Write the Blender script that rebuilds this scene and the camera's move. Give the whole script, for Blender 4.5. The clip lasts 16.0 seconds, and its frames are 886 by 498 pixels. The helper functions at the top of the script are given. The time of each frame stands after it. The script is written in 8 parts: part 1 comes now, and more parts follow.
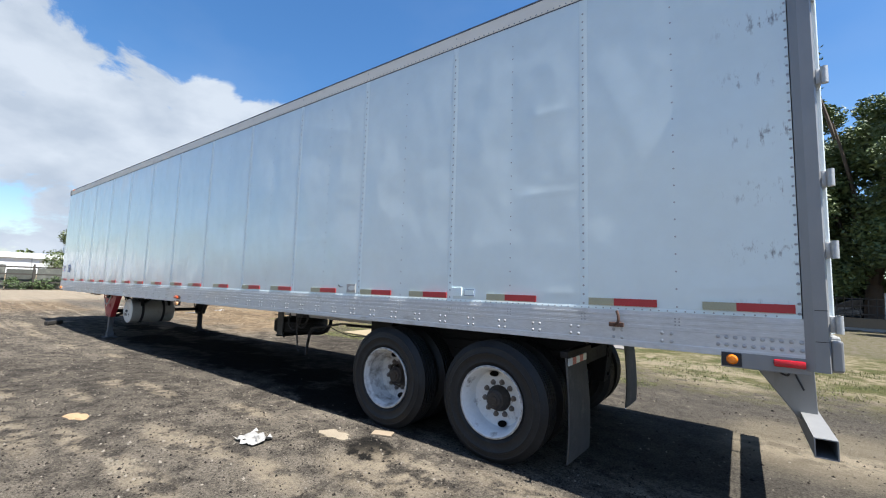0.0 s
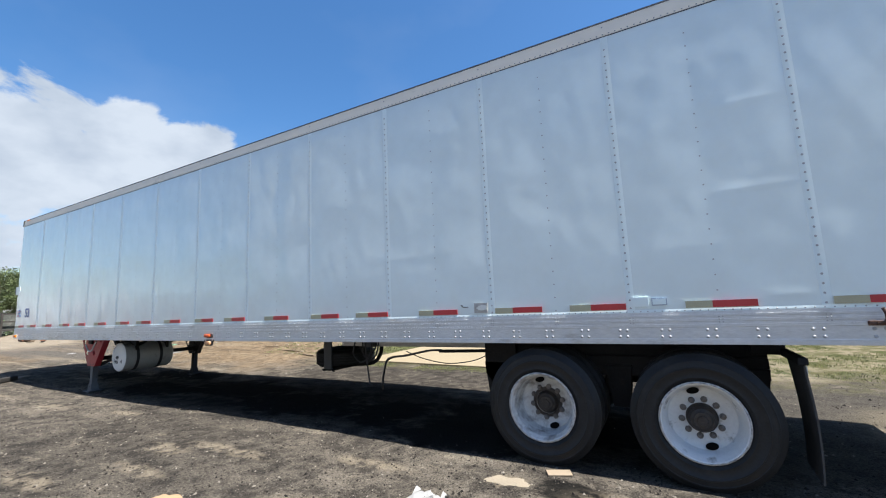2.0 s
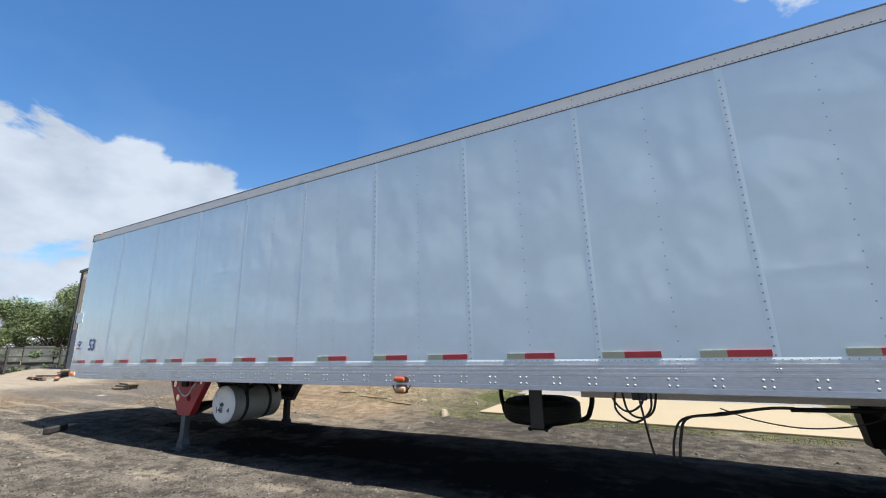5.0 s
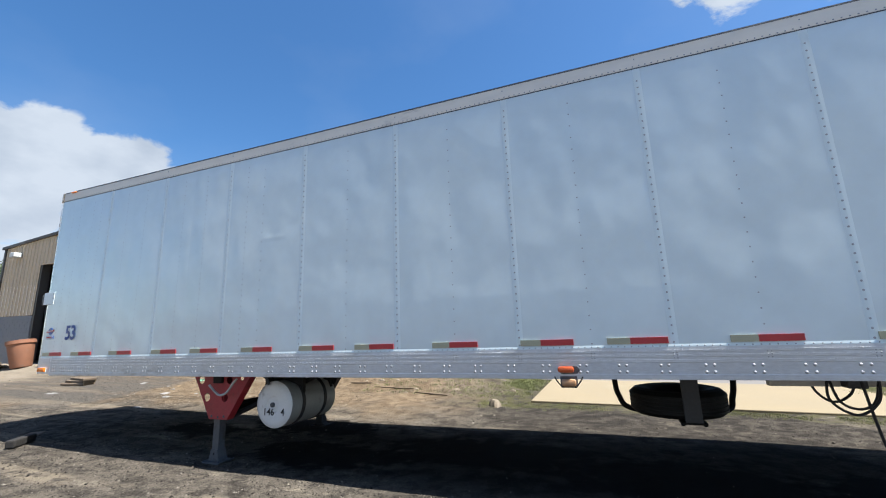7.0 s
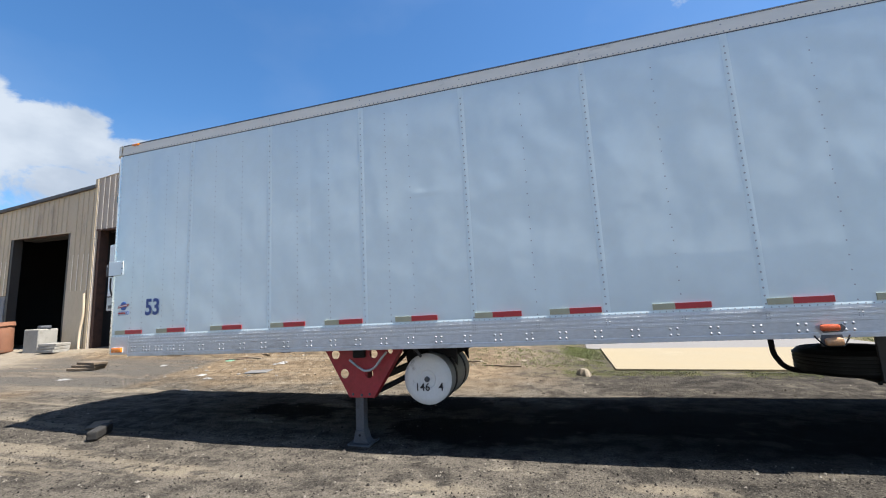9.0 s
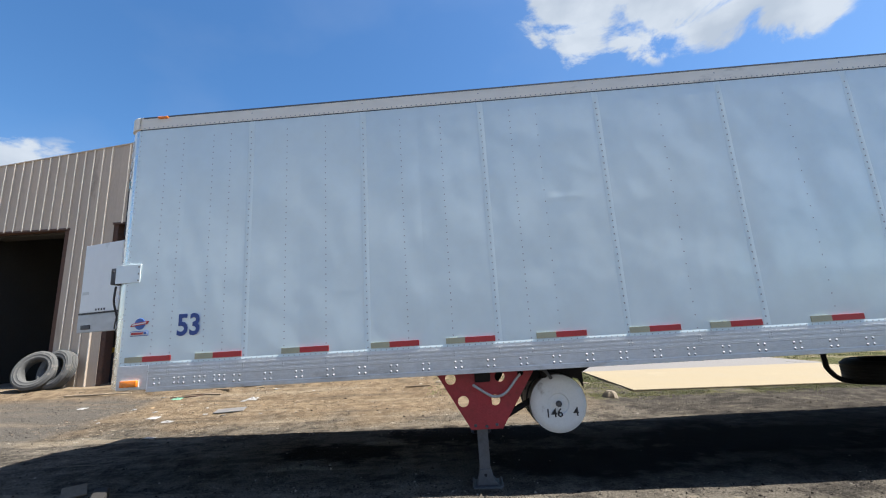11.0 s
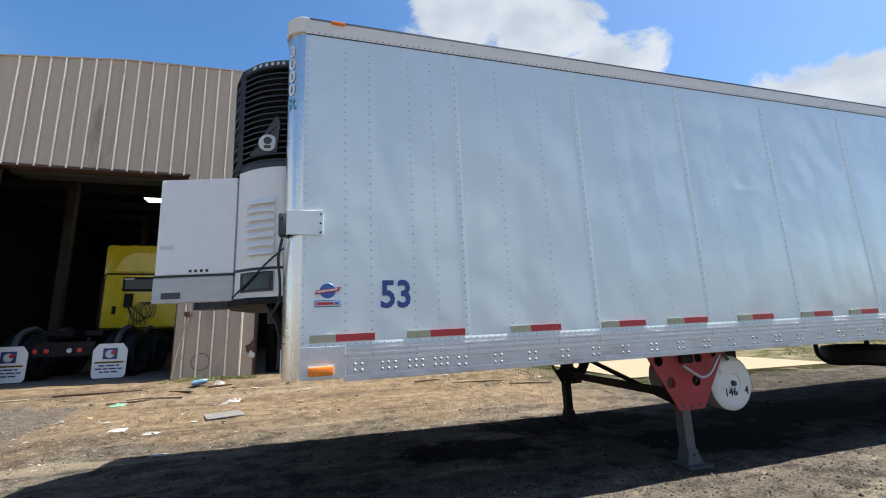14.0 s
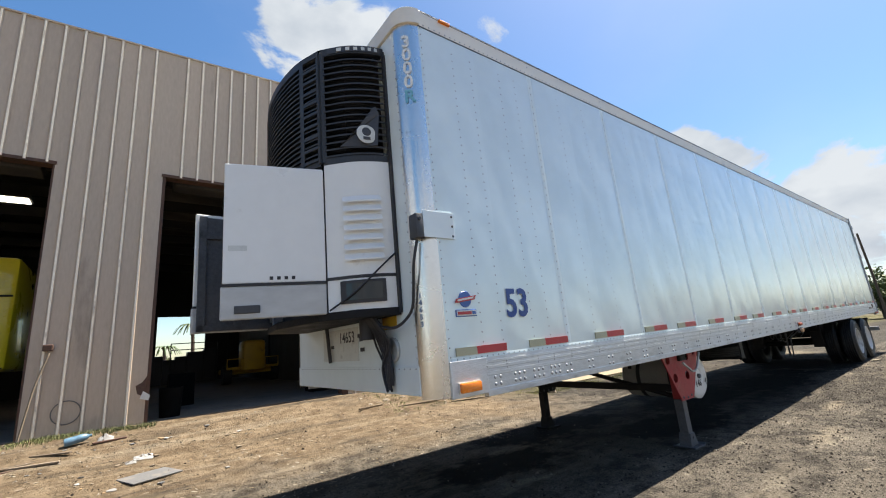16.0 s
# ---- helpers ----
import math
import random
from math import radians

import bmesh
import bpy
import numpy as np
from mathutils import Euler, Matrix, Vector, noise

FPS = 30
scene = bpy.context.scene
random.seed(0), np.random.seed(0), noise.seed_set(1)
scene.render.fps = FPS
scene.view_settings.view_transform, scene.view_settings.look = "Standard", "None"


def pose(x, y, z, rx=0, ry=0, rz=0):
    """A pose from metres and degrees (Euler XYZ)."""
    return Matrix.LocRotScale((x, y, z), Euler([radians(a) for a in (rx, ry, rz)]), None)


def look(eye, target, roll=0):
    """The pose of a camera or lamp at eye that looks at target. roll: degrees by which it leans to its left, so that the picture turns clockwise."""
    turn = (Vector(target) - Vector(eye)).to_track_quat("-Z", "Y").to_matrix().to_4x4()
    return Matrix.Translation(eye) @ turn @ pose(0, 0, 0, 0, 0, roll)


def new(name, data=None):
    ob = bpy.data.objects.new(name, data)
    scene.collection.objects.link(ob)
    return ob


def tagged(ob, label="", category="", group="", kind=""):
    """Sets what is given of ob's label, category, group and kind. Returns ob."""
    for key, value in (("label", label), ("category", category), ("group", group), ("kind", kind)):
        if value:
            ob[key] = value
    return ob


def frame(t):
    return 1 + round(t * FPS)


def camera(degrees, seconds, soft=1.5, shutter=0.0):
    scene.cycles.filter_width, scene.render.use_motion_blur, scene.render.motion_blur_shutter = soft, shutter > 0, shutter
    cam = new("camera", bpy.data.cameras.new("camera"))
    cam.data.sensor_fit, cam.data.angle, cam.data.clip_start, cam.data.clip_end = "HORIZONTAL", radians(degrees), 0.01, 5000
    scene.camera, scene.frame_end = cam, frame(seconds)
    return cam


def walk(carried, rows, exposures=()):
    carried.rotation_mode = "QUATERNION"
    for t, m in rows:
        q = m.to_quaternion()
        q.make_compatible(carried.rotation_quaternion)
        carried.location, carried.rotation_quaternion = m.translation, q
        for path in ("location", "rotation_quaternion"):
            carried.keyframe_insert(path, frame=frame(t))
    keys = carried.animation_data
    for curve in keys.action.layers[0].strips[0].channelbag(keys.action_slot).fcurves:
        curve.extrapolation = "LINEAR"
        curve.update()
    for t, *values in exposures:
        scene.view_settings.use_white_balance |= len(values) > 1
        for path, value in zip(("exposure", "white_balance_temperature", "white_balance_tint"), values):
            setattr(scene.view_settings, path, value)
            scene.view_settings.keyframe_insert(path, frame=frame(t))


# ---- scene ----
cam = camera(94.4, 16.0, soft=1.1)
PATH = [
    (0, (15.632, -3.153, 1.483), (14.461, -1.54, 1.653), 2.4),
    (0.5, (15.23, -3.355, 1.456), (14.136, -1.687, 1.587), 1.6),
    (1, (14.764, -3.542, 1.457), (13.699, -1.854, 1.577), -0.6),
    (1.5, (14.253, -3.729, 1.453), (13.208, -2.03, 1.608), -2.2),
    (2, (13.748, -3.754, 1.473), (12.794, -2.014, 1.724), -1.7),
    (2.5, (13.191, -3.82, 1.455), (12.265, -2.082, 1.805), -0.1),
    (3, (12.655, -3.861, 1.436), (11.691, -2.157, 1.846), 0.3),
    (3.5, (12.081, -3.938, 1.447), (11.082, -2.256, 1.864), 0.1),
    (4, (11.498, -3.979, 1.412), (10.485, -2.306, 1.831), 0.5),
    (4.2, (11.246, -4.008, 1.383), (10.243, -2.334, 1.82), 0.8),
    (6.3, (8.857, -3.704, 1.503), (8.121, -1.899, 1.951), -3.4),
    (6.5, (8.63, -3.738, 1.456), (7.914, -1.923, 1.897), -3.0),
    (7, (8.025, -3.781, 1.413), (7.322, -1.949, 1.801), -1.1),
    (7.5, (7.425, -3.859, 1.435), (6.707, -2.021, 1.763), 0.5),
    (8, (6.861, -3.988, 1.388), (6.087, -2.166, 1.67), -0.6),
    (8.5, (6.273, -4.058, 1.365), (5.548, -2.211, 1.617), -1.8),
    (9, (5.707, -4.028, 1.347), (5.157, -2.125, 1.623), -2.2),
    (9.2, (5.469, -4.014, 1.367), (4.982, -2.095, 1.657), -2.4),
    (11.3, (3.045, -3.873, 1.26), (2.993, -1.914, 1.659), -2.3),
    (11.5, (2.841, -3.82, 1.23), (2.817, -1.859, 1.624), -2.1),
    (12, (2.303, -3.678, 1.215), (2.363, -1.714, 1.587), -1.7),
    (12.5, (1.726, -3.561, 1.235), (1.871, -1.596, 1.58), -1.5),
    (13, (1.208, -3.418, 1.225), (1.466, -1.464, 1.566), -1.7),
    (13.5, (0.659, -3.289, 1.237), (1.053, -1.359, 1.587), -1.8),
    (14, (0.145, -3.105, 1.223), (0.69, -1.218, 1.597), -1.7),
    (14.5, (-0.322, -2.916, 1.241), (0.365, -1.079, 1.634), -1.4),
    (15, (-0.786, -2.673, 1.22), (0.052, -0.905, 1.636), -1.6),
    (15.5, (-1.233, -2.411, 1.209), (-0.227, -0.74, 1.651), -2.8),
    (16, (-1.637, -2.128, 1.226), (-0.444, -0.587, 1.675), -4.7),
]
walk(cam, [(t, look(eye, target, roll)) for t, eye, target, roll in PATH], [(0.0, 1.40, 6280, 10), (4.0, 1.39, 6250, 10), (6.8, 1.33, 6230, 10), (9.0, 1.39, 6260, 10), (11.5, 1.34, 6350, 10), (12.5, 1.40, 6400, 10), (14.0, 1.42, 6560, 10), (15.0, 1.46, 6820, 10), (16.0, 1.46, 6900, 10)])

# ---- world, sun, exposure ----
SUN_DIR = Vector((1.85, -0.03, 3.75)).normalized()
world = bpy.data.worlds.new("sky")
scene.world = world
world.use_nodes = True


def link(tree, a, b):
    tree.links.new(a, b)


def build_sky():
    nt = world.node_tree
    nt.nodes.clear()
    out = nt.nodes.new("ShaderNodeOutputWorld")
    bg = nt.nodes.new("ShaderNodeBackground")
    bg.inputs["Strength"].default_value = 0.073
    sky = nt.nodes.new("ShaderNodeTexSky")
    sky.sky_type = "NISHITA"
    sky.sun_disc = False
    sky.sun_elevation = math.asin(SUN_DIR.z)
    sky.sun_rotation = math.atan2(SUN_DIR.x, SUN_DIR.y)
    sky.air_density, sky.dust_density, sky.ozone_density = 1.0, 0.75, 2.4
    hs = nt.nodes.new("ShaderNodeHueSaturation")
    hs.inputs["Saturation"].default_value = 1.25
    link(nt, sky.outputs[0], hs.inputs["Color"])
    tc = nt.nodes.new("ShaderNodeTexCoord")
    # cumulus banks: soft lobes broken up by fractal noise
    # (azimuth, elevation, radius, softness) in degrees and weight of each bank
    banks = [(184, 14.5, 9.0, 5.0, 1.0), (173, 17.3, 7.0, 3.5, 1.0), (165.5, 16.0, 6.0, 3.5, 0.95), (157, 15.8, 5.0, 3.2, 1.0), (150, 15.6, 5.0, 3.2, 1.0), (143, 14.4, 4.6, 3.2, 1.0),
             (135, 13, 5.5, 4.0, 0.9), (169, 9.0, 4.5, 4.0, 0.85), (161, 8.5, 4.0, 4.0, 0.7), (170, 2.5, 6.0, 6.0, 0.70), (152, 4, 6.0, 5.5, 0.62),
             (70, 40, 5.0, 4.0, 0.86), (62, 37.5, 4.4, 3.6, 0.84), (54, 35, 4.2, 3.6, 0.82), (47, 32.5, 3.2, 2.8, 0.78), (42.5, 39.5, 1.8, 1.7, 0.55),
             (31, 22.0, 3.2, 2.6, 0.75), (25.5, 21.0, 3.0, 2.4, 0.8), (19, 18.5, 3.2, 2.4, 0.85), (14.5, 17.0, 2.6, 2.2, 0.8), (6, 10.0, 5.0, 3.0, 0.85), (-4, 8, 6.0, 4.0, 0.8),
             # unseen banks behind the camera, added to brighten the trailer side
             (228, 9, 10.0, 6.0, 0.9), (250, 10, 12.0, 6.0, 1.0), (270, 7, 12.0, 5.0, 1.0), (292, 10, 13.0, 6.0, 1.0)]
    lobes = []
    for az, el, r, soft, w in banks:
        a, e = radians(az), radians(el)
        lobes.append(((math.cos(a) * math.cos(e), math.sin(a) * math.cos(e), math.sin(e)), math.cos(radians(r + soft)), math.cos(radians(max(r - soft, 0.2))), w))
    total = None
    for c, lo, hi, w in lobes:
        d = nt.nodes.new("ShaderNodeVectorMath")
        d.operation = "DOT_PRODUCT"
        d.inputs[1].default_value = Vector(c).normalized()
        link(nt, tc.outputs["Generated"], d.inputs[0])
        mr = nt.nodes.new("ShaderNodeMapRange")
        mr.interpolation_type = "SMOOTHSTEP"
        mr.inputs["From Min"].default_value, mr.inputs["From Max"].default_value = lo, hi
        mr.inputs["To Max"].default_value = w
        link(nt, d.outputs["Value"], mr.inputs["Value"])
        if total is None:
            total = mr.outputs[0]
        else:
            mx = nt.nodes.new("ShaderNodeMath")
            mx.operation = "MAXIMUM"
            link(nt, total, mx.inputs[0])
            link(nt, mr.outputs[0], mx.inputs[1])
            total = mx.outputs[0]
    mp = nt.nodes.new("ShaderNodeMapping")
    mp.inputs["Scale"].default_value = (1, 1, 1.7)
    link(nt, tc.outputs["Generated"], mp.inputs[0])
    n1 = nt.nodes.new("ShaderNodeTexNoise")
    n1.inputs["Scale"].default_value, n1.inputs["Detail"].default_value, n1.inputs["Roughness"].default_value = 6.5, 10, 0.60
    n1.inputs["Distortion"].default_value = 0.35
    link(nt, mp.outputs[0], n1.inputs["Vector"])
    a = nt.nodes.new("ShaderNodeMath")
    a.operation = "MULTIPLY_ADD"
    a.inputs[1].default_value, a.inputs[2].default_value = 3.4, -1.87
    link(nt, n1.outputs["Fac"], a.inputs[0])
    s = nt.nodes.new("ShaderNodeMath")
    s.operation = "MULTIPLY_ADD"
    s.inputs[1].default_value = 1.2
    link(nt, total, s.inputs[0])
    link(nt, a.outputs[0], s.inputs[2])
    mask = nt.nodes.new("ShaderNodeMapRange")
    mask.interpolation_type = "SMOOTHSTEP"
    mask.inputs["From Min"].default_value, mask.inputs["From Max"].default_value = 0.20, 0.64
    link(nt, s.outputs[0], mask.inputs["Value"])
    near = nt.nodes.new("ShaderNodeMapRange")
    near.inputs["From Min"].default_value, near.inputs["From Max"].default_value = 0.02, 0.22
    link(nt, total, near.inputs["Value"])
    held = nt.nodes.new("ShaderNodeMath")
    held.operation = "MULTIPLY"
    link(nt, mask.outputs[0], held.inputs[0])
    link(nt, near.outputs[0], held.inputs[1])
    # thin haze of cirrus everywhere
    n2 = nt.nodes.new("ShaderNodeTexNoise")
    n2.inputs["Scale"].default_value, n2.inputs["Detail"].default_value = 2.2, 5
    link(nt, mp.outputs[0], n2.inputs["Vector"])
    thin = nt.nodes.new("ShaderNodeMapRange")
    thin.inputs["From Min"].default_value, thin.inputs["From Max"].default_value, thin.inputs["To Max"].default_value = 0.45, 0.8, 0.16
    link(nt, n2.outputs["Fac"], thin.inputs["Value"])
    mm = nt.nodes.new("ShaderNodeMath")
    mm.operation = "MAXIMUM"
    link(nt, held.outputs[0], mm.inputs[0])
    link(nt, thin.outputs[0], mm.inputs[1])
    n3 = nt.nodes.new("ShaderNodeTexNoise")
    n3.inputs["Scale"].default_value, n3.inputs["Detail"].default_value = 7.0, 6
    link(nt, mp.outputs[0], n3.inputs["Vector"])
    ramp = nt.nodes.new("ShaderNodeValToRGB")
    ramp.color_ramp.elements[0].position, ramp.color_ramp.elements[0].color = 0.36, (2.8, 3.2, 3.75, 1)
    ramp.color_ramp.elements[1].position, ramp.color_ramp.elements[1].color = 0.60, (3.8, 4.15, 4.6, 1)
    link(nt, n3.outputs["Fac"], ramp.inputs[0])
    mix = nt.nodes.new("ShaderNodeMix")
    mix.data_type = "RGBA"
    link(nt, mm.outputs[0], mix.inputs["Factor"])
    link(nt, hs.outputs[0], mix.inputs["A"])
    link(nt, ramp.outputs[0], mix.inputs["B"])
    link(nt, mix.outputs["Result"], bg.inputs["Color"])
    link(nt, bg.outputs[0], out.inputs[0])


build_sky()
sun = new("sun", bpy.data.lights.new("sun", "SUN"))
sun.data.energy, sun.data.angle, sun.data.color = 5.0, radians(0.55), (1.0, 0.95, 0.87)
sun.matrix_world = look(SUN_DIR * 60, (0, 0, 0))


# ---- materials ----
def mat(name, col, rough=0.5, metal=0.0, var=0.18, scale=3.0, fine=40.0, bump=0.15, bscale=80.0, dirt=None, dirt_amt=0.0, dirt_scale=2.0,
        coat=0.0, spec=0.5, rvar=0.12, stretch=(1, 1, 1), random_amt=0.0, glow=0.0):
    m = bpy.data.materials.new(name)
    m.use_nodes = True
    nt = m.node_tree
    b = nt.nodes["Principled BSDF"]
    tc = nt.nodes.new("ShaderNodeTexCoord")
    mp = nt.nodes.new("ShaderNodeMapping")
    mp.inputs["Scale"].default_value = stretch
    link(nt, tc.outputs["Object"], mp.inputs[0])

    def noise_tex(sc, det=5, rg=0.55):
        n = nt.nodes.new("ShaderNodeTexNoise")
        n.inputs["Scale"].default_value, n.inputs["Detail"].default_value, n.inputs["Roughness"].default_value = sc, det, rg
        link(nt, mp.outputs[0], n.inputs["Vector"])
        return n

    big, small = noise_tex(scale), noise_tex(fine, 4)
    add = nt.nodes.new("ShaderNodeMath")
    add.operation = "ADD"
    link(nt, big.outputs["Fac"], add.inputs[0])
    link(nt, small.outputs["Fac"], add.inputs[1])
    mr = nt.nodes.new("ShaderNodeMapRange")
    mr.inputs["From Min"].default_value, mr.inputs["From Max"].default_value = 0.65, 1.35
    mr.inputs["To Min"].default_value, mr.inputs["To Max"].default_value = 1 - var, 1 + var
    link(nt, add.outputs[0], mr.inputs["Value"])
    value = mr.outputs[0]
    if random_amt:
        oi = nt.nodes.new("ShaderNodeObjectInfo")
        r = nt.nodes.new("ShaderNodeMapRange")
        r.inputs["To Min"].default_value, r.inputs["To Max"].default_value = 1 - random_amt, 1 + random_amt
        link(nt, oi.outputs["Random"], r.inputs["Value"])
        mu = nt.nodes.new("ShaderNodeMath")
        mu.operation = "MULTIPLY"
        link(nt, value, mu.inputs[0])
        link(nt, r.outputs[0], mu.inputs[1])
        value = mu.outputs[0]
    vm = nt.nodes.new("ShaderNodeVectorMath")
    vm.operation = "SCALE"
    vm.inputs[0].default_value = col
    link(nt, value, vm.inputs["Scale"])
    colour = vm.outputs[0]
    if dirt is not None:
        dn = noise_tex(dirt_scale, 8, 0.65)
        dm = nt.nodes.new("ShaderNodeMapRange")
        dm.inputs["From Min"].default_value, dm.inputs["From Max"].default_value = 0.62 - 0.3 * dirt_amt, 0.74
        link(nt, dn.outputs["Fac"], dm.inputs["Value"])
        mix = nt.nodes.new("ShaderNodeMix")
        mix.data_type = "RGBA"
        mix.inputs["B"].default_value = (*dirt, 1)
        link(nt, dm.outputs[0], mix.inputs["Factor"])
        link(nt, colour, mix.inputs["A"])
        colour = mix.outputs["Result"]
    link(nt, colour, b.inputs["Base Color"])
    rr = nt.nodes.new("ShaderNodeMapRange")
    rr.inputs["From Min"].default_value, rr.inputs["From Max"].default_value = 0.3, 0.7
    rr.inputs["To Min"].default_value, rr.inputs["To Max"].default_value = max(0.02, rough - rvar), min(1, rough + rvar)
    link(nt, big.outputs["Fac"], rr.inputs["Value"])
    link(nt, rr.outputs[0], b.inputs["Roughness"])
    b.inputs["Metallic"].default_value = metal
    b.inputs["Specular IOR Level"].default_value = spec
    b.inputs["Coat Weight"].default_value = coat
    if bump:
        bn = noise_tex(bscale, 6)
        bu = nt.nodes.new("ShaderNodeBump")
        bu.inputs["Strength"].default_value, bu.inputs["Distance"].default_value = bump, 0.02
        link(nt, bn.outputs["Fac"], bu.inputs["Height"])
        link(nt, bu.outputs[0], b.inputs["Normal"])
    if glow:
        b.inputs["Emission Color"].default_value = (*col, 1)
        b.inputs["Emission Strength"].default_value = glow
    return m


RUST, GRIME = (0.13, 0.055, 0.025), (0.11, 0.10, 0.085)
M_WHITE = mat("white_panel_paint", (0.73, 0.80, 0.81), 0.36, 0.05, 0.04, 1.3, 7, 0.0, 6, rvar=0.02)
M_LAP = mat("seam_strip_paint", (0.69, 0.79, 0.805), 0.34, 0.0, 0.04, 2, 9, 0.0, 6, coat=0.1, rvar=0.06)
M_SHEET = mat("white_side_sheet_paint", (0.685, 0.785, 0.800), 0.24, 0.05, 0.04, 1.3, 7, 0.0, 6, rvar=0.02, coat=0.8, spec=0.6)
M_ALU = mat("mill_aluminium", (0.57, 0.585, 0.60), 0.40, 0.4, 0.14, 2, 60, 0.1, 120, (0.24, 0.23, 0.21), 0.12, 3, stretch=(0.35, 1, 1))
M_TOPRAIL = mat("weathered_top_rail", (0.80, 0.745, 0.65), 0.5, 0.15, 0.06, 1.5, 12, 0.03, 90, (0.27, 0.25, 0.22), 0.05, 2, stretch=(0.3, 1, 1))
M_POST = mat("grey_steel_post", (0.25, 0.255, 0.26), 0.5, 0.35, 0.08, 1.2, 14, 0.0, 60, (0.15, 0.145, 0.14), 0.1, 2, stretch=(1, 1, 0.3))
M_GALV = mat("galvanised_steel", (0.42, 0.43, 0.43), 0.48, 0.6, 0.12, 3, 50, 0.1, 90, (0.2, 0.19, 0.17), 0.15, 2)
M_PALEBEAM = mat("pale_galvanised_beam", (0.62, 0.60, 0.57), 0.55, 0.1, 0.1, 2, 40, 0.1, 60, (0.3, 0.27, 0.24), 0.1, 3)
M_CHROME = mat("polished_steel", (0.76, 0.745, 0.715), 0.27, 1.0, 0.05, 2, 30, 0.03, 12, (0.35, 0.30, 0.26), 0.02, 4, rvar=0.06)
M_RIVET = mat("rivet_metal", (0.32, 0.335, 0.35), 0.5, 0.3, 0.2, 5, 90, 0)
M_BOLT = mat("bolt_heads", (0.42, 0.43, 0.44), 0.5, 0.4, 0.15, 5, 90, 0)
M_RED_T = mat("red_reflective_tape", (0.42, 0.030, 0.035), 0.35, 0, 0.14, 5, 160, 0.1, 400, GRIME, 0.04, 9)
M_SIL_T = mat("silver_reflective_tape", (0.37, 0.36, 0.25), 0.4, 0, 0.10, 5, 160, 0.1, 400, GRIME, 0.05, 9)
M_BLACK = mat("black_chassis_paint", (0.009, 0.009, 0.010), 0.65, 0, 0.4, 4, 40, 0.25, 60, (0.035, 0.028, 0.023), 0.18, 4, spec=0.25)
M_RUBBER = mat("tyre_rubber", (0.014, 0.0145, 0.0155), 0.55, 0, 0.35, 5, 60, 0.12, 70, (0.030, 0.029, 0.027), 0.25, 5, spec=0.32)
# darker copy of the tyre rubber, with the underbody shade in its colour
M_SHADETYRE = mat("shade_dark_spare_rubber", (0.006, 0.006, 0.006), 0.7, 0, 0.3, 5, 60, 0.1, 70)
M_RIM = mat("white_rim_paint", (0.62, 0.63, 0.63), 0.38, 0, 0.07, 5, 40, 0.12, 60, (0.10, 0.085, 0.07), 0.10, 7)
M_RIMWORN = mat("worn_rim_paint", (0.54, 0.54, 0.53), 0.45, 0, 0.12, 5, 40, 0.2, 60, (0.075, 0.055, 0.042), 0.52, 9)
M_LIP = mat("rusty_rim_edge", (0.50, 0.49, 0.47), 0.6, 0, 0.2, 8, 60, 0.3, 60, (0.055, 0.035, 0.026), 0.62, 26)
M_HUB = mat("greasy_hub", (0.055, 0.045, 0.038), 0.55, 0.4, 0.4, 12, 90, 0.4, 120, (0.02, 0.018, 0.016), 0.3, 10)
M_NUT = mat("rusty_wheel_nut", (0.14, 0.125, 0.115), 0.5, 0.3, 0.25, 12, 90, 0.2, 120, (0.07, 0.05, 0.04), 0.3, 20)
M_GEARRED = mat("red_gear_paint", (0.30, 0.022, 0.030), 0.45, 0, 0.22, 4, 40, 0.15, 60, (0.05, 0.02, 0.018), 0.16, 5)
M_GREYSTEEL = mat("grey_leg_steel", (0.085, 0.09, 0.10), 0.55, 0.3, 0.25, 5, 40, 0.2, 60, (0.05, 0.045, 0.04), 0.2, 6)
M_TANKW = mat("white_tank_paint", (0.70, 0.71, 0.70), 0.42, 0, 0.06, 4, 50, 0.1, 60, (0.25, 0.22, 0.18), 0.08, 6)
M_TANKB = mat("dusty_tank_side", (0.36, 0.36, 0.35), 0.5, 0.15, 0.15, 4, 50, 0.1, 60, (0.16, 0.14, 0.12), 0.15, 5)
M_FLAP = mat("rubber_flap", (0.045, 0.045, 0.046), 0.7, 0, 0.2, 4, 40, 0.15, 40, (0.10, 0.095, 0.085), 0.15, 5)
M_AMBER = mat("amber_lens", (0.85, 0.22, 0.01), 0.18, 0, 0.1, 20, 150, 0.3, 260, coat=0.4)
M_OLDAMBER = mat("faded_orange_lens", (0.50, 0.085, 0.018), 0.3, 0, 0.25, 20, 150, 0.3, 160, (0.18, 0.06, 0.03), 0.2, 9, coat=0.2)
M_CLOUDY = mat("clouded_lens", (0.42, 0.22, 0.10), 0.45, 0, 0.25, 14, 90, 0.2, 160, (0.40, 0.36, 0.30), 0.3, 8)
M_DARKALU = mat("dark_stained_aluminium", (0.10, 0.10, 0.105), 0.6, 0.3, 0.3, 8, 60, 0.2, 90, (0.26, 0.26, 0.26), 0.25, 6)
M_REDLENS = mat("red_lens", (0.55, 0.012, 0.02), 0.18, 0, 0.1, 20, 150, 0.3, 260, coat=0.4)
M_NAVY = mat("navy_vinyl", (0.022, 0.062, 0.24), 0.4, 0, 0.15, 6, 60, 0)
M_LOGOBLUE = mat("blue_vinyl", (0.05, 0.13, 0.38), 0.4, 0, 0.1, 6, 60, 0)
M_TEAL = mat("teal_vinyl", (0.18, 0.46, 0.58), 0.4, 0, 0.1, 6, 60, 0)
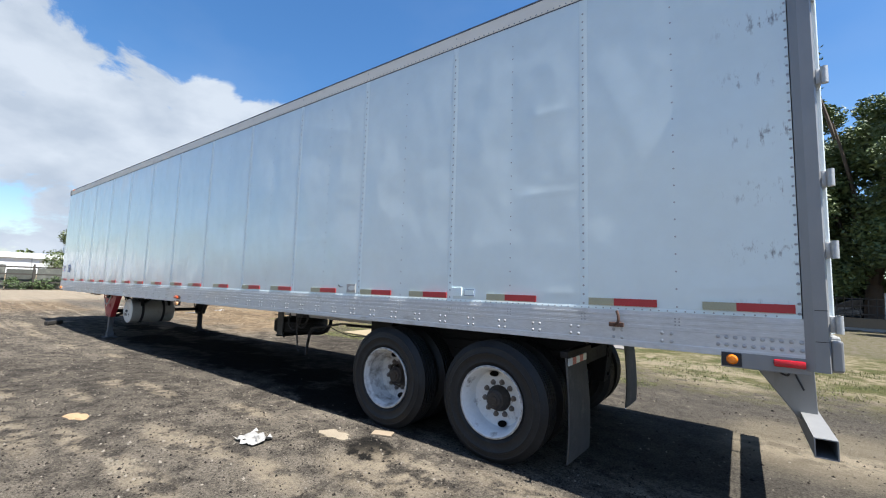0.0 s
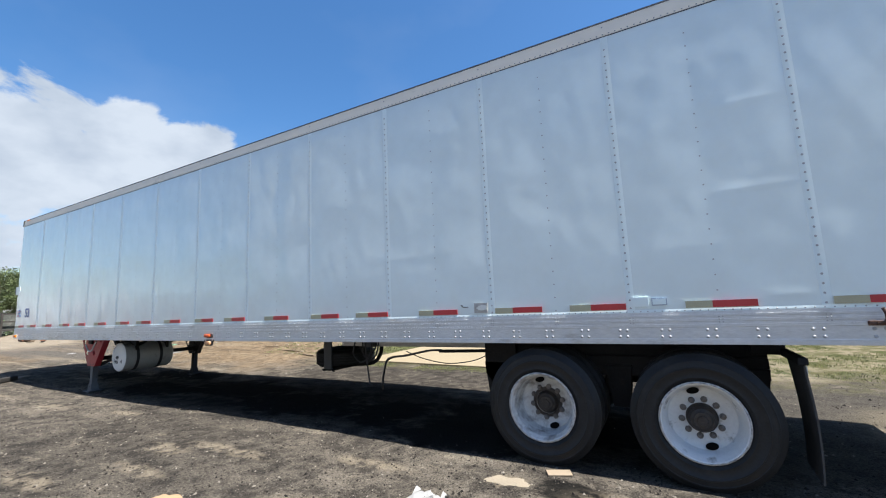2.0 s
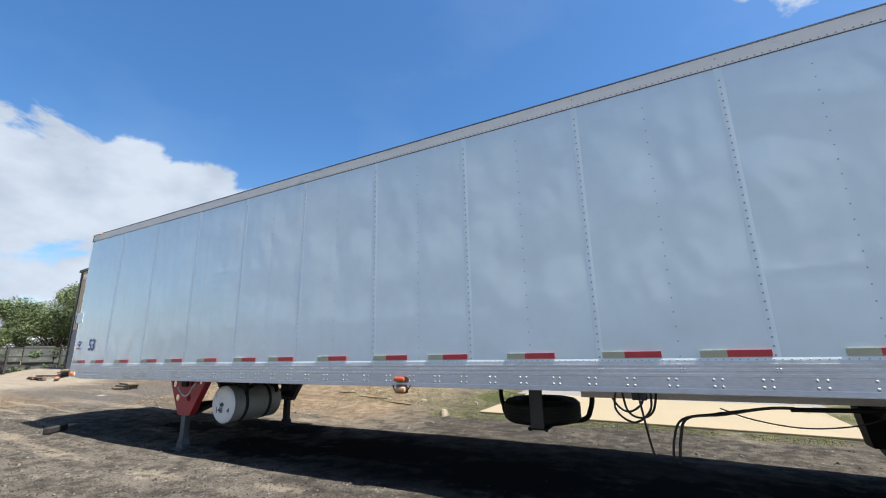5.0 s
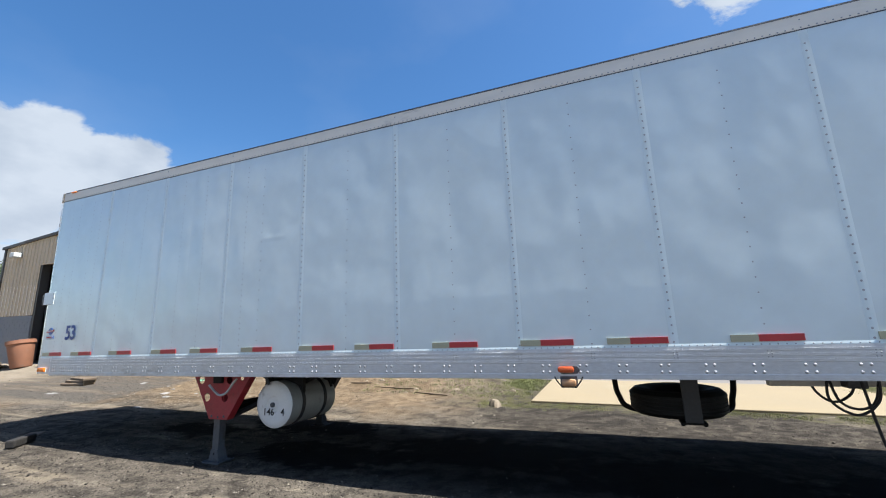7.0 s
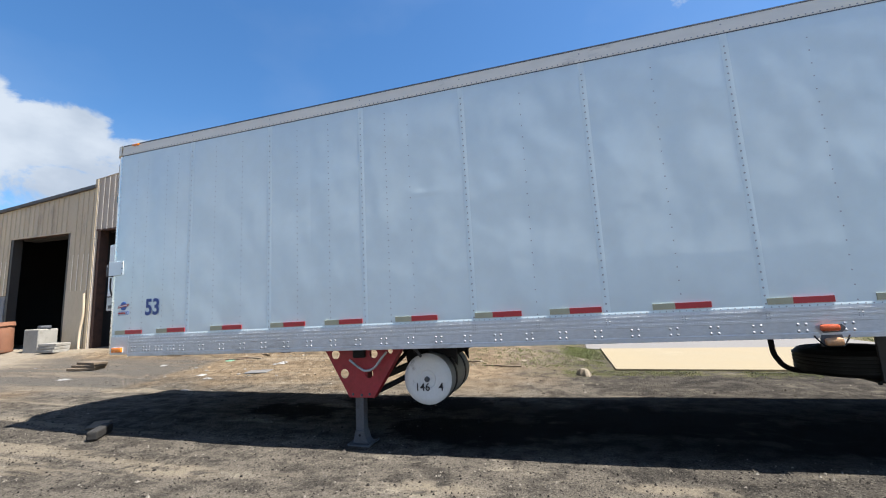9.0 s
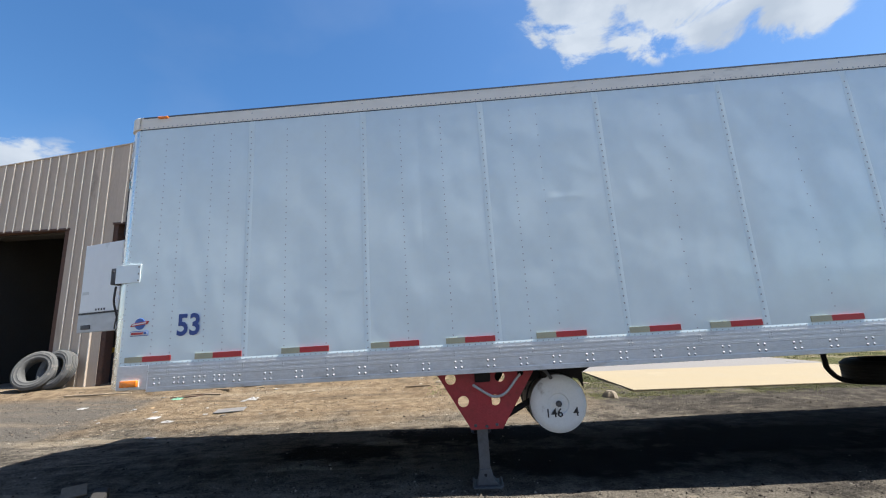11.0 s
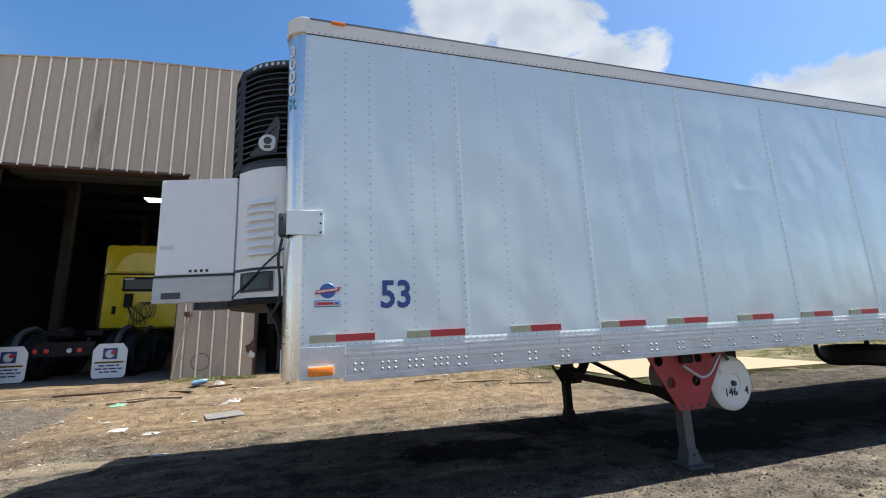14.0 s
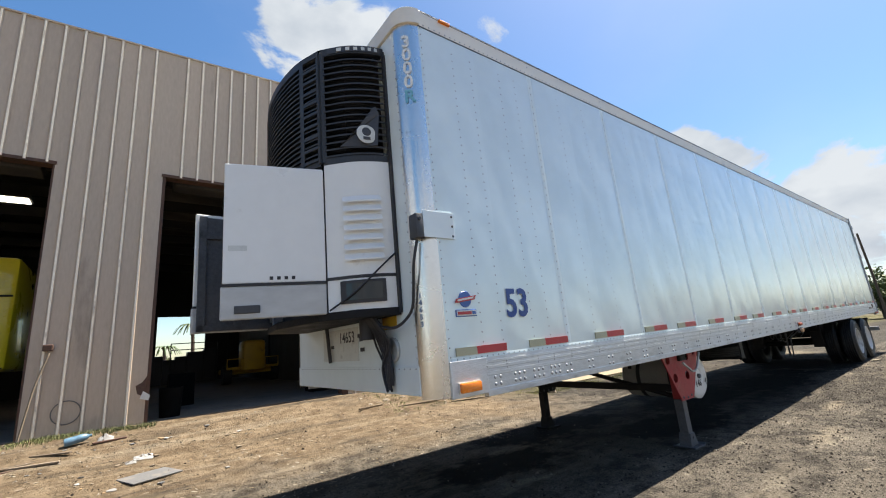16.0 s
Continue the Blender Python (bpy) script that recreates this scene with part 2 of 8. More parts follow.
M_FADED = mat("faded_blue_print", (0.20, 0.26, 0.36), 0.5, 0, 0.1, 6, 60, 0)
M_LOGORED = mat("red_vinyl", (0.45, 0.05, 0.05), 0.4, 0, 0.1, 6, 60, 0)
# near-black that paints the shade of openings; also colours dark clutter
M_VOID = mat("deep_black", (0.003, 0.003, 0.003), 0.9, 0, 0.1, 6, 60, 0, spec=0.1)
M_INK = mat("black_ink", (0.02, 0.02, 0.025), 0.5, 0, 0.2, 6, 60, 0)
M_STICKER = mat("pale_sticker", (0.62, 0.64, 0.62), 0.5, 0, 0.1, 8, 80, 0, 1, (0.3, 0.3, 0.28), 0.1, 8)
M_REEFW = mat("white_unit_gelcoat", (0.80, 0.81, 0.80), 0.34, 0, 0.03, 1.6, 9, 0.0, 30, (0.55, 0.54, 0.52), 0.03, 3)
M_REEFG = mat("grimy_unit_skirt", (0.50, 0.51, 0.51), 0.42, 0, 0.14, 1.4, 7, 0.0, 30, (0.22, 0.22, 0.21), 0.22, 1.3, stretch=(1, 1, 2.2))
M_GRILLE = mat("black_grille_plastic", (0.030, 0.033, 0.038), 0.5, 0, 0.25, 5, 60, 0.1, 90, (0.05, 0.05, 0.05), 0.1, 4)
M_DARKGREY = mat("dark_grey_plastic", (0.05, 0.052, 0.058), 0.5, 0, 0.2, 5, 60, 0.1, 90)
M_YELLOW_LBL = mat("yellow_label", (0.6, 0.36, 0.03), 0.5, 0, 0.15, 8, 80, 0)
M_SIDING = mat("brown_metal_siding", (0.460, 0.376, 0.293), 0.5, 0, 0.10, 0.9, 25, 0.06, 40, (0.24, 0.19, 0.145), 0.05, 1.2, stretch=(1, 1, 0.25), random_amt=0.06)
# pale copy of the siding colour, for the sunlight on the rib crests
M_RIB = mat("lit_rib_crest", (0.84, 0.77, 0.65), 0.6, 0, 0.12, 1.5, 25, 0.05, 40, (0.3, 0.25, 0.2), 0.12, 2)
M_SIDE_TAN = mat("tan_metal_siding", (0.515, 0.418, 0.289), 0.55, 0, 0.10, 0.9, 25, 0.06, 40, (0.22, 0.16, 0.11), 0.1, 1.2, stretch=(1, 1, 0.25), random_amt=0.05)
M_TRIM = mat("dark_roof_trim", (0.07, 0.062, 0.055), 0.5, 0.2, 0.15, 2, 30, 0.05, 40)
M_BLOCK = mat("grey_block_wall", (0.215, 0.224, 0.235), 0.85, 0, 0.15, 3, 40, 0.4, 60, (0.12, 0.12, 0.12), 0.15, 2)
M_RUSTY = mat("rusty_jamb_steel", (0.095, 0.050, 0.035), 0.75, 0.2, 0.35, 4, 50, 0.3, 60, (0.04, 0.025, 0.02), 0.3, 5)
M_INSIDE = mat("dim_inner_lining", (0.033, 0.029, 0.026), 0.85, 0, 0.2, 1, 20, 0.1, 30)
M_CONC = mat("workshop_concrete", (0.150, 0.125, 0.100), 0.85, 0, 0.3, 1.2, 30, 0.3, 50, (0.05, 0.045, 0.04), 0.3, 1.5)
M_SLAB = mat("cream_concrete_slab", (0.230, 0.187, 0.116), 0.9, 0, 0.08, 0.8, 30, 0.2, 60, (0.27, 0.225, 0.145), 0.15, 0.7)
M_PAVING = mat("pale_grey_paving", (0.155, 0.145, 0.135), 0.9, 0, 0.10, 0.8, 30, 0.2, 60)
M_CABYEL = mat("yellow_cab_paint", (0.62, 0.50, 0.015), 0.3, 0, 0.08, 2, 30, 0.03, 20, coat=0.5)
M_MACHYEL = mat("worn_yellow_paint", (0.50, 0.30, 0.02), 0.5, 0, 0.2, 3, 40, 0.1, 50, RUST, 0.15, 4)
M_BARK = mat("tree_bark", (0.085, 0.065, 0.05), 0.9, 0, 0.3, 8, 60, 0.8, 40, stretch=(1, 1, 0.3))
M_LEAF = mat("dark_green_leaves", (0.065, 0.104, 0.035), 0.6, 0, 0.5, 0.9, 6, 0)
M_TREELEAF = mat("shade_tree_leaves", (0.085, 0.118, 0.040), 0.6, 0, 0.5, 0.8, 6, 0)
M_LEAF2 = mat("light_green_leaves", (0.085, 0.112, 0.035), 0.6, 0, 0.45, 0.9, 6, 0)
M_LEAF3 = mat("olive_tree_leaves", (0.13, 0.155, 0.055), 0.6, 0, 0.5, 0.6, 5, 0)
M_GRASS = mat("grass_blades", (0.162, 0.177, 0.065), 0.7, 0, 0.5, 0.7, 5, 0)
M_TERRA = mat("terracotta", (0.254, 0.115, 0.065), 0.8, 0, 0.2, 3, 40, 0.2, 50, (0.2, 0.14, 0.1), 0.2, 4)
M_STONE = mat("pale_concrete", (0.277, 0.262, 0.231), 0.9, 0, 0.2, 3, 40, 0.5, 50, (0.2, 0.18, 0.15), 0.2, 4, random_amt=0.15)
M_RUBBLE = mat("tan_rubble", (0.22, 0.18, 0.13), 0.9, 0, 0.25, 9, 60, 0.5, 60, (0.12, 0.10, 0.08), 0.25, 9, random_amt=0.2)
M_WOOD = mat("weathered_wood", (0.154, 0.115, 0.077), 0.85, 0, 0.25, 3, 40, 0.4, 50, (0.09, 0.07, 0.05), 0.2, 4, stretch=(0.3, 1, 1), random_amt=0.2)
# wood colour lowered for the trailer shade that the block lies in
M_DARKWOOD = mat("shade_dark_timber", (0.020, 0.018, 0.016), 0.85, 0, 0.3, 4, 40, 0.4, 50)
M_PAPER = mat("white_litter", (0.255, 0.250, 0.238), 0.8, 0, 0.08, 6, 60, 0.2, 60, random_amt=0.15)
M_CARD = mat("cardboard", (0.242, 0.191, 0.133), 0.85, 0, 0.1, 6, 60, 0.1, 60, random_amt=0.15)
M_GREENFILM = mat("pale_green_film", (0.16, 0.32, 0.22), 0.5, 0, 0.15, 6, 60, 0.1, 60)
M_SAND = mat("pale_sand", (0.238, 0.201, 0.146), 0.95, 0, 0.15, 5, 60, 0.4, 90, random_amt=0.08)
M_CLAY = mat("orange_clay", (0.312, 0.210, 0.115), 0.95, 0, 0.15, 5, 60, 0.4, 90)
M_MAT = mat("grey_rubber_mat", (0.115, 0.115, 0.115), 0.8, 0, 0.2, 5, 60, 0.3, 60, (0.25, 0.21, 0.16), 0.25, 5)
M_BLUEPLAST = mat("pale_blue_bottle", (0.10, 0.19, 0.27), 0.3, 0, 0.15, 8, 60, 0)
M_FSHEET = mat("weathered_fence_sheet", (0.085, 0.092, 0.082), 0.85, 0, 0.35, 1.6, 25, 0.2, 30, (0.20, 0.20, 0.18), 0.25, 1.5, random_amt=0.25)
M_FENCE = mat("dark_fence_steel", (0.05, 0.045, 0.04), 0.7, 0.3, 0.3, 4, 40, 0.2, 50)
M_WALLWHITE = mat("white_warehouse_sheet", (0.601, 0.616, 0.616), 0.6, 0, 0.04, 0.05, 2, 0)
M_BROWNWALL = mat("brown_kerb_wall", (0.200, 0.146, 0.092), 0.9, 0, 0.15, 1, 20, 0.2, 30)
M_CARPAINT = mat("dark_car_paint", (0.02, 0.025, 0.03), 0.2, 0.2, 0.1, 3, 30, 0, coat=0.6)
M_GLASSD = mat("dark_window_glass", (0.015, 0.018, 0.02), 0.06, 0, 0.05, 3, 30, 0)
M_LAMP = mat("fluorescent_panel", (1.0, 0.95, 0.80), 0.5, 0, 0.02, 3, 30, 0, glow=3.0)
M_SIGNBLUE = mat("sign_blue", (0.03, 0.05, 0.16), 0.5, 0, 0.1, 6, 60, 0)


def sheet_material():
    """Painted side sheets: broad cloudy wear, scuffs near the rear posts, faint vertical streaks."""
    nt = M_SHEET.node_tree
    b = nt.nodes["Principled BSDF"]
    tc = nt.nodes.new("ShaderNodeTexCoord")
    sep = nt.nodes.new("ShaderNodeSeparateXYZ")
    link(nt, tc.outputs["Object"], sep.inputs[0])
    old = b.inputs["Base Color"].links[0].from_socket
    mp = nt.nodes.new("ShaderNodeMapping")
    mp.inputs["Scale"].default_value = (9, 1, 3.2)
    link(nt, tc.outputs["Object"], mp.inputs[0])
    n = nt.nodes.new("ShaderNodeTexNoise")
    n.inputs["Scale"].default_value, n.inputs["Detail"].default_value, n.inputs["Roughness"].default_value = 3.0, 7, 0.7
    link(nt, mp.outputs[0], n.inputs["Vector"])
    xr = nt.nodes.new("ShaderNodeMapRange")
    xr.inputs["From Min"].default_value, xr.inputs["From Max"].default_value = 15.52, 15.80
    link(nt, sep.outputs["X"], xr.inputs["Value"])
    w = nt.nodes.new("ShaderNodeMath")
    w.operation = "SINE"
    zz = nt.nodes.new("ShaderNodeMath")
    zz.operation = "MULTIPLY_ADD"
    zz.inputs[1].default_value, zz.inputs[2].default_value = 2 * math.pi / 0.37, 1.2
    link(nt, sep.outputs["Z"], zz.inputs[0])
    link(nt, zz.outputs[0], w.inputs[0])
    wr = nt.nodes.new("ShaderNodeMapRange")
    wr.inputs["From Min"].default_value, wr.inputs["From Max"].default_value = 0.0, 0.9
    link(nt, w.outputs[0], wr.inputs["Value"])
    nr = nt.nodes.new("ShaderNodeMapRange")
    nr.inputs["From Min"].default_value, nr.inputs["From Max"].default_value = 0.545, 0.64
    link(nt, n.outputs["Fac"], nr.inputs["Value"])
    m1 = nt.nodes.new("ShaderNodeMath")
    m1.operation = "MULTIPLY"
    link(nt, xr.outputs[0], m1.inputs[0])
    link(nt, wr.outputs[0], m1.inputs[1])
    m2 = nt.nodes.new("ShaderNodeMath")
    m2.operation = "MULTIPLY"
    link(nt, m1.outputs[0], m2.inputs[0])
    link(nt, nr.outputs[0], m2.inputs[1])
    m3 = nt.nodes.new("ShaderNodeMath")
    m3.operation = "MULTIPLY"
    m3.inputs[1].default_value = 0.92
    link(nt, m2.outputs[0], m3.inputs[0])
    mix = nt.nodes.new("ShaderNodeMix")
    mix.data_type = "RGBA"
    mix.inputs["B"].default_value = (0.20, 0.205, 0.21, 1)
    link(nt, m3.outputs[0], mix.inputs["Factor"])
    link(nt, old, mix.inputs["A"])
    link(nt, mix.outputs["Result"], b.inputs["Base Color"])
    # shallow oil-canning of the thin sheets, heights in metres
    total = None
    for sc, stretch, amp in ((1.0, (1.7, 1, 1.5), 0.0130), (1.0, (4.2, 1, 2.6), 0.0082), (1.0, (8.0, 1, 6.0), 0.0020)):
        mp2 = nt.nodes.new("ShaderNodeMapping")
        mp2.inputs["Scale"].default_value = stretch
        mp2.inputs["Location"].default_value = (amp * 900, 3.3, amp * 500)
        link(nt, tc.outputs["Object"], mp2.inputs[0])
        nn = nt.nodes.new("ShaderNodeTexNoise")
        nn.inputs["Scale"].default_value, nn.inputs["Detail"].default_value = sc, 0.0
        link(nt, mp2.outputs[0], nn.inputs["Vector"])
        mu = nt.nodes.new("ShaderNodeMath")
        mu.operation = "MULTIPLY_ADD"
        mu.inputs[1].default_value = amp
        link(nt, nn.outputs["Fac"], mu.inputs[0])
        if total is not None:
            link(nt, total, mu.inputs[2])
        else:
            mu.inputs[2].default_value = 0.0
        total = mu.outputs[0]
    # sheets pillow out between the posts, 0.615 m apart
    ph = nt.nodes.new("ShaderNodeMath")
    ph.operation = "MULTIPLY_ADD"
    ph.inputs[1].default_value, ph.inputs[2].default_value = math.pi / 0.615, -math.pi * 15.31 / 0.615
    link(nt, sep.outputs["X"], ph.inputs[0])
    si = nt.nodes.new("ShaderNodeMath")
    si.operation = "SINE"
    link(nt, ph.outputs[0], si.inputs[0])
    ab = nt.nodes.new("ShaderNodeMath")
    ab.operation = "ABSOLUTE"
    link(nt, si.outputs[0], ab.inputs[0])
    pl = nt.nodes.new("ShaderNodeMath")
    pl.operation = "MULTIPLY_ADD"
    pl.inputs[1].default_value = 0.0026
    link(nt, ab.outputs[0], pl.inputs[0])
    link(nt, total, pl.inputs[2])
    total = pl.outputs[0]
    wr2 = nt.nodes.new("ShaderNodeMapRange")
    wr2.inputs["From Min"].default_value, wr2.inputs["From Max"].default_value, wr2.inputs["To Min"].default_value = 0.3, 3.0, 0.85
    link(nt, sep.outputs["X"], wr2.inputs["Value"])
    bu = nt.nodes.new("ShaderNodeBump")
    bu.inputs["Distance"].default_value = 1.0
    link(nt, wr2.outputs[0], bu.inputs["Strength"])
    link(nt, total, bu.inputs["Height"])
    link(nt, bu.outputs[0], b.inputs["Normal"])
    link(nt, bu.outputs[0], b.inputs["Coat Normal"])
    b.inputs["Coat Roughness"].default_value = 0.2


sheet_material()


def ground_material():
    m = bpy.data.materials.new("yard_ground")
    m.use_nodes = True
    nt = m.node_tree
    b = nt.nodes["Principled BSDF"]
    tc = nt.nodes.new("ShaderNodeTexCoord")
    sep = nt.nodes.new("ShaderNodeSeparateXYZ")
    link(nt, tc.outputs["Object"], sep.inputs[0])

    def noise_tex(sc, det=6, rg=0.6, vec=None):
        n = nt.nodes.new("ShaderNodeTexNoise")
        n.inputs["Scale"].default_value, n.inputs["Detail"].default_value, n.inputs["Roughness"].default_value = sc, det, rg
        link(nt, vec or tc.outputs["Object"], n.inputs["Vector"])
        return n.outputs["Fac"]

    def rng(v, a, c, lo=0.0, hi=1.0):
        r = nt.nodes.new("ShaderNodeMapRange")
        r.interpolation_type = "SMOOTHSTEP"
        r.inputs["From Min"].default_value, r.inputs["From Max"].default_value = a, c
        r.inputs["To Min"].default_value, r.inputs["To Max"].default_value = lo, hi
        link(nt, v, r.inputs["Value"])
        return r.outputs[0]

    def op(kind, a, c):
        o = nt.nodes.new("ShaderNodeMath")
        o.operation = kind
        for i, v in enumerate((a, c)):
            if isinstance(v, (int, float)):
                o.inputs[i].default_value = v
            else:
                link(nt, v, o.inputs[i])
        return o.outputs[0]

    def mixc(f, a, c):
        x = nt.nodes.new("ShaderNodeMix")
        x.data_type = "RGBA"
        link(nt, f, x.inputs["Factor"])
        for key, v in (("A", a), ("B", c)):
            if isinstance(v, tuple):
                x.inputs[key].default_value = (*v, 1)
            else:
                link(nt, v, x.inputs[key])
        return x.outputs["Result"]

    grit = noise_tex(150, 3, 0.7)
    fine = op("ADD", op("MULTIPLY", noise_tex(55, 5, 0.8), 0.62), op("MULTIPLY", grit, 0.38))
    mid = noise_tex(4.5, 7, 0.62)
    broad = noise_tex(0.75, 6, 0.6)
    wob = op("MULTIPLY", op("SUBTRACT", broad, 0.5), 4.0)
    mp = nt.nodes.new("ShaderNodeMapping")
    mp.inputs["Scale"].default_value = (0.62, 1.35, 1)
    mp.inputs["Rotation"].default_value = (0, 0, -0.35)
    link(nt, tc.outputs["Object"], mp.inputs[0])
    streak = noise_tex(1.7, 10, 0.70, mp.outputs[0])
    def cells(sc):
        v = nt.nodes.new("ShaderNodeTexVoronoi")
        v.inputs["Scale"].default_value = sc
        link(nt, tc.outputs["Object"], v.inputs["Vector"])
        sp = nt.nodes.new("ShaderNodeSeparateColor")
        link(nt, v.outputs["Color"], sp.inputs[0])
        return sp.outputs[0], sp.outputs[1], v.outputs["Distance"]

    ca, cb, cd = cells(42)
    millings = mixc(rng(fine, 0.34, 0.66), (0.010, 0.009, 0.008), (0.078, 0.069, 0.058))
    dust = mixc(rng(fine, 0.36, 0.64), (0.052, 0.044, 0.035), (0.178, 0.157, 0.128))
    base = mixc(rng(op("ADD", op("MULTIPLY", mid, 0.6), op("MULTIPLY", streak, 0.55)), 0.47, 0.64), millings, dust)
    pale = mixc(rng(fine, 0.36, 0.64), (0.125, 0.105, 0.078), (0.31, 0.272, 0.212))
    base = mixc(op("MULTIPLY", rng(streak, 0.55, 0.66), rng(broad, 0.38, 0.56)), base, pale)
    # darker millings along the middle of the yard
    mid_dark = op("MULTIPLY", rng(op("ADD", sep.outputs["X"], wob), 4.8, 7.4), rng(op("ADD", sep.outputs["X"], wob), 8.8, 11.2, 1.0, 0.0))
    base = mixc(op("MULTIPLY", mid_dark, 0.36), base, (0.010, 0.010, 0.010))
    # loose stones and crumbs of asphalt
    stone = op("MULTIPLY", rng(ca, 0.80, 0.90), rng(cd, 0.28, 0.45, 1.0, 0.0))
    base = mixc(op("MULTIPLY", stone, 0.6), base, (0.135, 0.121, 0.10))
    sa, sb, sd = cells(95)
    chip = op("MULTIPLY", rng(sa, 0.78, 0.86), rng(sd, 0.25, 0.45, 1.0, 0.0))
    base = mixc(op("MULTIPLY", chip, 0.55), base, (0.24, 0.215, 0.175))
    pit = op("MULTIPLY", rng(sb, 0.72, 0.82), rng(sd, 0.3, 0.5, 1.0, 0.0))
    base = mixc(op("MULTIPLY", pit, 0.6), base, (0.014, 0.013, 0.012))
    crumb = op("MULTIPLY", rng(cb, 0.74, 0.84), rng(cd, 0.3, 0.5, 1.0, 0.0))
    base = mixc(op("MULTIPLY", crumb, 0.7), base, (0.012, 0.012, 0.012))
    # bare tan soil by the workshop and far off
    soil_y = rng(op("ADD", sep.outputs["Y"], wob), 2.4, 4.2)
    soil_x = rng(op("ADD", sep.outputs["X"], wob), 4.0, 6.2, 1.0, 0.0)
    far_l = rng(op("ADD", sep.outputs["X"], wob), -3.0, -7.0)
    soil = op("MAXIMUM", op("MULTIPLY", soil_y, soil_x), op("MULTIPLY", far_l, 0.75))
    tan = mixc(rng(op("ADD", op("MULTIPLY", fine, 0.5), op("MULTIPLY", mid, 0.5)), 0.36, 0.64), (0.092, 0.065, 0.041), (0.215, 0.165, 0.110))
    tan = mixc(op("MULTIPLY", rng(streak, 0.52, 0.68), 0.6), tan, (0.059, 0.050, 0.040))
    base = mixc(soil, base, tan)
    # wheel tracks worn into the soil
    mt = nt.nodes.new("ShaderNodeMapping")
    mt.inputs["Scale"].default_value = (0.11, 1.5, 1)
    mt.inputs["Rotation"].default_value = (0, 0, -0.10)
    link(nt, tc.outputs["Object"], mt.inputs[0])
    track = noise_tex(1.5, 6, 0.6, mt.outputs[0])
    worn = rng(op("ADD", sep.outputs["X"], wob), 1.0, 4.0, 1.0, 0.0)
    base = mixc(op("MULTIPLY", op("MULTIPLY", worn, rng(track, 0.53, 0.62)), 0.55), base, (0.045, 0.039, 0.032))
    base = mixc(op("MULTIPLY", op("MULTIPLY", worn, rng(track, 0.45, 0.37)), 0.50), base, (0.235, 0.197, 0.145))
    # pale hard-packed strip along the end of the yard
    lane = op("MULTIPLY", rng(op("ADD", sep.outputs["X"], wob), -9.0, -12.0), rng(sep.outputs["X"], -22.5, -20.5))
    base = mixc(op("MULTIPLY", lane, 0.6), base, mixc(rng(fine, 0.3, 0.7), (0.20, 0.175, 0.14), (0.29, 0.26, 0.21)))
    # worn oily drive at the bay door
    ox = op("MULTIPLY", rng(sep.outputs["X"], -13.0, -9.0), rng(op("ADD", sep.outputs["X"], op("MULTIPLY", wob, 0.25)), -3.9, -3.3, 1.0, 0.0))
    oy = op("MULTIPLY", rng(op("ADD", sep.outputs["Y"], op("MULTIPLY", wob, 0.4)), 1.6, 2.6), rng(op("ADD", sep.outputs["Y"], op("MULTIPLY", wob, 0.2)), 5.2, 5.7, 1.0, 0.0))
    base = mixc(op("MULTIPLY", op("MULTIPLY", ox, oy), rng(track, 0.38, 0.52, 0.55, 0.95)), base, mixc(rng(fine, 0.34, 0.66), (0.042, 0.038, 0.034), (0.128, 0.117, 0.102)))
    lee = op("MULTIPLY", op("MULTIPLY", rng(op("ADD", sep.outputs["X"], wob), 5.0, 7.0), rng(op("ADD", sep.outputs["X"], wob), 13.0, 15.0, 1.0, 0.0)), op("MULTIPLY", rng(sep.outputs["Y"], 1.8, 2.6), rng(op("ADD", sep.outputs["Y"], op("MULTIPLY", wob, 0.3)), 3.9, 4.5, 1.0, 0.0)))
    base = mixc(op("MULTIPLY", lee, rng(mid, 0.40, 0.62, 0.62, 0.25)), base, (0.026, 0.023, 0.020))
    # grass and sand beyond the rear end
    gx = rng(op("ADD", sep.outputs["X"], wob), 11.0, 14.0)
    gy = rng(op("ADD", sep.outputs["Y"], wob), 4.4, 6.6)
    lawn = mixc(rng(noise_tex(1.1, 6, 0.6), 0.44, 0.58), (0.184, 0.157, 0.106), (0.053, 0.059, 0.023))
    lawn = mixc(op("MULTIPLY", rng(sep.outputs["Y"], 11.5, 13.5), 0.9), lawn, (0.112, 0.098, 0.078))
    base = mixc(op("MULTIPLY", gx, gy), base, lawn)
    verge = op("MULTIPLY", op("MULTIPLY", rng(op("ADD", sep.outputs["Y"], op("MULTIPLY", wob, 0.3)), 3.9, 4.4), rng(sep.outputs["X"], 4.5, 6.0)), rng(mid, 0.42, 0.58))
    base = mixc(op("MULTIPLY", verge, 0.8), base, (0.073, 0.069, 0.031))
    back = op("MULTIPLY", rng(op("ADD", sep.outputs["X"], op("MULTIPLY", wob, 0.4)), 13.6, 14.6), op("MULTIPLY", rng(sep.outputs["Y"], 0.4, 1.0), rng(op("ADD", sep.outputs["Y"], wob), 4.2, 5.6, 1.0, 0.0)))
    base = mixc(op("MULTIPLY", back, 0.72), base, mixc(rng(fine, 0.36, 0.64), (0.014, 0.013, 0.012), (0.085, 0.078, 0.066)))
    rear = op("MULTIPLY", op("MULTIPLY", rng(op("ADD", sep.outputs["X"], op("MULTIPLY", wob, 0.4)), 15.2, 15.8), rng(op("ADD", sep.outputs["X"], wob), 17.0, 18.2, 1.0, 0.0)), op("MULTIPLY", rng(sep.outputs["Y"], 1.3, 2.0), rng(sep.outputs["Y"], 3.0, 3.8, 1.0, 0.0)))
    base = mixc(op("MULTIPLY", rear, 0.4), base, (0.212, 0.179, 0.123))
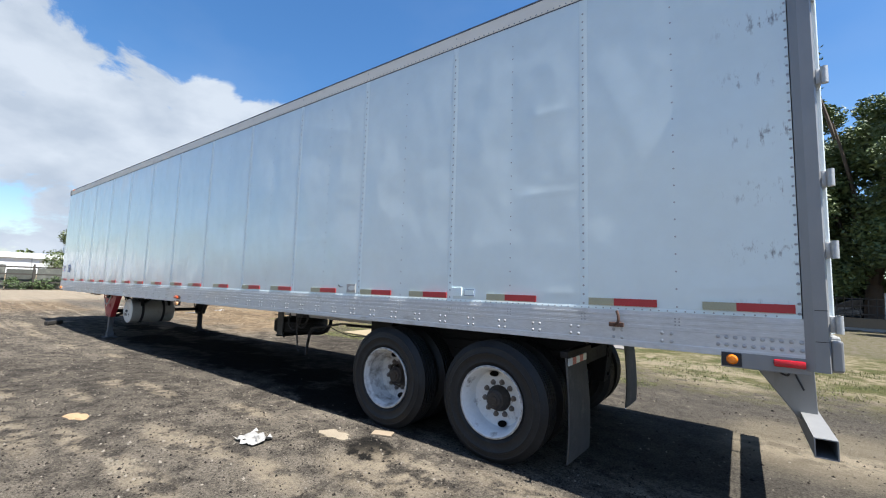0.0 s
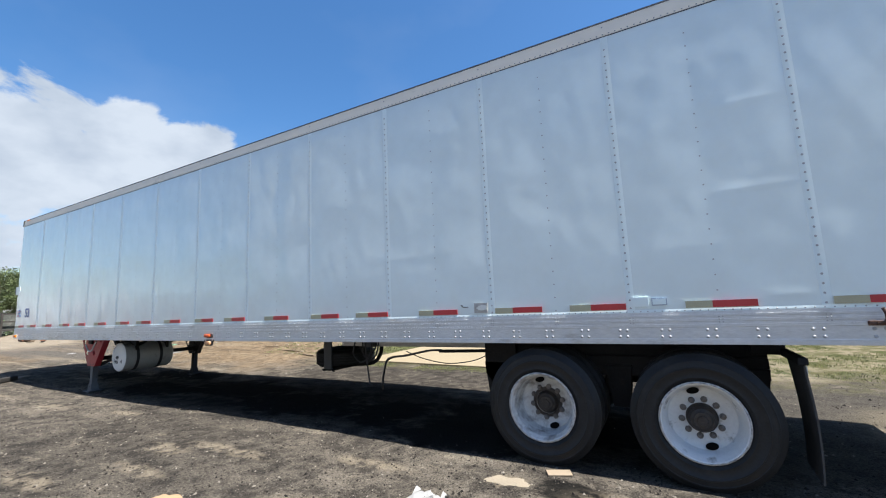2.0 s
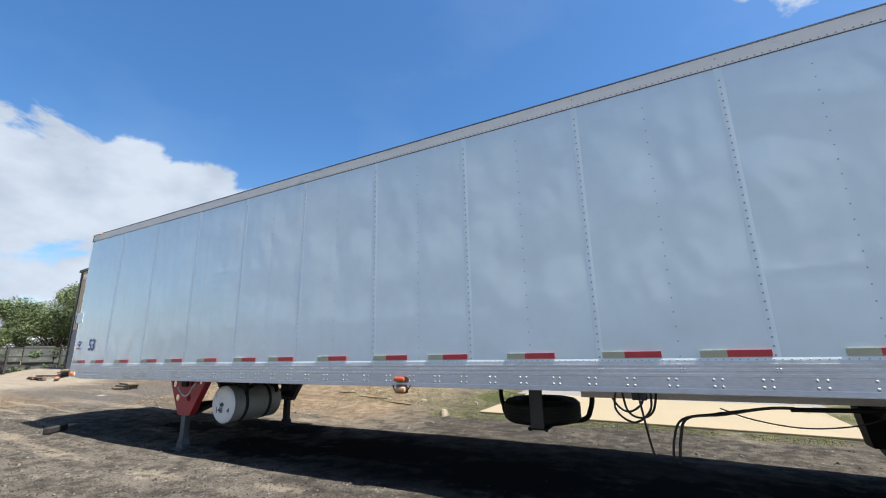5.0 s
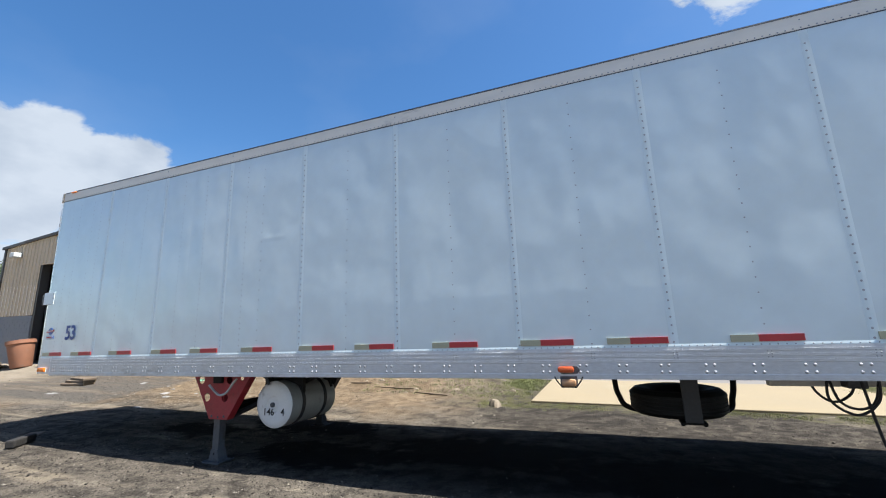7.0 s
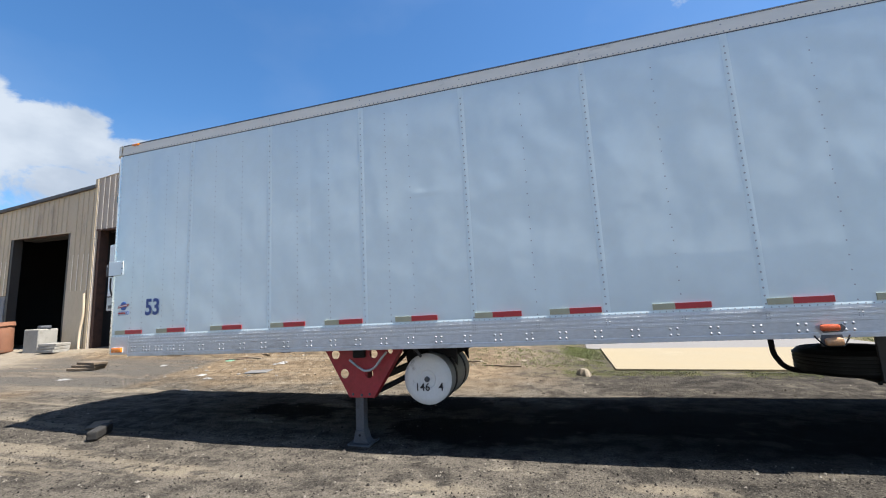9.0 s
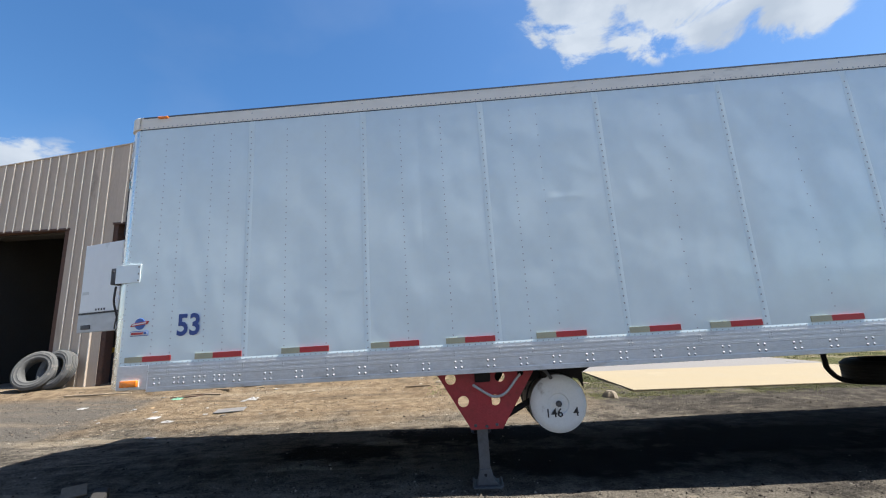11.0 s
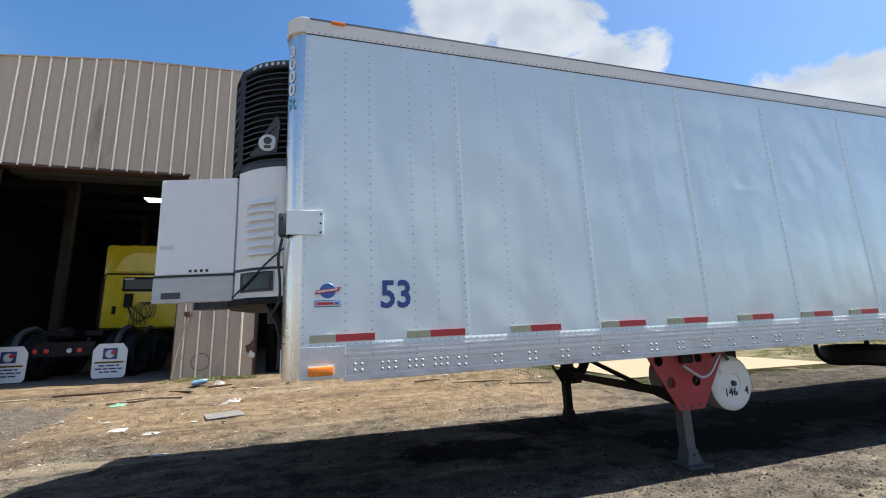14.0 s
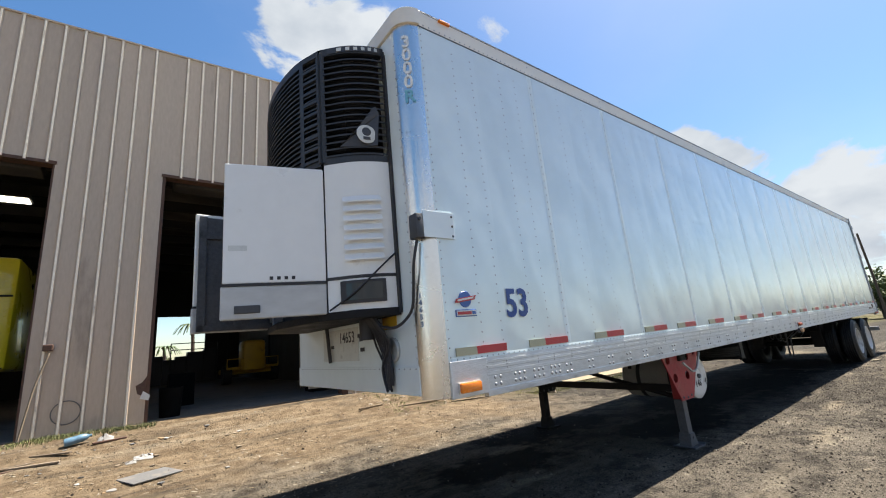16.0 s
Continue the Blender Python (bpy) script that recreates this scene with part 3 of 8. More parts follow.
    # oil stains below the chassis; extra dark spots deepen the shade there
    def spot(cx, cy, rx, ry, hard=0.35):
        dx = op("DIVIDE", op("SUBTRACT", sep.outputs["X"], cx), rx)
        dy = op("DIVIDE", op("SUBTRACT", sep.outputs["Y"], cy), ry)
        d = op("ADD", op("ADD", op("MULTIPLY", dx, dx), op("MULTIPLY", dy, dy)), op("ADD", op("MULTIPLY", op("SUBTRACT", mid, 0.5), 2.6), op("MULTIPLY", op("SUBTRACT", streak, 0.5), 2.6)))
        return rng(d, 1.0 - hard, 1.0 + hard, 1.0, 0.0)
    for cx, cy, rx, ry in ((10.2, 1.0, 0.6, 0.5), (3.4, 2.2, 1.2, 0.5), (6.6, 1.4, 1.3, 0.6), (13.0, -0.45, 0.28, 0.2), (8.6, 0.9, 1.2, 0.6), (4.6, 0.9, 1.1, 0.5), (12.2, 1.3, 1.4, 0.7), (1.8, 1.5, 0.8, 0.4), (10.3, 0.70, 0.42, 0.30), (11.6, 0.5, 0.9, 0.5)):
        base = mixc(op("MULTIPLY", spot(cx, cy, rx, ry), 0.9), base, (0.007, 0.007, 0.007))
    # dark band painted into the ground where the trailer's shade falls
    shade_band = op("MULTIPLY", op("MULTIPLY", rng(op("ADD", sep.outputs["X"], op("MULTIPLY", wob, 0.9)), 1.8, 4.4), rng(op("ADD", sep.outputs["X"], op("MULTIPLY", wob, 0.5)), 13.2, 14.2, 1.0, 0.0)),
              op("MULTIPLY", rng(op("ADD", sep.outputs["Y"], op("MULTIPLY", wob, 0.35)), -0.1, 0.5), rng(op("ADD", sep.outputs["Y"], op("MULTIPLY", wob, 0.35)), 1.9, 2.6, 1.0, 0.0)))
    base = mixc(op("MULTIPLY", shade_band, op("ADD", rng(mid, 0.30, 0.60, 0.25, 0.0), 0.62)), base, (0.008, 0.0078, 0.0075))
    # drifts of pale dust and sand
    sandy = mixc(rng(fine, 0.3, 0.7), (0.151, 0.123, 0.087), (0.268, 0.230, 0.173))
    for cx, cy, rx, ry in ((13.45, -0.5, 0.50, 0.20), (14.4, -0.25, 0.55, 0.16), (9.2, -1.6, 0.42, 0.10), (10.9, -2.0, 0.50, 0.10), (12.0, -1.35, 0.35, 0.10), (8.85, -1.15, 0.35, 0.13),
                           (8.5, -2.15, 0.5, 0.12), (4.6, -0.7, 0.45, 0.12), (1.9, -0.75, 0.7, 0.15), (6.4, -0.45, 0.4, 0.10), (12.45, -0.42, 0.17, 0.12), (11.8, -1.27, 0.22, 0.08), (16.15, 2.25, 0.60, 0.32), (16.6, 2.35, 0.45, 0.2), (15.2, 5.6, 0.9, 0.5), (14.7, 6.9, 1.2, 0.5),
                           (13.3, -0.75, 0.55, 0.24), (12.7, -1.25, 0.5, 0.15), (11.4, -1.45, 0.55, 0.16), (12.1, -1.9, 0.7, 0.13), (10.3, -2.3, 0.8, 0.13), (11.2, -0.55, 0.45, 0.10), (9.5, -0.9, 0.6, 0.10), (13.9, -1.2, 0.6, 0.2)):
        base = mixc(op("MULTIPLY", op("MULTIPLY", spot(cx, cy, rx, ry, 0.7), rng(mid, 0.40, 0.58)), 0.75), base, sandy)
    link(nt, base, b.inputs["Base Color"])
    b.inputs["Roughness"].default_value = 0.95
    b.inputs["Specular IOR Level"].default_value = 0.04
    bu = nt.nodes.new("ShaderNodeBump")
    bu.inputs["Strength"].default_value, bu.inputs["Distance"].default_value = 0.9, 0.035
    h = op("ADD", op("MULTIPLY", noise_tex(38, 6, 0.75), 0.8), op("MULTIPLY", noise_tex(9, 6, 0.6), 0.9))
    link(nt, h, bu.inputs["Height"])
    link(nt, bu.outputs[0], b.inputs["Normal"])
    return m


M_GROUND = ground_material()


def gravel_material(name, darkest, dark, light, lightest):
    m = mat(name, light, 0.9, 0, 0.3, 4.0, 60, 0.0, spec=0.1)
    nt = m.node_tree
    b = nt.nodes["Principled BSDF"]
    geo = nt.nodes.new("ShaderNodeNewGeometry")
    ramp = nt.nodes.new("ShaderNodeValToRGB")
    for pos, col in ((0.45, dark), (0.8, light)):
        ramp.color_ramp.elements.new(pos).color = (*col, 1)
    ramp.color_ramp.elements[0].color = (*darkest, 1)
    ramp.color_ramp.elements[-1].color = (*lightest, 1)
    link(nt, geo.outputs["Random Per Island"], ramp.inputs[0])
    link(nt, ramp.outputs[0], b.inputs["Base Color"])
    return m


M_GRAVEL = gravel_material("loose_gravel", (0.010, 0.009, 0.009), (0.030, 0.026, 0.022), (0.095, 0.082, 0.066), (0.24, 0.215, 0.18))
M_STRAW = gravel_material("dry_straw", (0.035, 0.027, 0.019), (0.11, 0.085, 0.056), (0.20, 0.16, 0.11), (0.34, 0.31, 0.26))


# ---- mesh helpers ----
def part(name, bm, material, parent=None, label="", smooth=False, category="", kind="", group=""):
    me = bpy.data.meshes.new(name)
    bmesh.ops.recalc_face_normals(bm, faces=bm.faces)
    bm.to_mesh(me)
    bm.free()
    if smooth:
        me.polygons.foreach_set("use_smooth", [True] * len(me.polygons))
        me.set_sharp_from_angle(angle=radians(38))
    if material:
        me.materials.append(material)
    ob = new(name, me)
    ob.parent = parent
    return tagged(ob, label, category, group, kind)


def again(src, name, parent, x=0.0, y=0.0, z=0.0, rx=0.0, ry=0.0, rz=0.0, label=""):
    ob = new(name, src.data)
    ob.parent = parent
    ob.matrix_basis = pose(x, y, z, rx, ry, rz)
    return tagged(ob, label)


def thing(name, label, category, group="", m=None, kind=""):
    ob = new(name)
    ob.empty_display_size = 0.2
    if m is not None:
        ob.matrix_basis = m
    return tagged(ob, label, category, group, kind)


def bm_new():
    return bmesh.new()


def box(bm, x0, x1, y0, y1, z0, z1, bev=0.0, m=None):
    vs = [bm.verts.new((x, y, z)) for x in (x0, x1) for y in (y0, y1) for z in (z0, z1)]
    fs = [bm.faces.new([vs[i] for i in q]) for q in ((0, 1, 3, 2), (4, 6, 7, 5), (0, 4, 5, 1), (2, 3, 7, 6), (0, 2, 6, 4), (1, 5, 7, 3))]
    if m is not None:
        for v in vs:
            v.co = m @ v.co
    if bev:
        es = {e for f in fs for e in f.edges}
        bmesh.ops.bevel(bm, geom=list(es), offset=bev, segments=2, affect="EDGES", profile=0.5)
    return bm


def prism(bm, poly, axis, a, b, bev=0.0):
    """A polygon drawn in the two other axes, pushed from a to b along axis."""
    def place(p, t):
        return {"x": (t, p[0], p[1]), "y": (p[0], t, p[1]), "z": (p[0], p[1], t)}[axis]
    lo, hi = [bm.verts.new(place(p, a)) for p in poly], [bm.verts.new(place(p, b)) for p in poly]
    fs = [bm.faces.new(lo), bm.faces.new(hi[::-1])]
    n = len(poly)
    for i in range(n):
        fs.append(bm.faces.new((lo[i], hi[i], hi[(i + 1) % n], lo[(i + 1) % n])))
    if bev:
        bmesh.ops.bevel(bm, geom=list({e for f in fs for e in f.edges}), offset=bev, segments=2, affect="EDGES", profile=0.5)
    return bm


def frame_axes(d):
    d = Vector(d).normalized()
    u = d.orthogonal().normalized()
    return d, u, d.cross(u)


def cyl(bm, p0, p1, r0, r1=None, n=20, caps=True):
    r1 = r0 if r1 is None else r1
    p0, p1 = Vector(p0), Vector(p1)
    d, u, v = frame_axes(p1 - p0)
    rings = []
    for p, r in ((p0, r0), (p1, r1)):
        rings.append([bm.verts.new(p + (u * math.cos(2 * math.pi * i / n) + v * math.sin(2 * math.pi * i / n)) * r) for i in range(n)])
    for i in range(n):
        bm.faces.new((rings[0][i], rings[0][(i + 1) % n], rings[1][(i + 1) % n], rings[1][i]))
    if caps:
        bm.faces.new(rings[0][::-1])
        bm.faces.new(rings[1])
    return bm


def lathe(bm, profile, origin, axis, n=40, closed=False):
    """Turns a profile of (radius, height along axis) round the axis."""
    o = Vector(origin)
    d, u, v = frame_axes(axis)
    rings = []
    for r, h in profile:
        if r < 1e-6:
            rings.append([bm.verts.new(o + d * h)])
        else:
            rings.append([bm.verts.new(o + d * h + (u * math.cos(2 * math.pi * i / n) + v * math.sin(2 * math.pi * i / n)) * r) for i in range(n)])
    pairs = list(zip(rings, rings[1:])) + ([(rings[-1], rings[0])] if closed else [])
    for a, b in pairs:
        for i in range(n):
            j = (i + 1) % n
            if len(a) == 1 and len(b) == 1:
                continue
            if len(a) == 1:
                bm.faces.new((a[0], b[j], b[i]))
            elif len(b) == 1:
                bm.faces.new((a[i], a[j], b[0]))
            else:
                bm.faces.new((a[i], a[j], b[j], b[i]))
    return bm


def smooth_path(pts, steps=8):
    pts = [Vector(p) for p in pts]
    out = []
    for i in range(len(pts) - 1):
        p0, p1, p2, p3 = pts[max(i - 1, 0)], pts[i], pts[i + 1], pts[min(i + 2, len(pts) - 1)]
        for s in range(steps):
            t = s / steps
            out.append(0.5 * ((2 * p1) + (p2 - p0) * t + (2 * p0 - 5 * p1 + 4 * p2 - p3) * t * t + (3 * p1 - p0 - 3 * p2 + p3) * t ** 3))
    return out + [pts[-1]]


def tube(bm, pts, r, n=8, smooth=True, steps=8, r_end=None):
    path = smooth_path(pts, steps) if smooth else [Vector(p) for p in pts]
    rings, last = [], None
    for i, p in enumerate(path):
        d = (path[min(i + 1, len(path) - 1)] - path[max(i - 1, 0)]).normalized()
        u = (last - d * last.dot(d)).normalized() if last is not None else d.orthogonal().normalized()
        last = u
        v = d.cross(u)
        rr = r if r_end is None else r + (r_end - r) * i / (len(path) - 1)
        rings.append([bm.verts.new(p + (u * math.cos(2 * math.pi * k / n) + v * math.sin(2 * math.pi * k / n)) * rr) for k in range(n)])
    for a, b in zip(rings, rings[1:]):
        for k in range(n):
            bm.faces.new((a[k], a[(k + 1) % n], b[(k + 1) % n], b[k]))
    bm.faces.new(rings[0][::-1])
    bm.faces.new(rings[-1])
    return bm


def extrude_profile(bm, prof, x0, x1, cap=True):
    """An open (y, z) profile drawn along x, as a closed bar when its ends meet."""
    a, b = [bm.verts.new((x0, y, z)) for y, z in prof], [bm.verts.new((x1, y, z)) for y, z in prof]
    n = len(prof)
    for i in range(n):
        j = (i + 1) % n
        bm.faces.new((a[i], a[j], b[j], b[i]))
    if cap:
        bm.faces.new(a[::-1])
        bm.faces.new(b)
    return bm


def dots(bm, places, normal, r, h, n=6):
    """Low domed heads of rivets and bolts."""
    d, u, v = frame_axes(normal)
    for p in places:
        p = Vector(p)
        base = [bm.verts.new(p + (u * math.cos(2 * math.pi * i / n) + v * math.sin(2 * math.pi * i / n)) * r) for i in range(n)]
        top = [bm.verts.new(p + d * h * 0.8 + (u * math.cos(2 * math.pi * i / n) + v * math.sin(2 * math.pi * i / n)) * r * 0.6) for i in range(n)]
        for i in range(n):
            bm.faces.new((base[i], base[(i + 1) % n], top[(i + 1) % n], top[i]))
        bm.faces.new(top)
    return bm


def domes(bm, places, normal, r, h, n=10):
    """Round bolt heads."""
    d, u, v = frame_axes(normal)
    for p in places:
        p = Vector(p)
        rings = []
        for f, g in ((1.0, 0.0), (0.92, 0.45), (0.66, 0.82), (0.30, 0.97)):
            rings.append([bm.verts.new(p + d * h * g + (u * math.cos(2 * math.pi * i / n) + v * math.sin(2 * math.pi * i / n)) * r * f) for i in range(n)])
        for a, b in zip(rings, rings[1:]):
            for i in range(n):
                bm.faces.new((a[i], a[(i + 1) % n], b[(i + 1) % n], b[i]))
        bm.faces.new(rings[-1])
    return bm


def text_part(name, body, size, material, parent, m, label="", bold=0.0, depth=0.002, sx=1.0, align="CENTER"):
    cu = bpy.data.curves.new(name, "FONT")
    cu.body, cu.size, cu.extrude, cu.offset, cu.align_x, cu.align_y = body, size, depth, bold, align, "CENTER"
    cu.resolution_u = 3
    tmp = new(name + "_curve", cu)
    dg = bpy.context.evaluated_depsgraph_get()
    me = bpy.data.meshes.new_from_object(tmp.evaluated_get(dg))
    bpy.data.objects.remove(tmp)
    bpy.data.curves.remove(cu)
    me.transform(m @ Matrix.Diagonal((sx, 1, 1, 1)))
    me.materials.clear()
    me.materials.append(material)
    ob = new(name, me)
    ob.parent = parent
    return tagged(ob, label)


ON_SIDE = lambda x, y, z: pose(x, y, z, 90, 0, 0)


# ---- ground ----
FACADE = 6.76


def bank(x, y):
    """Height of the ground: flat yard, soil rising to the workshop floor."""
    t = min(max((y - 4.6) / 2.0, 0), 1)
    s = min(max((6.2 - x) / 2.2, 0), 1)
    u = min(max((x + 30) / 8, 0), 1)
    return 0.33 * t * t * (3 - 2 * t) * s * u


def rough(x, y):
    n = noise.noise(Vector((x * 0.7, y * 0.9, 0.3))) * 0.022 + noise.noise(Vector((x * 2.6, y * 3.1, 2.0))) * 0.012 + noise.noise(Vector((x * 7, y * 7, 5.0))) * 0.005
    near = min(max((y + 0.1) / 0.5, 0), 1) * min(max((2.9 - y) / 0.4, 0), 1) * min(max(x / 0.6, 0), 1)
    t = min(max((10.0 - x) / 7.0, 0), 1)
    v = min(max((4.4 - y) / 1.6, 0), 1)
    fall = 0.105 * t * t * (3 - 2 * t) * v * min(max((x + 14) / 8, 0), 1)
    return n * (1 - 0.75 * near) - 0.006 - fall


def ground_at(x, y):
    return bank(x, y) + rough(x, y)


def ladder(lo, hi, step, reach):
    mid = [lo + step * i for i in range(int(round((hi - lo) / step)) + 1)]
    out, d, a = [], step, hi
    while a < reach:
        d *= 1.35
        a += d
        out.append(a)
    left, d, a = [], step, lo
    while a > -reach:
        d *= 1.35
        a -= d
        left.append(a)
    return left[::-1] + mid + out


def build_ground():
    xs, ys = ladder(-16, 19, 0.1, 2500), ladder(-5.5, 7.0, 0.1, 2500)
    verts = [(x, y, ground_at(x, y) if -30 < x < 40 and -20 < y < 40 else 0.0) for x in xs for y in ys]
    n = len(ys)
    faces = [(i * n + j, (i + 1) * n + j, (i + 1) * n + j + 1, i * n + j + 1) for i in range(len(xs) - 1) for j in range(n - 1)]
    me = bpy.data.meshes.new("ground")
    me.from_pydata(verts, [], faces)
    me.polygons.foreach_set("use_smooth", [True] * len(faces))
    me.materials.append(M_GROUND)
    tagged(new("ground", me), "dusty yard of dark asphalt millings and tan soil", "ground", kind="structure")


build_ground()

# ---- semi trailer ----
SLOPE = 0.928
TRAILER = thing("semi_trailer", "white refrigerated semi trailer with dented riveted sides parked nose down", "semi trailer", m=pose(0, 0, 0, 0, -SLOPE, 0))
LEN, WIDE = 16.05, 2.58
Z_BOT, Z_RAIL, Z_ROOF, Z_TOP = 0.885, 1.108, 3.592, 3.735
SEAMS_FRONT = [0.31, 0.50, 0.83, 1.02, 1.24, 1.63, 2.04, 2.44, 2.83, 3.25, 3.67, 3.97]
SEAMS = SEAMS_FRONT + [15.31 - 0.615 * k for k in range(18, -1, -1)]
LAPS = [0.0, 1.24, 2.44, 3.67] + [15.31 - 0.615 * k for k in range(17, 0, -2)] + [15.94]


CREASES = [(14.20, 2.68, 14.56, 2.70, 0.0022), (14.10, 2.005, 14.66, 2.015, 0.0026), (4.20, 2.47, 4.62, 2.468, 0.0020), (11.0, 1.770, 11.85, 1.758, 0.0008), (14.38, 1.200, 14.64, 1.212, 0.0030), (15.36, 1.270, 15.86, 1.282, 0.0024)]


def dent(x, z):
    """How far a side sheet stands out between its posts and at its folds, metres along -y."""
    bulge = 0.004 * min(1.0, max(0.0, (x - 1.9) / 1.5)) * min(1.0, max(0.0, (Z_ROOF - 0.03 - z) / 0.11)) * min(1.0, (z - Z_RAIL) / 0.5)
    fold = 0.0
    for x0, z0, x1, z1, h in CREASES:
        if x0 < x < x1:
            u = (x - x0) / (x1 - x0)
            d = z - (z0 + (z1 - z0) * u)
            taper = min(1, 4 * u, 4 * (1 - u)) * h
            if 0 <= d < 0.07:
                fold += taper * (1 - d / 0.07)
            elif -0.022 < d < 0:
                fold += taper * (1 + d / 0.022)
    return bulge + fold


def side_sheet(a, b):
    bm = bm_new()
    nx, nz = max(6, int((b - a) / 0.04)), 110
    front = []
    for i in range(nx + 1):
        row = []
        for j in range(nz + 1):
            x, z = a + (b - a) * i / nx, Z_RAIL + (Z_ROOF + 0.01 - Z_RAIL) * j / nz
            row.append(bm.verts.new((x, -dent(x, z) - 0.0006 * (x - a) / (b - a), z)))
        front.append(row)
    for i in range(nx):
        for j in range(nz):
            bm.faces.new((front[i][j], front[i + 1][j], front[i + 1][j + 1], front[i][j + 1]))
    # folded lap edge
    for row in (front[0], front[-1]):
        back = [bm.verts.new((v.co.x, 0.045, v.co.z)) for v in row]
        for j in range(nz):
            bm.faces.new((row[j], row[j + 1], back[j + 1], back[j]))
    return part("side_panel", bm, M_SHEET, TRAILER, smooth=True)


for a, b in zip(LAPS, LAPS[1:]):
    side_sheet(a, b)

def lap_strips():
    for s in LAPS[1:-1]:
        bm = bm_new()
        rows = []
        for j in range(57):
            z = Z_RAIL + 0.004 + (Z_ROOF - Z_RAIL - 0.008) * j / 56
            y = -dent(s, z) - 0.0011
            rows.append([bm.verts.new((s + u, yy, z)) for u, yy in ((-0.026, y + 0.0005), (-0.018, y), (0.010, y), (0.034, y + 0.0009))])
        for p, q in zip(rows, rows[1:]):
            for i in range(3):
                bm.faces.new((p[i], p[i + 1], q[i + 1], q[i]))
        part("lap_strip", bm, M_LAP, TRAILER)


lap_strips()
part("liner", box(bm_new(), -0.02, 15.98, 0.05, WIDE - 0.02, 0.98, Z_TOP - 0.06), M_DARKGREY, TRAILER, "insulated body core")
part("far_side_wall", box(bm_new(), 0, LEN - 0.1, WIDE - 0.018, WIDE, Z_RAIL, Z_ROOF, 0.003), M_WHITE, TRAILER)
part("roof", box(bm_new(), -0.02, LEN - 0.03, 0.05, WIDE - 0.05, Z_TOP - 0.055, Z_TOP - 0.012, 0.01), M_WHITE, TRAILER)


def seam_rivets():
    bm = bm_new()
    random.seed(4)
    for s in SEAMS:
        step = 0.066 if s in LAPS or s < 4.1 else 0.118
        n = int((Z_ROOF - Z_RAIL - 0.05) / step)
        strong = s in LAPS and s > 4.5
        pts = []
        for i in range(n):
            z = Z_RAIL + 0.04 + i * step
            pts.append((s, -dent(s, z) - (0.0012 if s in LAPS else 0.0006), z))
        dots(bm, pts, (0, -1, 0), 0.0085 if strong else 0.0070, 0.0004, 6)
    dots(bm, [(0.07 + 0.052 * i, -0.0052, Z_RAIL + 0.011) for i in range(304)], (0, -1, 0), 0.0055, 0.0035, 6)
    part("rivets", bm, M_RIVET, TRAILER, kind="stuff")
    bm = bm_new()
    dots(bm, [(0.05 + 0.052 * i, -0.0048, Z_ROOF + 0.014) for i in range(306)], (0, -1, 0), 0.0075, 0.0022, 6)
    dots(bm, [(x, -0.0052, Z_ROOF + 0.085) for x in LAPS[1:]], (0, -1, 0), 0.0075, 0.003, 6)
    dots(bm, [(15.93, -0.003, Z_RAIL + 0.03 + 0.058 * i) for i in range(43)], (0, -1, 0), 0.009, 0.006, 8)
    dots(bm, [(0.018, -0.0015, Z_RAIL + 0.03 + 0.058 * i) for i in range(43)], (0, -1, 0), 0.0055, 0.004, 6)
    part("rail_rivets", bm, M_RIVET, TRAILER, kind="stuff")


seam_rivets()


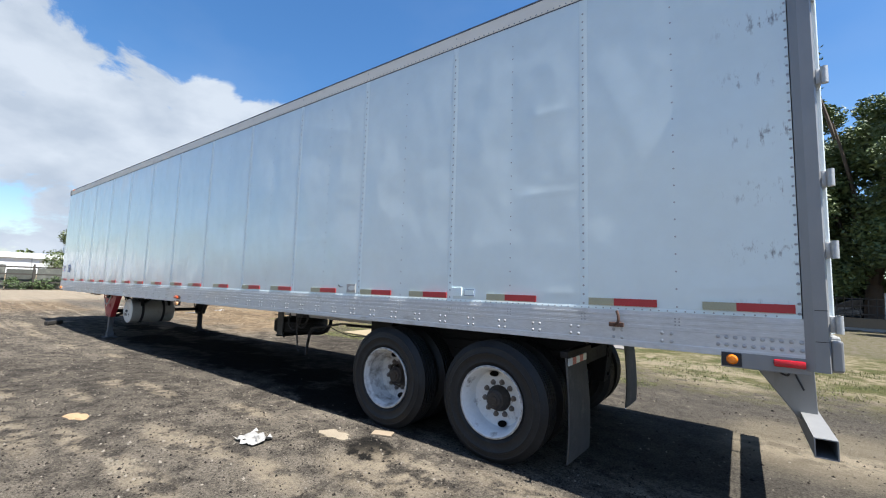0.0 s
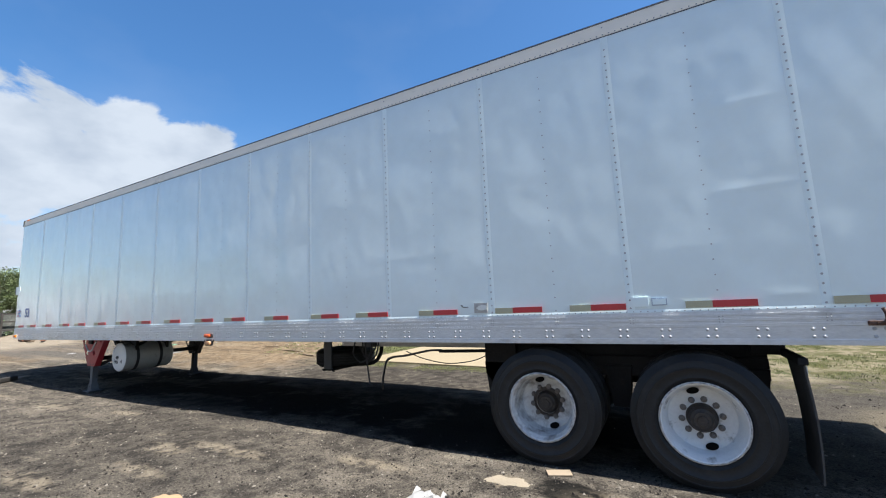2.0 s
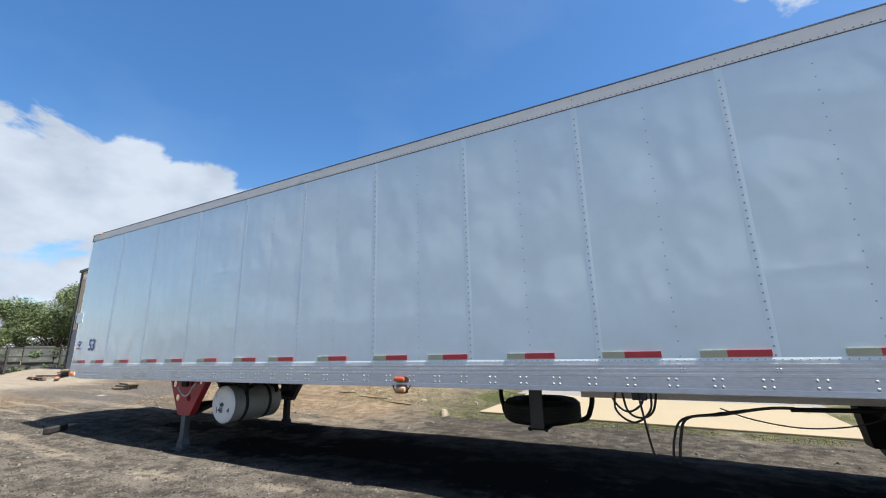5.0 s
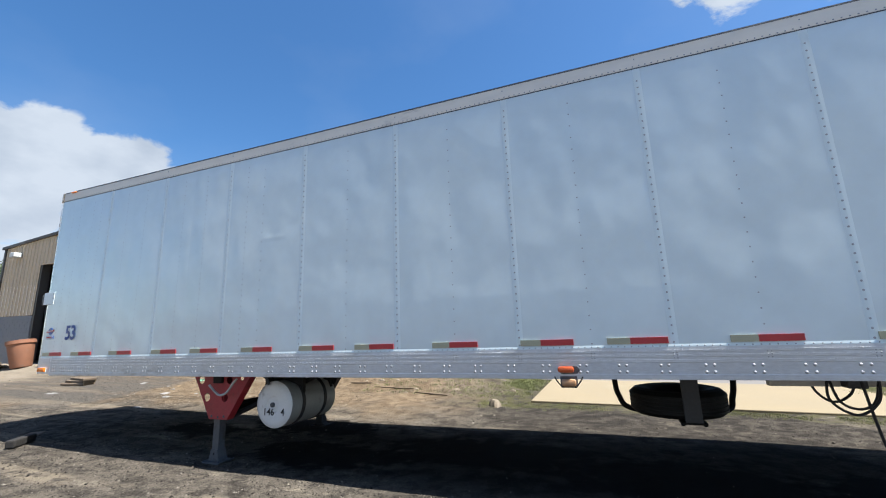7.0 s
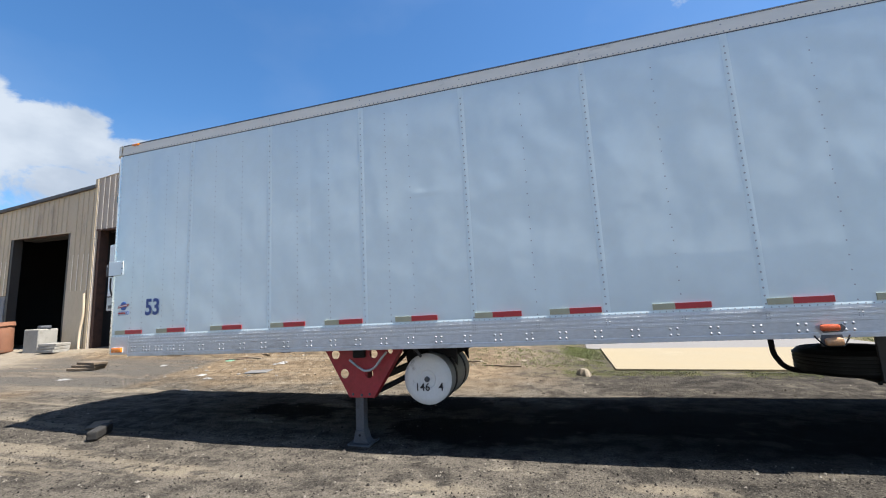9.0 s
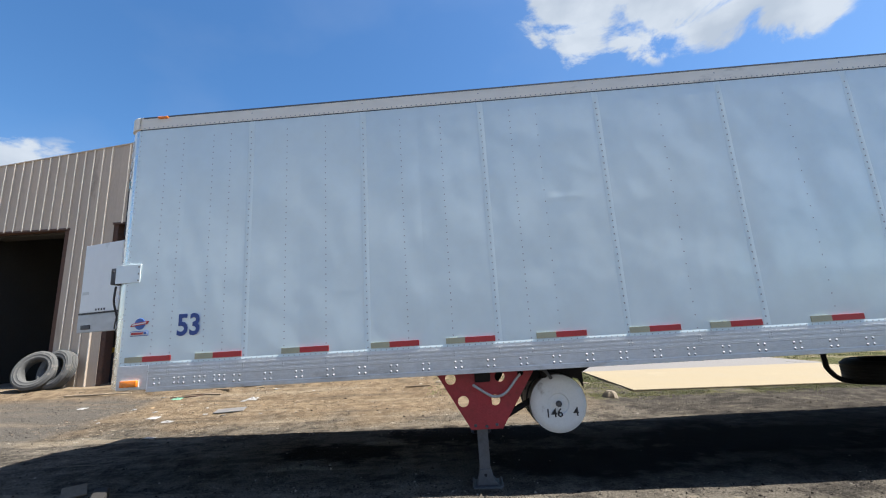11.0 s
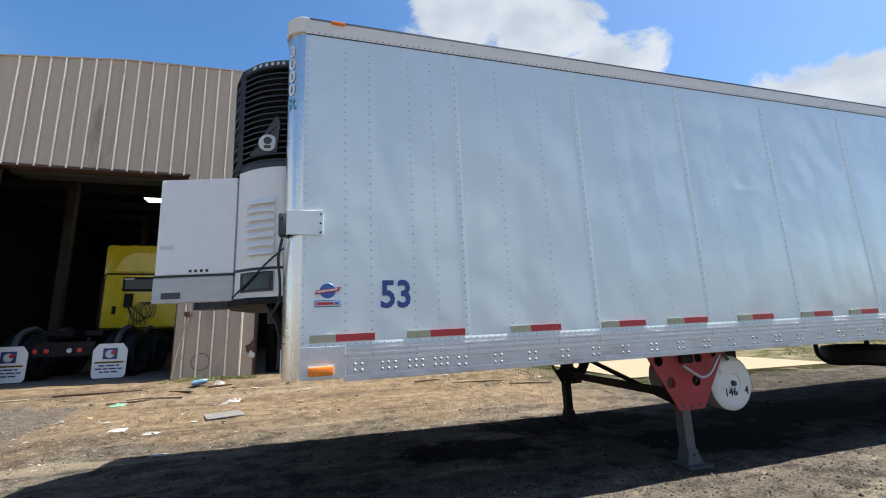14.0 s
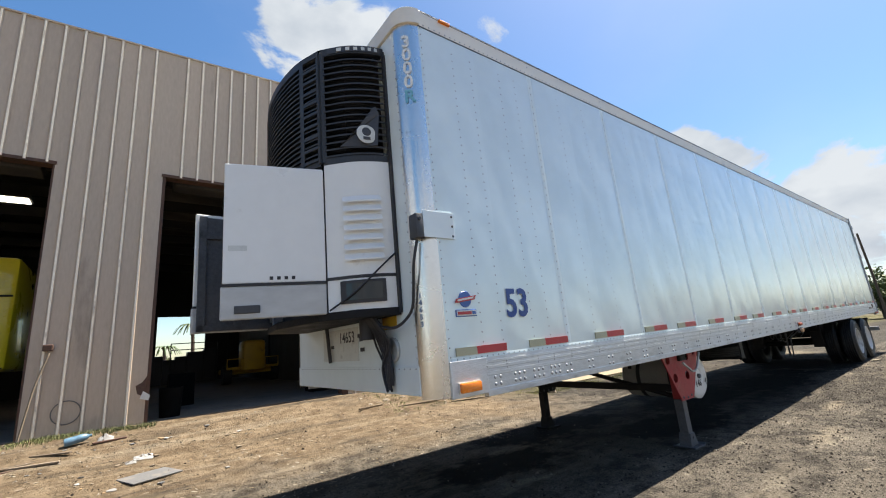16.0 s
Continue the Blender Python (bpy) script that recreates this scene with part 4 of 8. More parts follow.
def rails():
    # extruded bottom rail with three flutes over a bolted flange
    p = [(0.03, 0.860), (-0.0095, 0.860), (-0.0105, 0.863), (-0.0105, 0.898), (-0.0088, 0.905), (-0.0088, 0.990), (-0.0120, 0.992), (-0.0120, 1.014), (-0.0085, 1.0145), (-0.0085, 1.032),
         (-0.0115, 1.034), (-0.0115, 1.053), (-0.0080, 1.0535), (-0.0080, 1.070), (-0.0105, 1.072), (-0.0105, 1.088), (-0.0066, 1.0885), (-0.0055, Z_RAIL + 0.002), (0.03, Z_RAIL + 0.002)]
    part("bottom_rail", extrude_profile(bm_new(), p, 0.30, 15.96), M_ALU, TRAILER, "fluted aluminium bottom rail")
    part("rail_seal", prism(bm_new(), [(-0.003, 1.1075), (-0.0052, 1.1085), (-0.0052, 1.116), (-0.0028, 1.133)], "x", 0.02, 15.94), M_LAP, TRAILER, "white riveted lower edge of the sheets")
    q = [(WIDE - y, z) for y, z in p][::-1]
    part("bottom_rail", extrude_profile(bm_new(), q, 0.0, 15.96), M_ALU, TRAILER)
    part("rail_end_plate", box(bm_new(), 0.0, 0.31, -0.012, 0.03, Z_BOT + 0.0, Z_RAIL + 0.002, 0.003), M_ALU, TRAILER)
    t = [(0.05, Z_TOP - 0.01), (0.02, Z_TOP), (-0.003, Z_TOP - 0.001), (-0.005, Z_TOP - 0.004), (-0.005, Z_ROOF + 0.018), (-0.004, Z_ROOF + 0.008), (-0.0035, Z_ROOF), (0.02, Z_ROOF), (0.05, Z_ROOF + 0.02)]
    part("top_rail", extrude_profile(bm_new(), t, 0.0, LEN), M_TOPRAIL, TRAILER, "weathered beige-grey roof rail")
    part("top_rail", extrude_profile(bm_new(), [(WIDE - y, z) for y, z in t][::-1], 0.0, LEN), M_TOPRAIL, TRAILER)
    part("drip_edge", box(bm_new(), 0.03, LEN, -0.0068, -0.0045, Z_TOP - 0.019, Z_TOP - 0.003), M_GREYSTEEL, TRAILER, "dark drip edge along the roof rail")
    # dark strip stands in for the shadow line along the rivets
    part("lip", box(bm_new(), 0.0, LEN - 0.1, -0.0032, 0.01, Z_ROOF - 0.010, Z_ROOF - 0.001), M_GREYSTEEL, TRAILER, "dark line under the roof rail")
    # bolts in fours, closer at both ends
    bm = bm_new()
    pts = []
    for k in range(48):
        x = 1.183 + 0.2996 * k if k < 15 else 5.374 + 0.3085 * (k - 14)
        if x > 15.45:
            break
        for dx in (-0.028, 0.028):
            for z in (0.918, 0.970):
                pts.append((x + dx, -0.009, z))
    for x in (0.375, 0.425, 0.57, 0.615, 0.665, 0.77, 0.82, 0.87, 0.967, 1.013, 1.062):
        for z in (0.930, 0.974):
            pts.append((x, -0.009, z))
    for k in range(10):
        for z in (0.929, 0.976):
            pts.append((15.532 + 0.0444 * k, -0.009, z))
    domes(bm, pts, (0, -1, 0), 0.0122, 0.0075, 10)
    part("rail_bolts", bm, M_BOLT, TRAILER, smooth=True, kind="stuff")
    # rivets through the flutes below every seam
    bm = bm_new()
    dots(bm, [(x + 0.012 * side, -0.0089 if i != 1 else -0.0118, z) for x in SEAMS for side in ((0,) if x < 4.5 else (-1, 1)) for i, z in enumerate((1.028, 1.050, 1.070))], (0, -1, 0), 0.0062, 0.003, 6)
    part("flute_rivets", bm, M_RIVET, TRAILER, kind="stuff")
    # crossmembers
    bar = None
    for i in range(44):
        x = 0.5 + i * 0.345
        if bar is None:
            bm = bm_new()
            box(bm, -0.03, 0.03, 0.03, WIDE - 0.03, 0.90, 0.908)
            box(bm, -0.003, 0.003, 0.03, WIDE - 0.03, 0.908, 0.985)
            bar = part("crossmember", bm, M_BLACK, TRAILER)
            bar.location.x = x
        else:
            again(bar, "crossmember", TRAILER, x)


rails()


def nose():
    n = 10
    for side in (0, 1):
        for name, z0, z1, mtl, out in (("corner_post", Z_BOT + 0.012, Z_ROOF, M_CHROME, 0.0), ("corner_cap", Z_ROOF, Z_TOP, M_TOPRAIL, 0.018)):
            bm = bm_new()
            R = 0.14 + out
            rows = []
            for z, rr in ((z0, R), (z1 - 0.012, R), (z1, R - 0.012)) if name == "corner_cap" else ((z0, R), (z1, R)):
                row = []
                for i in range(n + 1):
                    a = math.pi / 2 * i / n
                    x, y = -rr * math.sin(a) + 0.005, 0.14 - rr * math.cos(a)
                    row.append(bm.verts.new((x, y if side == 0 else WIDE - y, z)))
                rows.append(row)
            for r0, r1 in zip(rows, rows[1:]):
                for i in range(n):
                    bm.faces.new((r0[i], r0[i + 1], r1[i + 1], r1[i]))
            inner = [bm.verts.new((0.005, 0.14 if side == 0 else WIDE - 0.14, z)) for z in (z0, z1)]
            for row, v in ((rows[0], inner[0]), (rows[-1], inner[1])):
                for i in range(n):
                    bm.faces.new((row[i], row[i + 1], v))
            part(name, bm, mtl, TRAILER, "polished stainless corner" if name == "corner_post" else "rounded grey roof corner", smooth=True)
    part("front_wall", box(bm_new(), -0.130, -0.10, 0.13, WIDE - 0.13, Z_BOT + 0.045, Z_ROOF, 0.004), M_WHITE, TRAILER, "white front bulkhead")
    part("front_core", box(bm_new(), -0.10, 0.0, 0.10, WIDE - 0.10, Z_BOT + 0.06, Z_ROOF), M_DARKGREY, TRAILER)
    part("front_top_rail", box(bm_new(), -0.150, -0.02, 0.13, WIDE - 0.13, Z_ROOF, Z_TOP - 0.004, 0.01), M_TOPRAIL, TRAILER)
    part("front_sill", box(bm_new(), -0.142, -0.12, 0.135, WIDE - 0.135, Z_BOT + 0.035, 1.10, 0.003), M_WHITE, TRAILER, "scuffed white lower front band")
    bm = bm_new()
    dots(bm, [(-0.143, 0.16 + 0.07 * i, 1.085) for i in range(32)], (-1, 0, 0), 0.006, 0.004)
    dots(bm, [(-0.131, 0.155, 1.15 + 0.07 * i) for i in range(34)], (-1, 0, 0), 0.006, 0.004)
    part("nose_rivets", bm, M_RIVET, TRAILER, kind="stuff")
    to_front = lambda y, z: Matrix.Translation((-0.133, y, z)) @ Euler((radians(90), 0, radians(-90))).to_matrix().to_4x4()
    text_part("fleet_number", "14653", 0.125, M_INK, TRAILER, to_front(1.22, 1.34), "black stencilled unit number", 0.001)
    text_part("corner_number", "1\n4\n6\n5\n3", 0.046, M_FADED, TRAILER, Matrix.Translation((-0.1236, 0.080, 1.45)) @ Euler((radians(90), 0, radians(-66))).to_matrix().to_4x4(), "blue number on the polished corner", 0.002, 0.001)
    bm = bm_new()
    lathe(bm, [(0, 0), (0.075, 0), (0.085, 0.008), (0.085, 0.02)], (-0.152, 0.44, 1.215), (1, 0, 0), 24)
    part("drain_cover", bm, M_GALV, TRAILER, "round grey cover on the front wall", smooth=True)
    part("warning_label", box(bm_new(), -0.1335, -0.130, 0.38, 0.58, 1.36, 1.46), M_YELLOW_LBL, TRAILER, "torn yellow label")
    part("data_plate", box(bm_new(), -0.1335, -0.130, 1.0, 1.75, 1.15, 1.42), M_STICKER, TRAILER, "stained pale data plate")
    bm = bm_new()
    for i, (yy, zz) in enumerate(((0.93, 1.30), (0.90, 1.22), (0.96, 1.33), (1.5, 1.26))):
        box(bm, -0.1338, -0.130, yy, yy + 0.05 + 0.02 * (i % 2), zz, zz + 0.03)
    part("stains", bm, M_INK, TRAILER, kind="stuff")


nose()


def tapes():
    lefts = [0.062, 0.762, 1.61, 2.47, 3.18, 4.02, 4.865, 5.585, 6.465, 7.325, 8.05, 8.93, 9.80, 10.53, 11.40, 12.27, 12.975, 13.86, 14.735, 15.455]
    base = red = None
    for x in lefts:
        if base is None:
            base = part("reflective_strip", box(bm_new(), 0, 0.178, -0.0045, 0.004, 1.139, 1.190), M_SIL_T, TRAILER, "dull silver and red reflective strip")
            red = part("red_section", box(bm_new(), 0.178, 0.457, -0.0045, 0.004, 1.139, 1.190), M_RED_T, base)
            base.location = (x, -0.006, 0)
        else:
            b = again(base, "reflective_strip", TRAILER, x, -0.006 - 0.003 * (x > 12), 0.0, 0, 0, 0)
            again(red, "red_section", b)


tapes()


def side_marks():
    text_part("length_number", "53", 0.285, M_NAVY, TRAILER, ON_SIDE(0.683, -0.009, 1.459), "large navy length number", 0.007, 0.001, 0.86)
    badge = part("maker_badge", lathe(bm_new(), [(0, 0.004), (0.052, 0.004), (0.056, 0)], (0.183, -0.004, 1.505), (0, -1, 0), 28), M_LOGOBLUE, TRAILER, "round blue badge with a red band")
    part("band", prism(bm_new(), [(0.090, 1.478), (0.262, 1.500), (0.278, 1.530), (0.106, 1.508)], "y", -0.012, -0.007), M_LOGORED, badge)
    part("band_mark", prism(bm_new(), [(0.110, 1.490), (0.250, 1.508), (0.255, 1.521), (0.114, 1.503)], "y", -0.0135, -0.0115), M_STICKER, badge)
    plate = part("model_badge", box(bm_new(), 0.092, 0.274, -0.007, 0.0, 1.388, 1.436, 0.004), M_LOGOBLUE, TRAILER, "small blue, white and red badge")
    part("badge_field", box(bm_new(), 0.098, 0.268, -0.009, -0.006, 1.394, 1.430), M_STICKER, plate)
    part("badge_bar", box(bm_new(), 0.106, 0.225, -0.011, -0.008, 1.402, 1.422), M_LOGORED, plate)
    part("badge_bar", box(bm_new(), 0.232, 0.262, -0.011, -0.008, 1.402, 1.422), M_LOGOBLUE, plate)
    m = lambda z: Matrix.Translation((-0.0985, 0.0385, z)) @ Euler((radians(90), 0, radians(-44))).to_matrix().to_4x4()
    for i, c in enumerate("3000"):
        text_part("corner_letter", c, 0.140, M_REEFW, TRAILER, m(3.43 - 0.112 * i), "white vinyl figure on the corner", 0.003, 0.001)
    text_part("corner_letter", "R", 0.140, M_TEAL, TRAILER, m(3.43 - 0.455), "blue vinyl letter on the corner", 0.003, 0.001)
    # glad-hand style box on a plate over the front corner
    pl = part("mounting_plate", box(bm_new(), -0.110, 0.148, -0.012, -0.004, 1.918, 2.104, 0.002), M_WHITE, TRAILER, "white plate bolted over the corner")
    for z in (1.938, 2.007, 2.076):
        part("bolt", dots(bm_new(), [(0.13, -0.012, z)], (0, -1, 0), 0.009, 0.006, 8), M_INK, pl)
    bx = part("junction_box", box(bm_new(), -0.165, -0.105, -0.010, 0.085, 1.912, 2.080, 0.010), M_DARKGREY, TRAILER, "dark grey junction box", smooth=True)
    part("screw", lathe(bm_new(), [(0, 0.006), (0.012, 0.006), (0.014, 0)], (-0.14, -0.011, 2.04), (0, -1, 0), 10), M_INK, bx)
    part("box_cable", tube(bm_new(), [(-0.14, 0.04, 1.90), (-0.165, 0.06, 1.75), (-0.155, 0.10, 1.6), (-0.16, 0.14, 1.45), (-0.22, 0.24, 1.36), (-0.24, 0.42, 1.38)], 0.010, 7), M_INK, TRAILER, "black cable from the junction box", smooth=True)
    # small fittings
    part("sticker", box(bm_new(), 13.485, 13.60, -0.012, 0.0, 1.16, 1.235), M_LAP, TRAILER, "pale weathered label")
    st = part("sticker", box(bm_new(), 13.625, 13.735, -0.010, 0.0, 1.165, 1.225), M_FADED, TRAILER, "framed pale label")
    part("sticker_field", box(bm_new(), 13.632, 13.728, -0.012, -0.009, 1.172, 1.218), M_LAP, st)
    ins = part("inspection_plate", box(bm_new(), 12.05, 12.19, -0.011, 0.0, 1.150, 1.245), M_TANKB, TRAILER, "grimy grey plate with a worn pale oval")
    part("oval_window", prism(bm_new(), [(12.072, 1.196), (12.100, 1.218), (12.140, 1.226), (12.180, 1.218), (12.180, 1.180), (12.130, 1.172), (12.095, 1.178)], "y", -0.0135, -0.010), M_STICKER, ins)
    part("scratch", prism(bm_new(), [(11.90, 1.228), (11.925, 1.205), (11.985, 1.205), (11.985, 1.212), (11.93, 1.213), (11.915, 1.235)], "y", -0.011, -0.006), M_GREYSTEEL, TRAILER, "dark torn sticker")
    hook = part("hook", tube(bm_new(), [(14.93, -0.010, 1.005), (14.93, -0.06, 1.005), (14.955, -0.075, 1.03), (14.955, -0.075, 1.075), (14.945, -0.070, 1.105)], 0.010, 8), M_RUSTY, TRAILER, "rusty hook on the bottom rail", smooth=True)
    part("hook_base", box(bm_new(), 14.88, 14.98, -0.03, -0.008, 0.99, 1.022, 0.005), M_RUSTY, hook)
    # lamps
    for x, z in ((0.14, 0.943),):
        lamp = part("marker_lamp", box(bm_new(), x - 0.085, x + 0.085, -0.042, -0.014, z - 0.03, z + 0.03, 0.008), M_AMBER, TRAILER, "amber side marker lamp", smooth=True)
        part("lamp_base", box(bm_new(), x - 0.09, x + 0.09, -0.019, -0.010, z - 0.034, z + 0.034), M_STICKER, lamp)
    bm = box(bm_new(), 7.632, 7.768, -0.058, -0.018, 0.914, 0.966, 0.020)
    lamp = part("marker_lamp", bm, M_OLDAMBER, TRAILER, "faded orange side marker lamp", smooth=True)
    part("lamp_base", prism(bm_new(), [(7.66, 0.90), (7.79, 0.905), (7.815, 0.935), (7.79, 0.968), (7.66, 0.97), (7.645, 0.935)], "y", -0.018, -0.006, 0.003), M_DARKALU, lamp, "dented dark grey lamp base")
    low = part("turn_lamp", box(bm_new(), 7.655, 7.775, -0.055, -0.012, 0.802, 0.862, 0.018), M_CLOUDY, TRAILER, "clouded amber lamp hung below the rail", smooth=True)
    part("lamp_guard", tube(bm_new(), [(7.60, -0.012, 0.880), (7.615, -0.020, 0.850), (7.655, -0.030, 0.798), (7.775, -0.030, 0.798), (7.815, -0.020, 0.850), (7.83, -0.012, 0.880)], 0.006, 6, smooth=False), M_BLACK, low, "bent black wire guard")
    part("lamp_back", box(bm_new(), 7.645, 7.785, -0.014, 0.010, 0.795, 0.885, 0.004), M_DARKALU, low)
    lamp = part("roof_lamp", box(bm_new(), 0.20, 0.31, -0.026, 0.0, Z_TOP - 0.034, Z_TOP - 0.012, 0.006), M_AMBER, TRAILER, "small amber lamp on the roof rail")


side_marks()


def rear():
    fr = part("rear_post", prism(bm_new(), [(15.945, -0.012), (15.985, -0.030), (16.045, -0.030), (16.055, -0.012), (16.055, 0.10), (15.945, 0.10)], "z", 0.82, Z_TOP, 0.0), M_POST, TRAILER, "grey steel rear corner post")
    part("post_joint", box(bm_new(), 15.99, 16.048, -0.0315, 0.02, 1.162, 1.165), M_BLACK, fr)
    part("post_joint", box(bm_new(), 15.99, 16.048, -0.0315, 0.02, 0.987, 0.990), M_BLACK, fr)
    part("rear_post", box(bm_new(), 15.945, 16.055, WIDE - 0.10, WIDE + 0.01, 0.82, Z_TOP), M_GALV, TRAILER)
    part("rear_header", box(bm_new(), 15.95, 16.055, 0.10, WIDE - 0.10, Z_ROOF, Z_TOP, 0.005), M_GALV, TRAILER)
    part("rear_sill", box(bm_new(), 15.90, 16.10, 0.02, WIDE - 0.02, 0.82, 1.02, 0.01), M_GALV, TRAILER)
    dr = part("rear_door", box(bm_new(), 16.05, 16.09, 0.09, WIDE / 2 - 0.005, 1.03, Z_ROOF, 0.006), M_WHITE, TRAILER, "white swing door")
    part("rear_door", box(bm_new(), 16.05, 16.09, WIDE / 2 + 0.005, WIDE - 0.09, 1.03, Z_ROOF, 0.006), M_WHITE, TRAILER)
    h = None
    for z in (1.089, 1.506, 1.919, 2.531, 3.1, 3.45):
        if h is None:
            bm = bm_new()
            cyl(bm, (16.094, -0.020, z - 0.050), (16.094, -0.020, z + 0.050), 0.017, n=14)
            box(bm, 16.055, 16.082, -0.012, 0.09, z - 0.045, z + 0.045, 0.004)
            h = part("hinge", bm, M_GALV, TRAILER, "galvanised door hinge", smooth=True)
            z0 = z
        else:
            again(h, "hinge", TRAILER, 0, 0, z - z0)
    part("dock_bumper", box(bm_new(), 16.055, 16.105, -0.02, 0.14, 0.83, 1.0, 0.01), M_POST, TRAILER, "bent grey dock bumper")
    ext = part("lamp_panel", box(bm_new(), 15.545, 15.965, -0.012, 0.02, 0.795, 0.888, 0.004), M_POST, TRAILER, "grey lamp panel below the rail")
    part("amber_plate", box(bm_new(), 15.548, 15.650, -0.020, -0.010, 0.803, 0.884, 0.004), M_INK, ext)
    part("amber_lens", lathe(bm_new(), [(0, 0.016), (0.022, 0.013), (0.031, 0.0)], (15.602, -0.020, 0.845), (0, -1, 0), 24), M_AMBER, ext, "round amber lens", smooth=True)
    part("red_lens", box(bm_new(), 15.80, 15.945, -0.036, -0.010, 0.829, 0.872, 0.009), M_REDLENS, ext, "red lens", smooth=True)
    # underride guard
    for y in (0.69, WIDE - 0.72):
        part("guard_bracket", prism(bm_new(), [(15.66, 0.82), (16.05, 0.82), (16.06, 0.44), (15.98, 0.385), (15.95, 0.41)], "y", y, y + 0.03, 0.004), M_POST, TRAILER, "tapered guard bracket")
    part("bracket_wire", tube(bm_new(), [(15.90, 0.675, 0.81), (15.86, 0.66, 0.72), (15.91, 0.66, 0.69), (15.93, 0.67, 0.78), (15.95, 0.66, 0.70), (15.99, 0.66, 0.60)], 0.007, 6), M_INK, TRAILER, smooth=True)
    bm = bm_new()
    y0, y1, x0, x1, z0, z1, w = 0.06, WIDE - 0.06, 15.968, 16.072, 0.335, 0.445, 0.006
    for a in ((x0, x1, z0, z0 + w), (x0, x1, z1 - w, z1), (x0, x0 + w, z0 + w, z1 - w), (x1 - w, x1, z0 + w, z1 - w)):
        box(bm, a[0], a[1], y0, y1, a[2], a[3])
    part("guard_beam", bm, M_POST, TRAILER, "square steel guard tube with an open end")


rear()


def wheel_set():
    """One dual wheel: tyres, dished rim, hub and nuts, turned about y."""
    W = 0.27
    tread = [(0.300, 0.030), (0.318, 0.014), (0.330, 0.009), (0.334, 0.004), (0.341, 0.004), (0.345, 0.006), (0.400, -0.004), (0.404, -0.008), (0.412, -0.008), (0.416, -0.003), (0.452, 0.004), (0.456, 0.001), (0.463, 0.003), (0.467, 0.010), (0.480, 0.018), (0.497, 0.036)]
    prof = list(tread)
    g = [(0.512, 0.044)]
    for i in range(4):
        y = 0.075 + i * 0.040
        g += [(0.512, y - 0.008), (0.500, y - 0.005), (0.500, y + 0.005), (0.512, y + 0.008)]
    g += [(0.512, W - 0.044)]
    prof += g + [(r, W - y) for r, y in tread[::-1]] + [(0.288, W - 0.05), (0.288, 0.05)]
    return prof


